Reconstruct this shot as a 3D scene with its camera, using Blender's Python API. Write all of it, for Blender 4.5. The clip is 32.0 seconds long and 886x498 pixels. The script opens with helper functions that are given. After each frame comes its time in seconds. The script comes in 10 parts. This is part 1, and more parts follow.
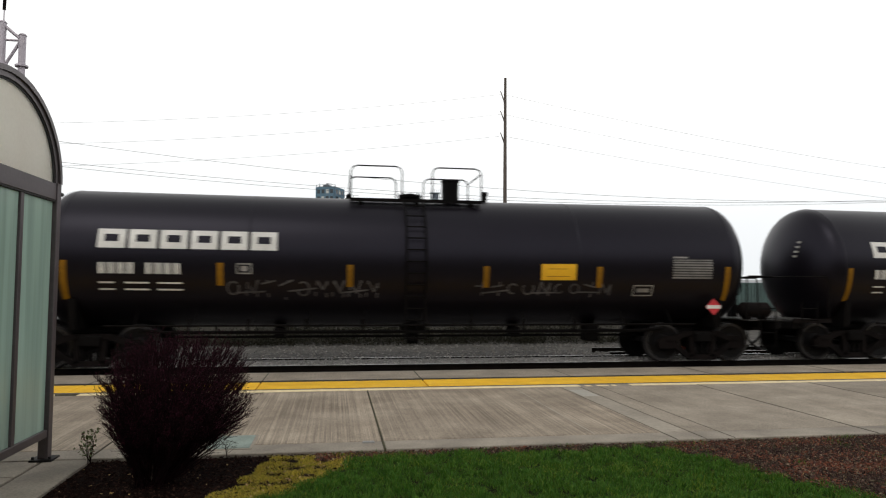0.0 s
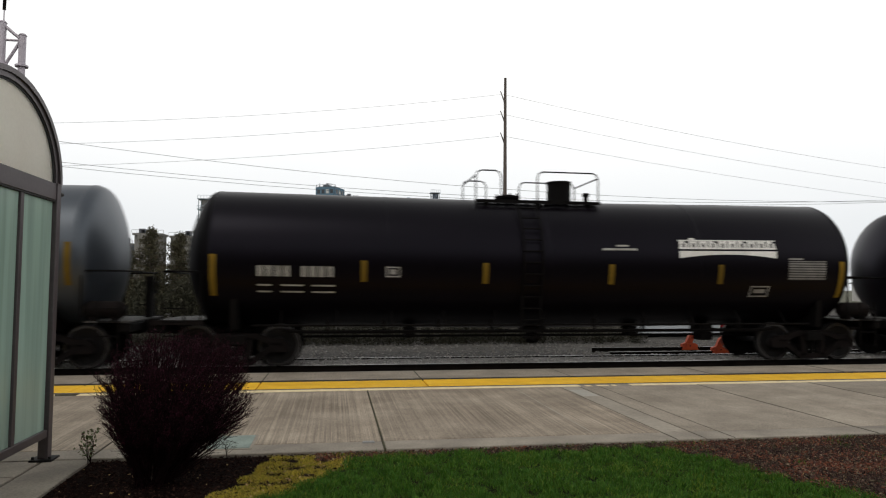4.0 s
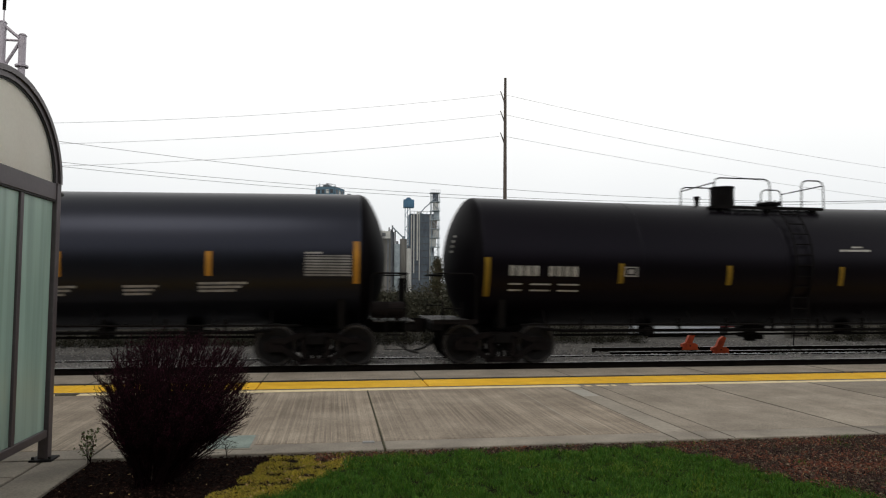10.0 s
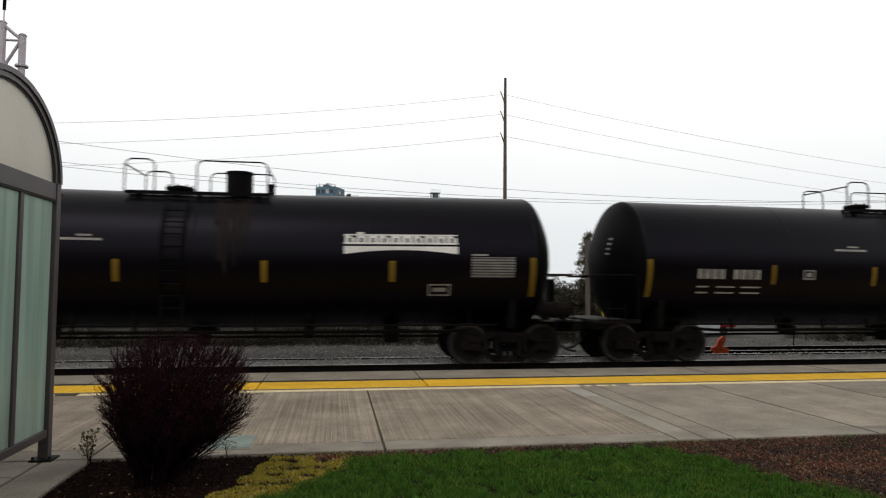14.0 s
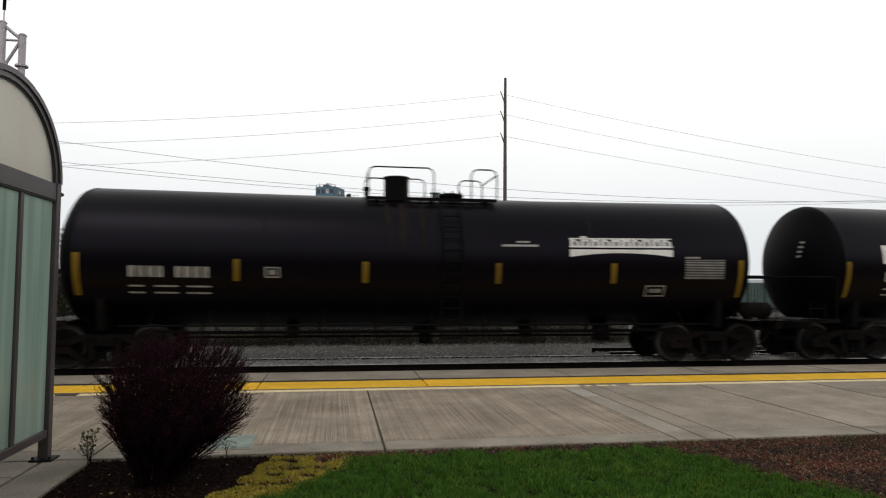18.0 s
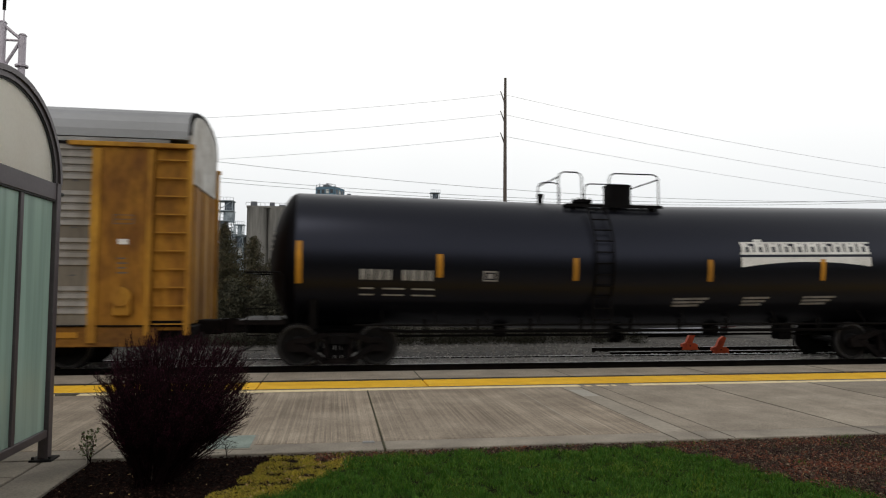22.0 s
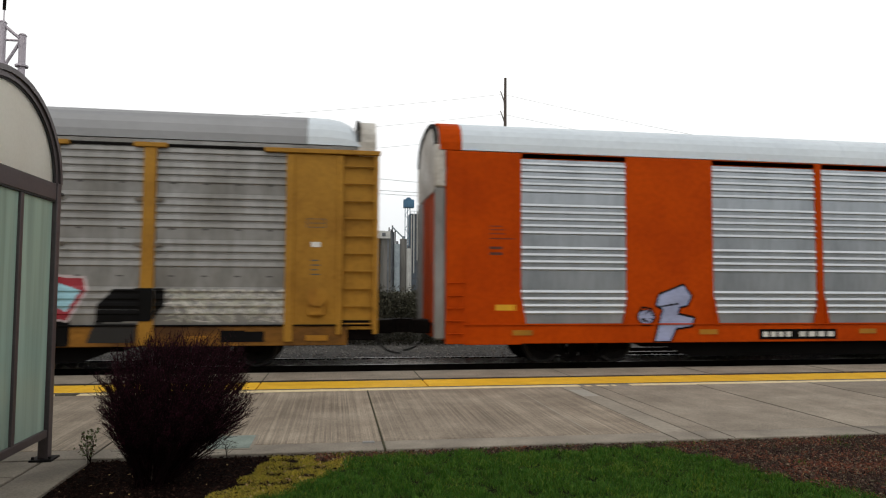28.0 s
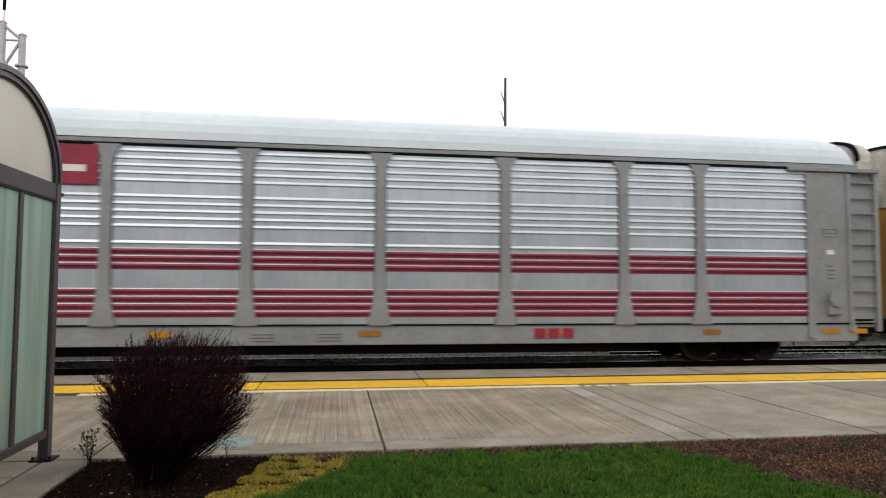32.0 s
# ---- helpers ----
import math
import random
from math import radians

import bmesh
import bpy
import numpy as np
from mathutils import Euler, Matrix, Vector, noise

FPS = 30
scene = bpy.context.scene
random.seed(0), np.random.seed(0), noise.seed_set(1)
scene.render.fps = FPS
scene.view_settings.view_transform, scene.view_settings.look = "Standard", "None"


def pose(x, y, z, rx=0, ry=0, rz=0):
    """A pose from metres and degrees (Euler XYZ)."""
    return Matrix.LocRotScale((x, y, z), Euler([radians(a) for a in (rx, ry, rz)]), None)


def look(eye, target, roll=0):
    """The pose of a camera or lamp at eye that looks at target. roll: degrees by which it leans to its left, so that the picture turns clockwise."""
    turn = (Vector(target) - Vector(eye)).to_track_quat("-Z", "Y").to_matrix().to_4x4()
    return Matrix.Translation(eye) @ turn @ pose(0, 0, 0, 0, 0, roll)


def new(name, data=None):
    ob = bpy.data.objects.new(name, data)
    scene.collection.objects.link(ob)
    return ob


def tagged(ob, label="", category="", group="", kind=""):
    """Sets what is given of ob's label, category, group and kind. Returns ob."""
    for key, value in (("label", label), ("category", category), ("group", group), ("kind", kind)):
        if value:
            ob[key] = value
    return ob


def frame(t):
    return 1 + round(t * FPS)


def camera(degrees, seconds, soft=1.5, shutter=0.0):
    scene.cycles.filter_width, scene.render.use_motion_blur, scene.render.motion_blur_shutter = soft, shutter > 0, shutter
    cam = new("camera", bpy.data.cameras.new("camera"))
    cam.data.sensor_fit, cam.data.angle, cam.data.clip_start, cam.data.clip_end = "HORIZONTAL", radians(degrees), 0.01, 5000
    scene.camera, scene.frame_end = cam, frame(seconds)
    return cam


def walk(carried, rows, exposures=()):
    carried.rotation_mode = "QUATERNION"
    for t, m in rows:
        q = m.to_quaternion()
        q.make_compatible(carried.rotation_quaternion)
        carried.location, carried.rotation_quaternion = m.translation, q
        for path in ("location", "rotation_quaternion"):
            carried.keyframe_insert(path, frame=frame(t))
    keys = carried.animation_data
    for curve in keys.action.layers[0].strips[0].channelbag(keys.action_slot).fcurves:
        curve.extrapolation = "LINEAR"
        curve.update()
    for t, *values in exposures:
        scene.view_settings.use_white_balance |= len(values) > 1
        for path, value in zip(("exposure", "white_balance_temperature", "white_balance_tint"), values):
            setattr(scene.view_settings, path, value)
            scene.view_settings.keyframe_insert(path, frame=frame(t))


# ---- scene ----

# ---- camera: it stands still on the lawn beside the platform ----
EYE = (0.0, 0.0, 1.80)
YAW, PITCH, ROLL = radians(9.01), radians(3.32), 0.296
cam = camera(66.73, 32.0, soft=1.15, shutter=0.30)
AIM = (math.sin(YAW) * math.cos(PITCH), EYE[1] + math.cos(YAW) * math.cos(PITCH), EYE[2] + math.sin(PITCH))
walk(cam, [(0.0, look(EYE, AIM, ROLL)), (32.0, look(EYE, AIM, ROLL))], exposures=[(t, e, 6660, 8) for t, e in ((0.0, 0.22), (2.0, 0.14), (8.0, 0.02), (21.0, 0.02), (22.4, 0.0), (23.0, -0.12), (24.0, 0.45), (25.0, 0.5), (27.0, 0.3), (28.0, 0.16), (29.0, 0.42), (31.0, 0.4), (32.0, 0.55))])

# ---- world: bright overcast day ----
world = bpy.data.worlds.new("overcast_sky")
scene.world = world
world.use_nodes = True
wn, wl = world.node_tree.nodes, world.node_tree.links
bg = wn["Background"]
sky = wn.new("ShaderNodeTexSky")
sky.sky_type, sky.sun_disc = "NISHITA", False
sky.sun_elevation, sky.sun_rotation = radians(48), radians(200)
sky.air_density, sky.dust_density = 1.0, 6.0
grey = wn.new("ShaderNodeMixRGB")
grey.inputs["Fac"].default_value = 0.93
clouds = wn.new("ShaderNodeTexNoise")
clouds.inputs["Scale"].default_value = 1.7
clouds.inputs["Detail"].default_value = 4.0
cmap = wn.new("ShaderNodeValToRGB")
cmap.color_ramp.elements[0].position, cmap.color_ramp.elements[1].position = 0.3, 0.7
cmap.color_ramp.elements[0].color, cmap.color_ramp.elements[1].color = (11.6, 11.7, 12.0, 1), (12.6, 12.6, 12.7, 1)
wl.new(clouds.outputs["Fac"], cmap.inputs["Fac"])
# thin cloud: a little greyer and cooler at the horizon, dim overhead
geo = wn.new("ShaderNodeTexCoord")
sxyz = wn.new("ShaderNodeSeparateXYZ")
wl.new(geo.outputs["Generated"], sxyz.inputs["Vector"])
fall = wn.new("ShaderNodeValToRGB")
while len(fall.color_ramp.elements) < 5:
    fall.color_ramp.elements.new(0.5)
for e, (at, c) in zip(fall.color_ramp.elements, ((0.0, (0.74, 0.765, 0.79)), (0.09, (0.79, 0.81, 0.835)), (0.26, (1.0, 1.0, 1.0)), (0.38, (1.0, 1.0, 1.0)), (0.85, (0.46, 0.46, 0.46)))):
    e.position, e.color = at, (*c, 1)
wl.new(sxyz.outputs["Z"], fall.inputs["Fac"])
scale = wn.new("ShaderNodeVectorMath")
scale.operation = "MULTIPLY"
wl.new(cmap.outputs["Color"], scale.inputs[0])
wl.new(fall.outputs["Color"], scale.inputs[1])
wl.new(sky.outputs["Color"], grey.inputs["Color1"])
wl.new(scale.outputs["Vector"], grey.inputs["Color2"])
wl.new(grey.outputs["Color"], bg.inputs["Color"])
bg.inputs["Strength"].default_value = 0.092
sun = new("sun", bpy.data.lights.new("sun", "SUN"))
sun.data.energy, sun.data.angle, sun.data.color = 0.5, radians(25), (1.0, 0.97, 0.93)
sun.matrix_world = look((0, 0, 40), (12, 22, 0))


# ---- materials ----
def rgba(c):
    return (c[0], c[1], c[2], 1)


def material(name, base, dark=None, rough=0.6, metal=0.0, big=1.2, fine=25.0, bump=0.15, amount=0.6, stretch=(1, 1, 1), spec=0.5, vary=0.0):
    """Base colour broken up by stains at a large scale and grain at a small one, with relief."""
    m = bpy.data.materials.new(name)
    m.use_nodes = True
    n, l = m.node_tree.nodes, m.node_tree.links
    b = n["Principled BSDF"]
    dark = dark or tuple(v * 0.6 for v in base)
    tc = n.new("ShaderNodeTexCoord")
    mp = n.new("ShaderNodeMapping")
    mp.inputs["Scale"].default_value = stretch
    l.new(tc.outputs["Object"], mp.inputs["Vector"])
    n1, n2 = n.new("ShaderNodeTexNoise"), n.new("ShaderNodeTexNoise")
    n1.inputs["Scale"].default_value, n1.inputs["Detail"].default_value = big, 5.0
    n2.inputs["Scale"].default_value, n2.inputs["Detail"].default_value = fine, 3.0
    l.new(mp.outputs["Vector"], n1.inputs["Vector"])
    l.new(mp.outputs["Vector"], n2.inputs["Vector"])
    r = n.new("ShaderNodeValToRGB")
    r.color_ramp.elements[0].position, r.color_ramp.elements[1].position = 0.35, 0.68
    r.color_ramp.elements[0].color, r.color_ramp.elements[1].color = rgba(dark), rgba(base)
    l.new(n1.outputs["Fac"], r.inputs["Fac"])
    mx = n.new("ShaderNodeMixRGB")
    mx.blend_type = "MULTIPLY"
    mx.inputs["Fac"].default_value = amount
    r2 = n.new("ShaderNodeValToRGB")
    r2.color_ramp.elements[0].position, r2.color_ramp.elements[1].position = 0.3, 0.62
    r2.color_ramp.elements[0].color, r2.color_ramp.elements[1].color = (0.55, 0.55, 0.55, 1), (1, 1, 1, 1)
    l.new(n2.outputs["Fac"], r2.inputs["Fac"])
    l.new(r.outputs["Color"], mx.inputs["Color1"])
    l.new(r2.outputs["Color"], mx.inputs["Color2"])
    out = mx.outputs["Color"]
    if vary:
        oi = n.new("ShaderNodeObjectInfo")
        hsv = n.new("ShaderNodeHueSaturation")
        mr = n.new("ShaderNodeMapRange")
        mr.inputs["To Min"].default_value, mr.inputs["To Max"].default_value = 1 - vary, 1 + vary
        l.new(oi.outputs["Random"], mr.inputs["Value"])
        l.new(mr.outputs["Result"], hsv.inputs["Value"])
        l.new(out, hsv.inputs["Color"])
        out = hsv.outputs["Color"]
    l.new(out, b.inputs["Base Color"])
    b.inputs["Roughness"].default_value, b.inputs["Metallic"].default_value = rough, metal
    b.inputs["Specular IOR Level"].default_value = spec
    if bump:
        bp = n.new("ShaderNodeBump")
        bp.inputs["Strength"].default_value, bp.inputs["Distance"].default_value = bump, 0.01
        l.new(n2.outputs["Fac"], bp.inputs["Height"])
        l.new(bp.outputs["Normal"], b.inputs["Normal"])
    return m


M = {}


def broomed(name, base, dark, vary, rib):
    """Concrete with cloudy stains, fine grit and thin broom ribs that run across the platform."""
    m = material(name, base, dark, 0.88, 0, 0.8, 22.0, 0.25, 0.45, vary=vary, spec=0.25)
    n, l = m.node_tree.nodes, m.node_tree.links
    b = n["Principled BSDF"]
    src = b.inputs["Base Color"].links[0].from_socket
    tc = n.new("ShaderNodeTexCoord")
    mp = n.new("ShaderNodeMapping")
    mp.inputs["Scale"].default_value = (24, 0.14, 1)
    l.new(tc.outputs["Object"], mp.inputs["Vector"])
    ns = n.new("ShaderNodeTexNoise")
    ns.inputs["Scale"].default_value, ns.inputs["Detail"].default_value, ns.inputs["Roughness"].default_value = 1.0, 4.0, 0.75
    l.new(mp.outputs["Vector"], ns.inputs["Vector"])
    r = n.new("ShaderNodeValToRGB")
    r.color_ramp.elements[0].position, r.color_ramp.elements[1].position = 0.42, 0.60
    r.color_ramp.elements[0].color, r.color_ramp.elements[1].color = (0.74, 0.73, 0.72, 1), (1.30, 1.28, 1.26, 1)
    l.new(ns.outputs["Fac"], r.inputs["Fac"])
    # ribs come and go with the hand of the finisher
    pt = n.new("ShaderNodeTexNoise")
    pt.inputs["Scale"].default_value = 0.45
    l.new(tc.outputs["Object"], pt.inputs["Vector"])
    pr = n.new("ShaderNodeMapRange")
    pr.inputs["From Min"].default_value, pr.inputs["From Max"].default_value = 0.38, 0.62
    pr.inputs["To Min"].default_value, pr.inputs["To Max"].default_value = rib * 0.4, rib
    l.new(pt.outputs["Fac"], pr.inputs["Value"])
    mx = n.new("ShaderNodeMixRGB")
    mx.blend_type = "MULTIPLY"
    l.new(pr.outputs["Result"], mx.inputs["Fac"])
    l.new(src, mx.inputs["Color1"])
    l.new(r.outputs["Color"], mx.inputs["Color2"])
    # foot-worn dirt: broad dark clouds and pepper-fine pits
    d1, d2 = n.new("ShaderNodeTexNoise"), n.new("ShaderNodeTexNoise")
    d1.inputs["Scale"].default_value, d1.inputs["Detail"].default_value, d1.inputs["Roughness"].default_value = 1.6, 7.0, 0.7
    d2.inputs["Scale"].default_value, d2.inputs["Detail"].default_value = 55.0, 2.0
    out = mx.outputs["Color"]
    for d, a, z, lo in ((d1, 0.34, 0.64, 0.85), (d2, 0.34, 0.52, 0.70)):
        l.new(tc.outputs["Object"], d.inputs["Vector"])
        q = n.new("ShaderNodeMapRange")
        q.inputs["From Min"].default_value, q.inputs["From Max"].default_value = a, z
        q.inputs["To Min"].default_value, q.inputs["To Max"].default_value = lo, 1.06
        l.new(d.outputs["Fac"], q.inputs["Value"])
        k = n.new("ShaderNodeMixRGB")
        k.blend_type = "MULTIPLY"
        k.inputs["Fac"].default_value = 1.0
        l.new(out, k.inputs["Color1"])
        l.new(q.outputs["Result"], k.inputs["Color2"])
        out = k.outputs["Color"]
    l.new(out, b.inputs["Base Color"])
    return m


M["concrete"] = broomed("platform_concrete", (0.385, 0.325, 0.256), (0.275, 0.228, 0.178), 0.05, 0.95)
M["concrete_plain"] = broomed("smooth_platform_concrete", (0.385, 0.332, 0.268), (0.285, 0.244, 0.196), 0.04, 0.22)
M["concrete_pale"] = material("pale_new_concrete", (0.375, 0.33, 0.268), (0.27, 0.235, 0.19), 0.85, 0, 0.9, 14.0, 0.4, 0.5)
M["concrete_smooth"] = material("pad_concrete", (0.385, 0.338, 0.272), (0.20, 0.172, 0.140), 0.85, 0, 1.3, 40.0, 0.2, 0.55, vary=0.06)
M["yellow_paint"] = material("platform_yellow_paint", (0.95, 0.56, 0.03), (0.80, 0.44, 0.02), 0.7, 0, 3.0, 60.0, 0.2, 0.3, vary=0.04)
M["white_paint"] = material("cream_line_paint", (0.95, 0.80, 0.50), (0.74, 0.60, 0.36), 0.75, 0, 6.0, 50.0, 0.1, 0.35)
M["ballast"] = material("ballast_stone", (0.10, 0.096, 0.092), (0.035, 0.033, 0.032), 0.95, 0, 6.0, 30.0, 0.9, 0.9, spec=0.1)
# colour raised to offset the shade that the cars throw on the track bed
M["ballast_lightened"] = material("lightened_main_line_ballast", (0.45, 0.43, 0.41), (0.22, 0.21, 0.20), 0.95, 0, 6.0, 30.0, 0.9, 0.8, spec=0.1)
M["yard"] = material("yard_gravel", (0.115, 0.108, 0.098), (0.06, 0.057, 0.053), 0.95, 0, 1.3, 34.0, 0.9, 0.9, spec=0.1)
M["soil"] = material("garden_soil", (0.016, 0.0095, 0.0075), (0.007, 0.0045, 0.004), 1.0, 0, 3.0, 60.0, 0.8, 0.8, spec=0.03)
M["field"] = material("far_ground", (0.10, 0.11, 0.055), (0.07, 0.06, 0.04), 0.95, 0, 0.1, 2.0, 0.3, 0.6)
M["rail"] = material("rail_steel", (0.010, 0.008, 0.0065), (0.005, 0.004, 0.0035), 0.8, 0.0, 3.0, 60.0, 0.2, 0.6, spec=0.04)
M["rail_top"] = material("rail_polished_top", (0.45, 0.44, 0.43), (0.35, 0.34, 0.33), 0.3, 1.0, 2.0, 30.0, 0.05, 0.3)
M["tie"] = material("tie_wood", (0.09, 0.07, 0.055), (0.045, 0.036, 0.03), 0.9, 0, 2.0, 30.0, 0.5, 0.7, (1, 8, 8), vary=0.2)
M["steel_dark"] = material("black_running_gear", (0.0055, 0.0045, 0.0045), (0.003, 0.0025, 0.0025), 0.75, 0.0, 2.5, 40.0, 0.3, 0.6, spec=0.08)
M["steel_rust"] = material("rusty_brown_steel", (0.0105, 0.0075, 0.0072), (0.005, 0.0038, 0.0038), 0.8, 0.0, 3.0, 35.0, 0.3, 0.6, spec=0.08)
M["deck_steel"] = material("worn_deck_steel", (0.085, 0.081, 0.079), (0.04, 0.038, 0.036), 0.7, 0.2, 3.0, 30.0, 0.2, 0.6, spec=0.3)
M["bearing"] = material("worn_bearing_cap", (0.13, 0.145, 0.175), (0.06, 0.065, 0.08), 0.5, 0.3, 6.0, 40.0, 0.1, 0.5)
M["wheel"] = material("wheel_steel", (0.013, 0.0115, 0.0122), (0.006, 0.0055, 0.0058), 0.55, 0.3, 4.0, 30.0, 0.1, 0.5, spec=0.2)
M["tank_black"] = material("satin_black_tank_paint", (0.0018, 0.0009, 0.0020), (0.0011, 0.0006, 0.0013), 0.36, 0, 0.7, 9.0, 0.03, 0.5, spec=0.13)
M["tank_head"] = material("dull_black_tank_end", (0.0022, 0.0016, 0.0026), (0.0014, 0.0010, 0.0017), 0.55, 0, 0.7, 9.0, 0.03, 0.5, spec=0.05)
M["rim_steel"] = material("worn_wheel_rim", (0.05, 0.047, 0.048), (0.025, 0.023, 0.023), 0.45, 0.4, 4.0, 30.0, 0.1, 0.5)
M["tank_charcoal"] = material("charcoal_tank_paint", (0.0040, 0.0029, 0.0046), (0.0028, 0.0020, 0.0032), 0.38, 0, 0.7, 9.0, 0.03, 0.5, spec=0.27)
M["tank_blue"] = material("blue_black_tank_paint", (0.0016, 0.0017, 0.0030), (0.0011, 0.0011, 0.0021), 0.33, 0, 0.6, 8.0, 0.02, 0.4, spec=0.40)
for key, c in (("tank_black", (0.82, 0.79, 1.0, 1)), ("tank_charcoal", (0.80, 0.78, 1.0, 1)), ("tank_blue", (0.70, 0.75, 1.0, 1))):
    M[key].node_tree.nodes["Principled BSDF"].inputs["Specular Tint"].default_value = c
M["reflector"] = material("amber_reflective_tape", (0.50, 0.22, 0.003), (0.30, 0.13, 0.002), 0.6, 0, 2.0, 30.0, 0.02, 0.4, vary=0.2)
M["reflector_dull"] = material("grimy_amber_tape", (0.19, 0.115, 0.007), (0.10, 0.060, 0.005), 0.6, 0, 2.0, 30.0, 0.02, 0.5, vary=0.25, spec=0.2)
M["reflector_mid"] = material("worn_amber_tape", (0.27, 0.130, 0.005), (0.16, 0.075, 0.004), 0.6, 0, 2.0, 30.0, 0.02, 0.4, vary=0.2, spec=0.2)
M["placard_yellow"] = material("yellow_placard", (0.78, 0.43, 0.012), (0.66, 0.35, 0.012), 0.5, 0, 2.0, 30.0, 0.02, 0.2)
M["decal_white"] = material("white_stencil_paint", (0.78, 0.77, 0.74), (0.62, 0.61, 0.58), 0.6, 0, 2.5, 30.0, 0.02, 0.35)
M["decal_dim"] = material("faded_stencil_paint", (0.40, 0.39, 0.36), (0.25, 0.24, 0.22), 0.7, 0, 3.0, 30.0, 0.02, 0.5)
M["decal_grey"] = material("grey_data_panel", (0.30, 0.29, 0.28), (0.20, 0.19, 0.18), 0.7, 0, 3.0, 30.0, 0.02, 0.5)
M["crimson_board"] = material("crimson_board_paint", (0.30, 0.012, 0.04), (0.22, 0.01, 0.03), 0.55, 0, 2.0, 20.0, 0.02, 0.3)
M["red_paint"] = material("red_sign_paint", (0.55, 0.03, 0.04), (0.4, 0.02, 0.03), 0.5, 0, 3.0, 30.0, 0.02, 0.3)
M["scrawl"] = material("grey_spray_paint", (0.105, 0.10, 0.105), (0.045, 0.042, 0.046), 0.7, 0, 2.0, 20.0, 0.0, 0.7)
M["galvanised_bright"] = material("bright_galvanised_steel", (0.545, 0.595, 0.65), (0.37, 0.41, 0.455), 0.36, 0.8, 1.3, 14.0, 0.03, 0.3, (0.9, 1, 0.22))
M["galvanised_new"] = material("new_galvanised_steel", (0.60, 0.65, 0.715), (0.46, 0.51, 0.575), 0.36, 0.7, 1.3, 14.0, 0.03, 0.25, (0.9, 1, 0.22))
# paler copy of the panel steel: sky light put into the colour of ribs
M["galvanised_skylit"] = material("skylit_pressed_rib", (0.78, 0.82, 0.86), (0.66, 0.70, 0.75), 0.45, 0.5, 0.8, 14.0, 0.02, 0.15, (0.4, 1, 1))
M["galvanised_dull"] = material("dull_galvanised_steel", (0.325, 0.325, 0.322), (0.185, 0.178, 0.165), 0.5, 0.4, 0.8, 7.0, 0.05, 0.45, (1.2, 1, 0.5))
M["galvanised_dirty"] = material("grimy_galvanised_steel", (0.30, 0.288, 0.272), (0.165, 0.142, 0.115), 0.55, 0.25, 0.7, 6.0, 0.05, 0.5, (1.6, 1, 0.45))
M["grime_brown"] = material("brown_grimed_steel", (0.225, 0.200, 0.165), (0.110, 0.088, 0.064), 0.6, 0.2, 0.7, 7.0, 0.05, 0.55, (1.6, 1, 0.35))
M["clip_rust"] = material("rusty_clip", (0.12, 0.035, 0.018), (0.07, 0.02, 0.012), 0.8, 0, 4.0, 30.0, 0.1, 0.4)
M["clip_grime"] = material("grimed_clip", (0.15, 0.13, 0.11), (0.09, 0.078, 0.066), 0.8, 0, 4.0, 30.0, 0.1, 0.4)
M["rack_roof_grey"] = material("grey_rack_roof", (0.31, 0.315, 0.33), (0.265, 0.27, 0.28), 0.55, 0.2, 0.6, 8.0, 0.0, 0.12)
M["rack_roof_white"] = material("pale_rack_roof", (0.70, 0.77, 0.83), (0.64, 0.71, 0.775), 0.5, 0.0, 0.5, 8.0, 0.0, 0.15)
M["rack_ochre"] = material("weathered_ochre_paint", (0.50, 0.255, 0.030), (0.27, 0.12, 0.018), 0.65, 0, 1.3, 12.0, 0.1, 0.5, (1, 1, 0.45), spec=0.2)
M["rust_ochre"] = material("rust_bitten_ochre_paint", (0.42, 0.195, 0.026), (0.16, 0.066, 0.016), 0.7, 0, 1.6, 10.0, 0.1, 0.6, (1, 1, 0.5), spec=0.15)
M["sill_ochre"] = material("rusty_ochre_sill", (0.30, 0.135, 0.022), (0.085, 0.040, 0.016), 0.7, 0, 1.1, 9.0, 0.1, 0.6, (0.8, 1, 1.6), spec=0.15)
M["rack_yellow"] = material("armour_yellow_paint", (0.44, 0.225, 0.03), (0.31, 0.15, 0.02), 0.6, 0, 1.0, 12.0, 0.08, 0.4, spec=0.2)
M["rack_orange"] = material("bright_orange_paint", (0.53, 0.066, 0.002), (0.42, 0.048, 0.002), 0.65, 0, 0.8, 10.0, 0.06, 0.35, spec=0.06)
M["rack_grey"] = material("grey_rack_paint", (0.275, 0.285, 0.30), (0.215, 0.222, 0.235), 0.6, 0, 1.0, 12.0, 0.08, 0.35)
M["maroon"] = material("maroon_stripe_paint", (0.235, 0.011, 0.044), (0.17, 0.009, 0.034), 0.55, 0, 2.0, 20.0, 0.02, 0.3)
M["cream"] = material("pale_end_paint", (0.675, 0.661, 0.621), (0.365, 0.324, 0.270), 0.6, 0, 1.5, 12.0, 0.05, 0.5)
M["black_paint"] = material("black_spray_paint", (0.005, 0.005, 0.0055), (0.003, 0.003, 0.003), 0.7, 0, 3.0, 20.0, 0.0, 0.3, spec=0.1)
M["aluminium"] = material("bronze_shelter_frame", (0.115, 0.095, 0.10), (0.085, 0.07, 0.075), 0.45, 0.4, 2.0, 30.0, 0.03, 0.3)
M["insulator"] = material("grey_insulator", (0.2, 0.18, 0.17), None, 0.4, 0, 5.0, 30.0, 0.0, 0.2)
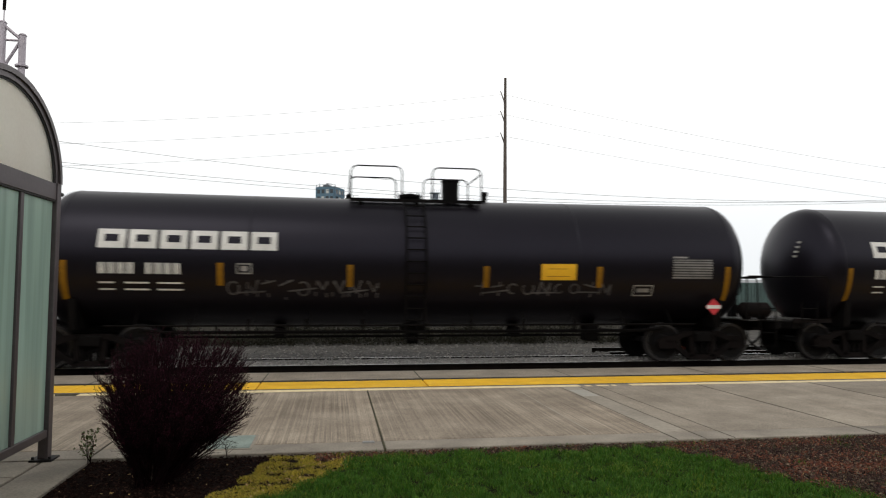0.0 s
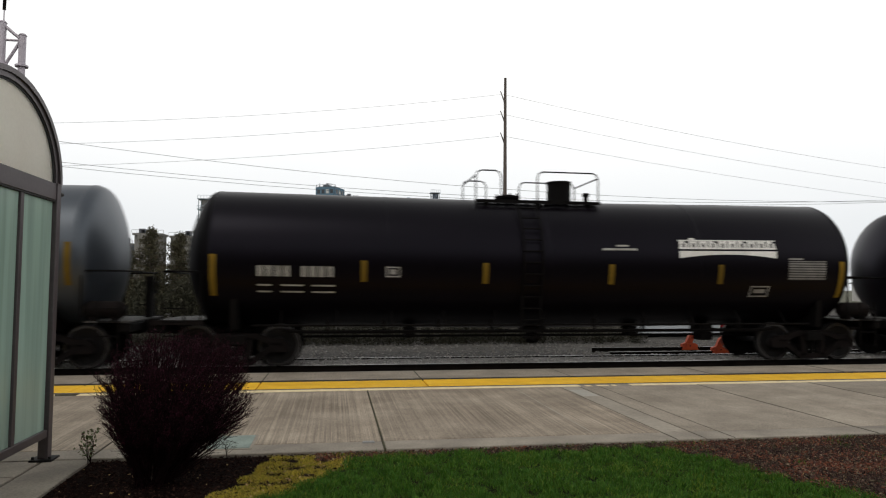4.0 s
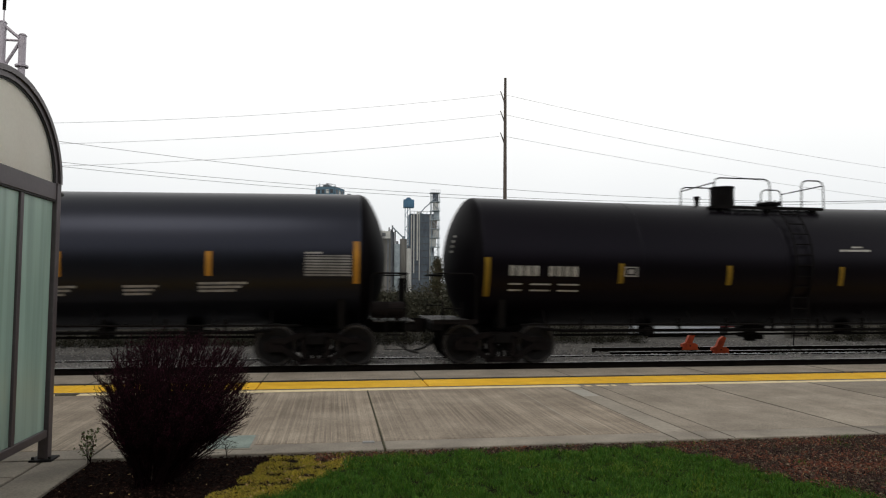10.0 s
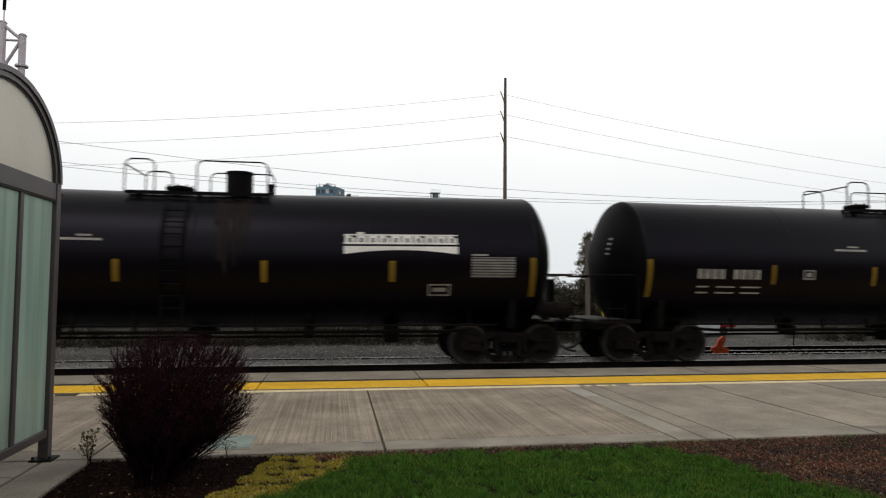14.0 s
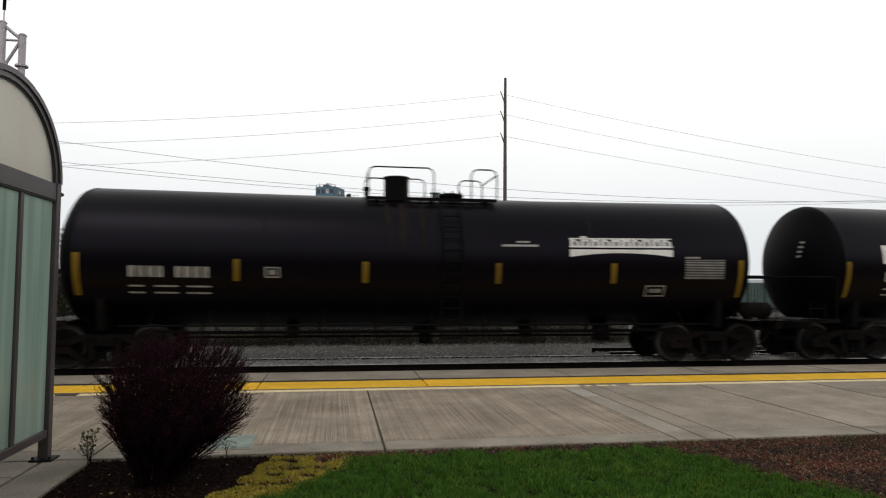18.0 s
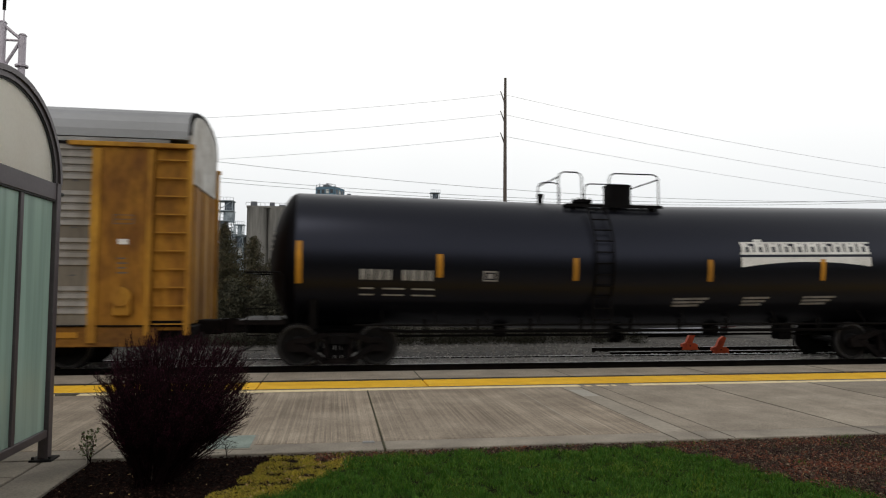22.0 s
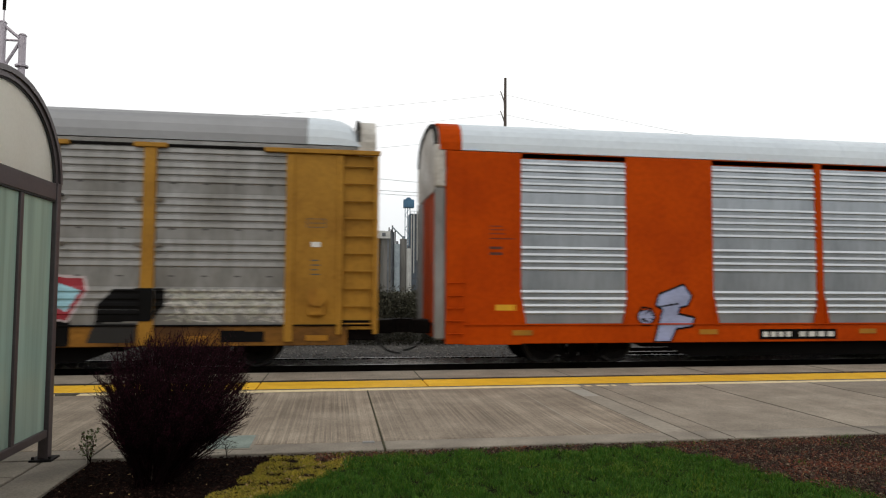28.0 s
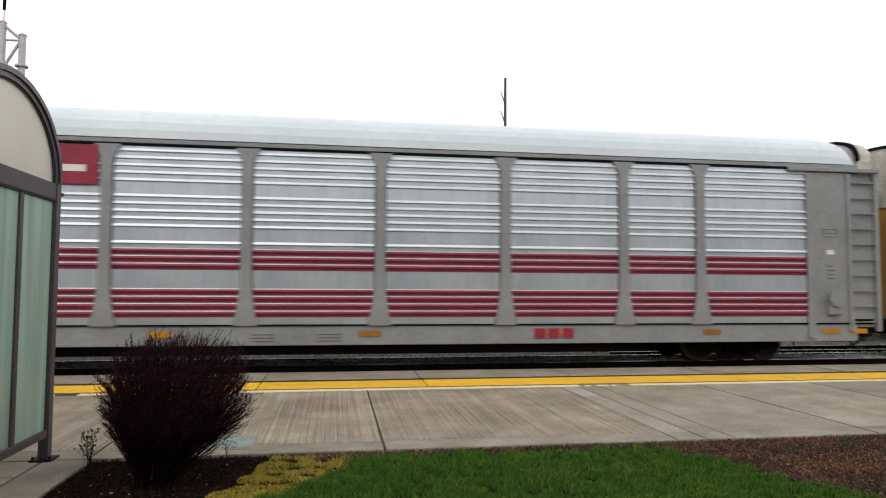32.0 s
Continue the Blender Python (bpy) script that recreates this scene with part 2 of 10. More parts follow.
M["pole_wood"] = material("weathered_pole_wood", (0.145, 0.118, 0.10), (0.085, 0.068, 0.058), 0.9, 0, 2.0, 25.0, 0.4, 0.6, (6, 6, 0.4))
M["wire"] = material("grey_cable", (0.11, 0.115, 0.125), None, 0.7, 0.2, 2.0, 20.0, 0.0, 0.2)
M["silo"] = material("stained_concrete_silo", (0.235, 0.225, 0.208), (0.115, 0.110, 0.102), 0.9, 0, 0.22, 1.2, 0.1, 0.6, (1, 1, 0.12))
M["plant_blue"] = material("blue_grey_cladding", (0.10, 0.19, 0.26), (0.075, 0.14, 0.20), 0.7, 0, 0.2, 2.0, 0.05, 0.4)
M["plant_grey"] = material("dark_plant_cladding", (0.16, 0.17, 0.19), (0.10, 0.105, 0.12), 0.8, 0, 0.25, 2.0, 0.05, 0.5)
M["plant_dark"] = material("slate_plant_wall", (0.105, 0.105, 0.11), (0.07, 0.07, 0.075), 0.85, 0, 0.25, 2.0, 0.05, 0.5)
M["plant_slate"] = material("slate_blue_cladding", (0.125, 0.155, 0.19), (0.085, 0.105, 0.135), 0.8, 0, 0.3, 1.4, 0.05, 0.6, (1, 1, 0.4))
M["plant_pale"] = material("pale_blue_steel", (0.40, 0.46, 0.50), (0.29, 0.34, 0.38), 0.7, 0, 0.4, 2.0, 0.0, 0.4)
M["plant_bright_blue"] = material("bright_blue_cladding", (0.08, 0.20, 0.33), (0.06, 0.15, 0.25), 0.7, 0, 0.4, 2.0, 0.0, 0.4)
M["vivid_green"] = material("vivid_green_paint", (0.02, 0.34, 0.09), (0.015, 0.25, 0.06), 0.5, 0, 2.0, 12.0, 0.0, 0.3)
M["plant_white"] = material("white_plant_band", (0.62, 0.62, 0.60), (0.5, 0.5, 0.48), 0.8, 0, 0.3, 2.0, 0.0, 0.4)
M["orange_iron"] = material("orange_painted_iron", (0.46, 0.06, 0.008), (0.28, 0.035, 0.008), 0.6, 0, 5.0, 40.0, 0.1, 0.4)
M["lid"] = material("green_utility_lid", (0.30, 0.36, 0.32), (0.21, 0.26, 0.23), 0.8, 0, 4.0, 60.0, 0.2, 0.5)
M["bark"] = material("twig_bark", (0.016, 0.006, 0.007), (0.008, 0.003, 0.004), 0.9, 0, 6.0, 60.0, 0.2, 0.5, spec=0.06)
M["trunk"] = material("tree_bark", (0.10, 0.08, 0.065), (0.06, 0.048, 0.04), 0.95, 0, 2.0, 20.0, 0.4, 0.6)
M["guard_yellow"] = material("yellow_guy_guard", (0.75, 0.62, 0.05), (0.6, 0.48, 0.04), 0.5, 0, 3.0, 20.0, 0.0, 0.2)
M["rubber"] = material("black_rubber", (0.015, 0.015, 0.015), None, 0.7, 0, 3.0, 30.0, 0.05, 0.3)
M["glassy"] = material("dark_window_glass", (0.03, 0.04, 0.05), None, 0.08, 0, 1.0, 5.0, 0.0, 0.2)
M["car_white"] = material("dusty_white_car_paint", (0.50, 0.53, 0.56), (0.40, 0.43, 0.46), 0.25, 0, 1.0, 5.0, 0.0, 0.1)
M["car_red"] = material("dull_red_paint", (0.26, 0.015, 0.02), (0.18, 0.012, 0.016), 0.25, 0, 1.0, 5.0, 0.0, 0.1)
M["brown_wall"] = material("brown_unseen_wall", (0.26, 0.21, 0.17), (0.18, 0.14, 0.11), 0.9, 0, 0.6, 8.0, 0.2, 0.5)
M["blue_bin"] = material("faded_blue_bin", (0.03, 0.10, 0.17), (0.02, 0.07, 0.12), 0.6, 0, 1.5, 12.0, 0.05, 0.4)
M["slot_grey"] = material("shadowed_vent_slot", (0.10, 0.098, 0.095), (0.07, 0.068, 0.066), 0.8, 0, 3.0, 20.0, 0.0, 0.3)
M["turf"] = material("mown_turf", (0.035, 0.085, 0.008), (0.045, 0.05, 0.015), 1.0, 0, 0.8, 60.0, 0.6, 0.8, spec=0.03)
M["beige"] = material("pale_building_wall", (0.55, 0.53, 0.50), (0.44, 0.42, 0.40), 0.85, 0, 0.3, 3.0, 0.05, 0.3)
M["green_box"] = material("dark_green_container", (0.07, 0.12, 0.11), (0.05, 0.08, 0.075), 0.6, 0, 0.6, 5.0, 0.05, 0.3)
M["mast"] = material("pale_galvanised_mast", (0.52, 0.47, 0.52), (0.42, 0.38, 0.42), 0.5, 0.3, 1.5, 20.0, 0.05, 0.3)
M["block"] = material("old_concrete_block", (0.15, 0.14, 0.12), (0.06, 0.056, 0.048), 0.95, 0, 1.0, 12.0, 0.4, 0.6, vary=0.2)


def leafy(name, cols, rough=0.7, spec=0.25):
    """Leaf colours that differ from leaf to leaf."""
    m = bpy.data.materials.new(name)
    m.use_nodes = True
    n, l = m.node_tree.nodes, m.node_tree.links
    b = n["Principled BSDF"]
    g = n.new("ShaderNodeNewGeometry")
    r = n.new("ShaderNodeValToRGB")
    while len(r.color_ramp.elements) < len(cols):
        r.color_ramp.elements.new(0.5)
    for i, c in enumerate(cols):
        r.color_ramp.elements[i].position = i / (len(cols) - 1)
        r.color_ramp.elements[i].color = rgba(c)
    l.new(g.outputs["Random Per Island"], r.inputs["Fac"])
    l.new(r.outputs["Color"], b.inputs["Base Color"])
    b.inputs["Roughness"].default_value = rough
    b.inputs["Specular IOR Level"].default_value = spec
    return m


M["grass"] = leafy("lawn_blades", [(0.018, 0.070, 0.004), (0.040, 0.13, 0.007), (0.026, 0.09, 0.005), (0.065, 0.16, 0.010), (0.11, 0.17, 0.02)])
M["moss_green"] = leafy("yellowing_blades", [(0.13, 0.20, 0.012), (0.20, 0.24, 0.02), (0.09, 0.17, 0.01), (0.28, 0.25, 0.04)])
M["moss"] = leafy("yellow_moss_grass", [(0.36, 0.29, 0.025), (0.48, 0.37, 0.035), (0.21, 0.22, 0.025), (0.40, 0.27, 0.06), (0.44, 0.35, 0.045)])
M["chips"] = leafy("bark_chips", [(0.10, 0.034, 0.022), (0.17, 0.055, 0.032), (0.035, 0.020, 0.018), (0.22, 0.085, 0.045), (0.07, 0.042, 0.036), (0.26, 0.19, 0.13)], 0.9, 0.1)
M["chips_grey"] = leafy("weathered_bark_chips", [(0.030, 0.018, 0.017), (0.055, 0.034, 0.030), (0.020, 0.013, 0.014), (0.085, 0.050, 0.040), (0.040, 0.036, 0.022), (0.16, 0.12, 0.085)], 0.95, 0.05)
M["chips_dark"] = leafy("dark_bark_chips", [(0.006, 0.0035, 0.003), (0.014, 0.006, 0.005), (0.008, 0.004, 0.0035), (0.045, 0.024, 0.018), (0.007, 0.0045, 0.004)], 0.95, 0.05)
M["barberry"] = leafy("purple_barberry_leaves", [(0.026, 0.007, 0.012), (0.052, 0.012, 0.023), (0.014, 0.004, 0.007), (0.075, 0.024, 0.040)], 0.8, 0.06)
M["conifer"] = leafy("conifer_needles", [(0.042, 0.044, 0.022), (0.070, 0.066, 0.034), (0.098, 0.082, 0.044), (0.038, 0.042, 0.024), (0.090, 0.060, 0.036)])
M["joint_moss"] = material("mossy_joint", (0.075, 0.072, 0.030), (0.04, 0.035, 0.02), 0.95, 0, 3.0, 40.0, 0.3, 0.6)
M["joint"] = material("dark_joint_filler", (0.15, 0.135, 0.10), (0.085, 0.075, 0.055), 0.95, 0, 3.0, 40.0, 0.2, 0.5)
M["weeds"] = leafy("dry_weeds", [(0.010, 0.013, 0.006), (0.024, 0.021, 0.011), (0.009, 0.010, 0.005), (0.045, 0.038, 0.02)])
M["bushes"] = leafy("olive_bush_leaves", [(0.040, 0.040, 0.024), (0.065, 0.060, 0.038), (0.028, 0.030, 0.020), (0.09, 0.085, 0.055)])
M["broadleaf"] = leafy("broad_weed_leaves", [(0.05, 0.11, 0.02), (0.09, 0.16, 0.03), (0.06, 0.10, 0.025)])
M["straw"] = leafy("dry_straw", [(0.34, 0.22, 0.09), (0.42, 0.30, 0.14), (0.22, 0.12, 0.06)])
M["herb"] = leafy("green_herb_leaves", [(0.06, 0.10, 0.03), (0.10, 0.13, 0.05), (0.10, 0.05, 0.04)])


# grey tank paint with a spilled black streak round the fittings, wider towards the bottom
def stained_grey():
    m = material("grey_tank_paint", (0.025, 0.030, 0.040), (0.017, 0.021, 0.028), 0.40, 0, 0.6, 9.0, 0.04, 0.4, spec=0.6)
    n, l = m.node_tree.nodes, m.node_tree.links
    b = n["Principled BSDF"]
    src = b.inputs["Base Color"].links[0].from_socket
    tc = n.new("ShaderNodeTexCoord")
    sep = n.new("ShaderNodeSeparateXYZ")
    l.new(tc.outputs["Object"], sep.inputs["Vector"])
    ns = n.new("ShaderNodeTexNoise")
    ns.inputs["Scale"].default_value, ns.inputs["Detail"].default_value = 1.1, 5.0
    l.new(tc.outputs["Object"], ns.inputs["Vector"])
    add = n.new("ShaderNodeMath")
    add.operation = "MULTIPLY_ADD"
    l.new(ns.outputs["Fac"], add.inputs[0])
    add.inputs[1].default_value, add.inputs[2].default_value = 1.2, -0.6
    s = n.new("ShaderNodeMath")
    s.operation = "ADD"
    l.new(sep.outputs["X"], s.inputs[0])
    l.new(add.outputs[0], s.inputs[1])
    s2 = n.new("ShaderNodeMath")
    s2.operation = "SUBTRACT"
    l.new(s.outputs[0], s2.inputs[0])
    s2.inputs[1].default_value = 0.45
    low = n.new("ShaderNodeMapRange")
    low.inputs["From Min"].default_value, low.inputs["From Max"].default_value = 1.2, 3.9
    low.inputs["To Min"].default_value, low.inputs["To Max"].default_value = 1.5, -0.15
    l.new(sep.outputs["Z"], low.inputs["Value"])
    ab = n.new("ShaderNodeMath")
    ab.operation = "ABSOLUTE"
    l.new(s2.outputs[0], ab.inputs[0])
    side = n.new("ShaderNodeMath")
    side.operation = "GREATER_THAN"
    l.new(s2.outputs[0], side.inputs[0])
    side.inputs[1].default_value = 0.0
    spread = n.new("ShaderNodeMath")
    spread.operation = "MULTIPLY"
    l.new(low.outputs["Result"], spread.inputs[0])
    l.new(side.outputs[0], spread.inputs[1])
    mr = n.new("ShaderNodeMapRange")
    mr.inputs["From Min"].default_value, mr.inputs["From Max"].default_value = 1.0, 1.7
    mr.inputs["To Min"].default_value, mr.inputs["To Max"].default_value = 1.0, 0.0
    wid = n.new("ShaderNodeMath")
    wid.operation = "SUBTRACT"
    l.new(ab.outputs[0], wid.inputs[0])
    l.new(spread.outputs[0], wid.inputs[1])
    l.new(wid.outputs[0], mr.inputs["Value"])
    mx = n.new("ShaderNodeMixRGB")
    mx.inputs["Color2"].default_value = (0.0015, 0.0015, 0.0016, 1)
    l.new(mr.outputs["Result"], mx.inputs["Fac"])
    dull = n.new("ShaderNodeMapRange")
    dull.inputs["To Min"].default_value, dull.inputs["To Max"].default_value = 1.0, 0.1
    l.new(mr.outputs["Result"], dull.inputs["Value"])
    l.new(dull.outputs["Result"], b.inputs["Specular IOR Level"])
    l.new(src, mx.inputs["Color1"])
    l.new(mx.outputs["Color"], b.inputs["Base Color"])
    return m


M["tank_grey"] = stained_grey()
M["tank_grey"].node_tree.nodes["Principled BSDF"].inputs["Specular Tint"].default_value = (0.82, 0.90, 1.0, 1)


def frosted():
    """Translucent greenish glazing with streaks of condensation and dirt running down."""
    m = bpy.data.materials.new("frosted_green_glazing")
    m.use_nodes = True
    n, l = m.node_tree.nodes, m.node_tree.links
    b = n["Principled BSDF"]
    tc = n.new("ShaderNodeTexCoord")
    mp = n.new("ShaderNodeMapping")
    mp.inputs["Scale"].default_value = (7, 7, 0.30)
    ns = n.new("ShaderNodeTexNoise")
    ns.inputs["Scale"].default_value, ns.inputs["Detail"].default_value = 1.0, 6.0
    r = n.new("ShaderNodeValToRGB")
    r.color_ramp.elements[0].position, r.color_ramp.elements[1].position = 0.28, 0.72
    r.color_ramp.elements[0].color, r.color_ramp.elements[1].color = (0.30, 0.42, 0.35, 1), (0.46, 0.63, 0.54, 1)
    l.new(tc.outputs["Object"], mp.inputs["Vector"])
    l.new(mp.outputs["Vector"], ns.inputs["Vector"])
    l.new(ns.outputs["Fac"], r.inputs["Fac"])
    l.new(r.outputs["Color"], b.inputs["Base Color"])
    b.inputs["Roughness"].default_value = 0.25
    b.inputs["Transmission Weight"].default_value = 0.15
    return m


M["glazing"] = frosted()
M["vault"] = material("milky_vault_panel", (0.97, 0.955, 0.92), (0.93, 0.905, 0.86), 0.5, 0, 2.0, 30.0, 0.02, 0.1)


def thin_sheet(m, k):
    """Lets part of the light through, as a thin milky sheet does."""
    n, l = m.node_tree.nodes, m.node_tree.links
    b = n["Principled BSDF"]
    tr = n.new("ShaderNodeBsdfTranslucent")
    l.new(b.inputs["Base Color"].links[0].from_socket, tr.inputs["Color"])
    b.inputs["Transmission Weight"].default_value, b.inputs["IOR"].default_value = 0.75, 1.06
    mx = n.new("ShaderNodeMixShader")
    mx.inputs["Fac"].default_value = k
    l.new(b.outputs["BSDF"], mx.inputs[1])
    l.new(tr.outputs["BSDF"], mx.inputs[2])
    l.new(mx.outputs["Shader"], n["Material Output"].inputs["Surface"])


thin_sheet(M["vault"], 0.45)
M["streak"] = material("brown_rust_streak", (0.020, 0.014, 0.010), (0.008, 0.006, 0.005), 0.7, 0, 3.0, 20.0, 0.0, 0.7, (4, 4, 0.4), spec=0.1)


# ---- mesh helpers ----
def box(bm, x0, x1, y0, y1, z0, z1, bevel=0.0):
    r = bmesh.ops.create_cube(bm, size=1.0, matrix=Matrix.Translation(((x0 + x1) / 2, (y0 + y1) / 2, (z0 + z1) / 2)) @ Matrix.Diagonal((x1 - x0, y1 - y0, z1 - z0, 1)))
    if bevel:
        es = list({e for v in r["verts"] for e in v.link_edges})
        bmesh.ops.bevel(bm, geom=es, offset=bevel, segments=1, affect="EDGES")
    return r["verts"]


def rod(bm, a, b, r, seg=8, r2=None):
    a, b = Vector(a), Vector(b)
    d = b - a
    m = Matrix.Translation((a + b) / 2) @ d.to_track_quat("Z", "Y").to_matrix().to_4x4()
    return bmesh.ops.create_cone(bm, cap_ends=True, segments=seg, radius1=r, radius2=r if r2 is None else r2, depth=d.length, matrix=m)["verts"]


def path_tube(bm, pts, r, seg=6):
    """One continuous bent tube through the points."""
    ps = [Vector(q) for q in pts]
    rings, u = [], None
    for i, q in enumerate(ps):
        d = ((ps[min(i + 1, len(ps) - 1)] - ps[max(i - 1, 0)])).normalized()
        if u is None:
            u = d.orthogonal().normalized()
        u = (u - d * u.dot(d)).normalized()
        w = d.cross(u)
        rings.append([bm.verts.new(q + (u * math.cos(2 * math.pi * k / seg) + w * math.sin(2 * math.pi * k / seg)) * r) for k in range(seg)])
    fs = []
    for a, b in zip(rings, rings[1:]):
        for k in range(seg):
            fs.append(bm.faces.new((a[k], a[(k + 1) % seg], b[(k + 1) % seg], b[k])))
    fs += [bm.faces.new(rings[0][::-1]), bm.faces.new(rings[-1])]
    bmesh.ops.recalc_face_normals(bm, faces=fs)


def prism(bm, outline, axis, lo, hi):
    """A closed outline swept along an axis: 'x' takes (y, z), 'y' takes (x, z), 'z' takes (x, y)."""
    def at(p, h):
        return {"x": (h, p[0], p[1]), "y": (p[0], h, p[1]), "z": (p[0], p[1], h)}[axis]
    lo_v = [bm.verts.new(at(p, lo)) for p in outline]
    hi_v = [bm.verts.new(at(p, hi)) for p in outline]
    n = len(outline)
    fs = [bm.faces.new((lo_v[i], lo_v[(i + 1) % n], hi_v[(i + 1) % n], hi_v[i])) for i in range(n)]
    fs += [bm.faces.new(lo_v[::-1]), bm.faces.new(hi_v)]
    bmesh.ops.recalc_face_normals(bm, faces=fs)


def lathe_x(bm, profile, seg=40, cy=0.0, cz=0.0):
    """Rings (x, radius) round an axis along x."""
    rings = []
    for x, r in profile:
        if r < 1e-4:
            rings.append([bm.verts.new((x, cy, cz))])
        else:
            rings.append([bm.verts.new((x, cy + r * math.sin(2 * math.pi * i / seg), cz + r * math.cos(2 * math.pi * i / seg))) for i in range(seg)])
    for a, b in zip(rings, rings[1:]):
        for i in range(seg):
            j = (i + 1) % seg
            if len(a) == 1:
                bm.faces.new((a[0], b[i], b[j]))
            elif len(b) == 1:
                bm.faces.new((a[i], b[0], a[j]))
            else:
                bm.faces.new((a[i], b[i], b[j], a[j]))
    bmesh.ops.recalc_face_normals(bm, faces=bm.faces[:])


def finish(bm, name, mat, smooth=False):
    me = bpy.data.meshes.new(name)
    bm.to_mesh(me)
    bm.free()
    mats = mat if isinstance(mat, (list, tuple)) else [mat]
    for k in mats:
        me.materials.append(k)
    if smooth:
        for p in me.polygons:
            p.use_smooth = True
    return me


def part(name, bm, mat, parent, label="", smooth=False, at=None):
    """One mesh object under a thing or a part; bm may be a finished mesh."""
    me = finish(bm, name, mat, smooth) if isinstance(bm, bmesh.types.BMesh) else bm
    ob = new(name, me)
    ob.parent = parent
    if at is not None:
        ob.matrix_basis = at
    if label:
        tagged(ob, label)
    return ob


def thing(name, label, category, m=None, group="", kind=""):
    ob = new(name)
    ob.empty_display_size = 0.3
    if m is not None:
        ob.matrix_basis = m
    return tagged(ob, label, category, group, kind)


def solo(name, bm, mat, label, category="", kind="", group="", smooth=False, at=None):
    ob = new(name, finish(bm, name, mat, smooth) if isinstance(bm, bmesh.types.BMesh) else bm)
    if at is not None:
        ob.matrix_basis = at
    return tagged(ob, label, category, group, kind)


def soup(name, verts, faces, mats, idx=None):
    me = bpy.data.meshes.new(name)
    me.from_pydata(verts, [], faces)
    for k in mats:
        me.materials.append(k)
    if idx is not None:
        me.polygons.foreach_set("material_index", idx)
    me.update()
    return me


CACHE = {}


def cached(key, build):
    if key not in CACHE:
        CACHE[key] = build()
    return CACHE[key]


def B():
    return bmesh.new()


def lined_panel():
    """Grey panel broken by fine dark rows of unreadable print."""
    m = material("lined_data_panel", (0.22, 0.21, 0.205), (0.14, 0.135, 0.13), 0.7, 0, 3.0, 30.0, 0.0, 0.4)
    n, l = m.node_tree.nodes, m.node_tree.links
    b = n["Principled BSDF"]
    src = b.inputs["Base Color"].links[0].from_socket
    tc = n.new("ShaderNodeTexCoord")
    w = n.new("ShaderNodeTexWave")
    w.bands_direction = "Z"
    w.inputs["Scale"].default_value, w.inputs["Distortion"].default_value = 5.2, 0.4
    r = n.new("ShaderNodeValToRGB")
    r.color_ramp.elements[0].position, r.color_ramp.elements[1].position = 0.25, 0.45
    r.color_ramp.elements[0].color, r.color_ramp.elements[1].color = (0.05, 0.05, 0.05, 1), (1, 1, 1, 1)
    mx = n.new("ShaderNodeMixRGB")
    mx.blend_type, mx.inputs["Fac"].default_value = "MULTIPLY", 1.0
    l.new(tc.outputs["Object"], w.inputs["Vector"])
    l.new(w.outputs["Fac"], r.inputs["Fac"])
    l.new(src, mx.inputs["Color1"])
    l.new(r.outputs["Color"], mx.inputs["Color2"])
    l.new(mx.outputs["Color"], b.inputs["Base Color"])
    return m


M["lined"] = lined_panel()


# ---- ground: one sheet from behind the camera to the horizon ----
RAIL_Z = 0.045
TRACK_Y = 16.31
SIDING_Y, SIDING_Z = 21.0, -0.18


def ground():
    strips = [(-1500, -0.04, 3), (-20, -0.04, 4), (4.9, -0.04, 0), (7.2, -0.035, 0), (7.64, -0.04, 1), (7.76, -0.35, 1), (14.45, -0.35, 1), (14.75, -0.28, 1), (15.15, -0.145, 1), (15.58, -0.145, 1), (15.64, 0.012, 5), (17.4, 0.016, 5),
              (18.5, -0.30, 2), (19.4, -0.335, 1), (22.6, -0.335, 2), (27.5, -0.30, 2), (34.0, -0.16, 2), (60, 0.0, 3), (400, 0.0, 3), (2500, 0.0, 3)]
    xs = [-2500, -400, -60, -20, 0, 20, 60, 400, 2500]
    vs, fs, ix = [], [], []
    for y, z, k in strips:
        for x in xs:
            vs.append((x, y, z))
    w = len(xs)
    for i in range(len(strips) - 1):
        for j in range(w - 1):
            fs.append((i * w + j, i * w + j + 1, (i + 1) * w + j + 1, (i + 1) * w + j))
            ix.append(strips[i][2])
    ob = new("ground", soup("ground", vs, fs, [M["soil"], M["ballast"], M["yard"], M["field"], M["turf"], M["ballast_lightened"]], ix))
    tagged(ob, "soil, ballast and gravel yard beside the railway", "ground", kind="structure")


ground()


# ---- platform ----
M["patch"] = material("pale_patch_concrete", (0.46, 0.43, 0.37), (0.38, 0.355, 0.31), 0.85, 0, 1.5, 30.0, 0.2, 0.4)


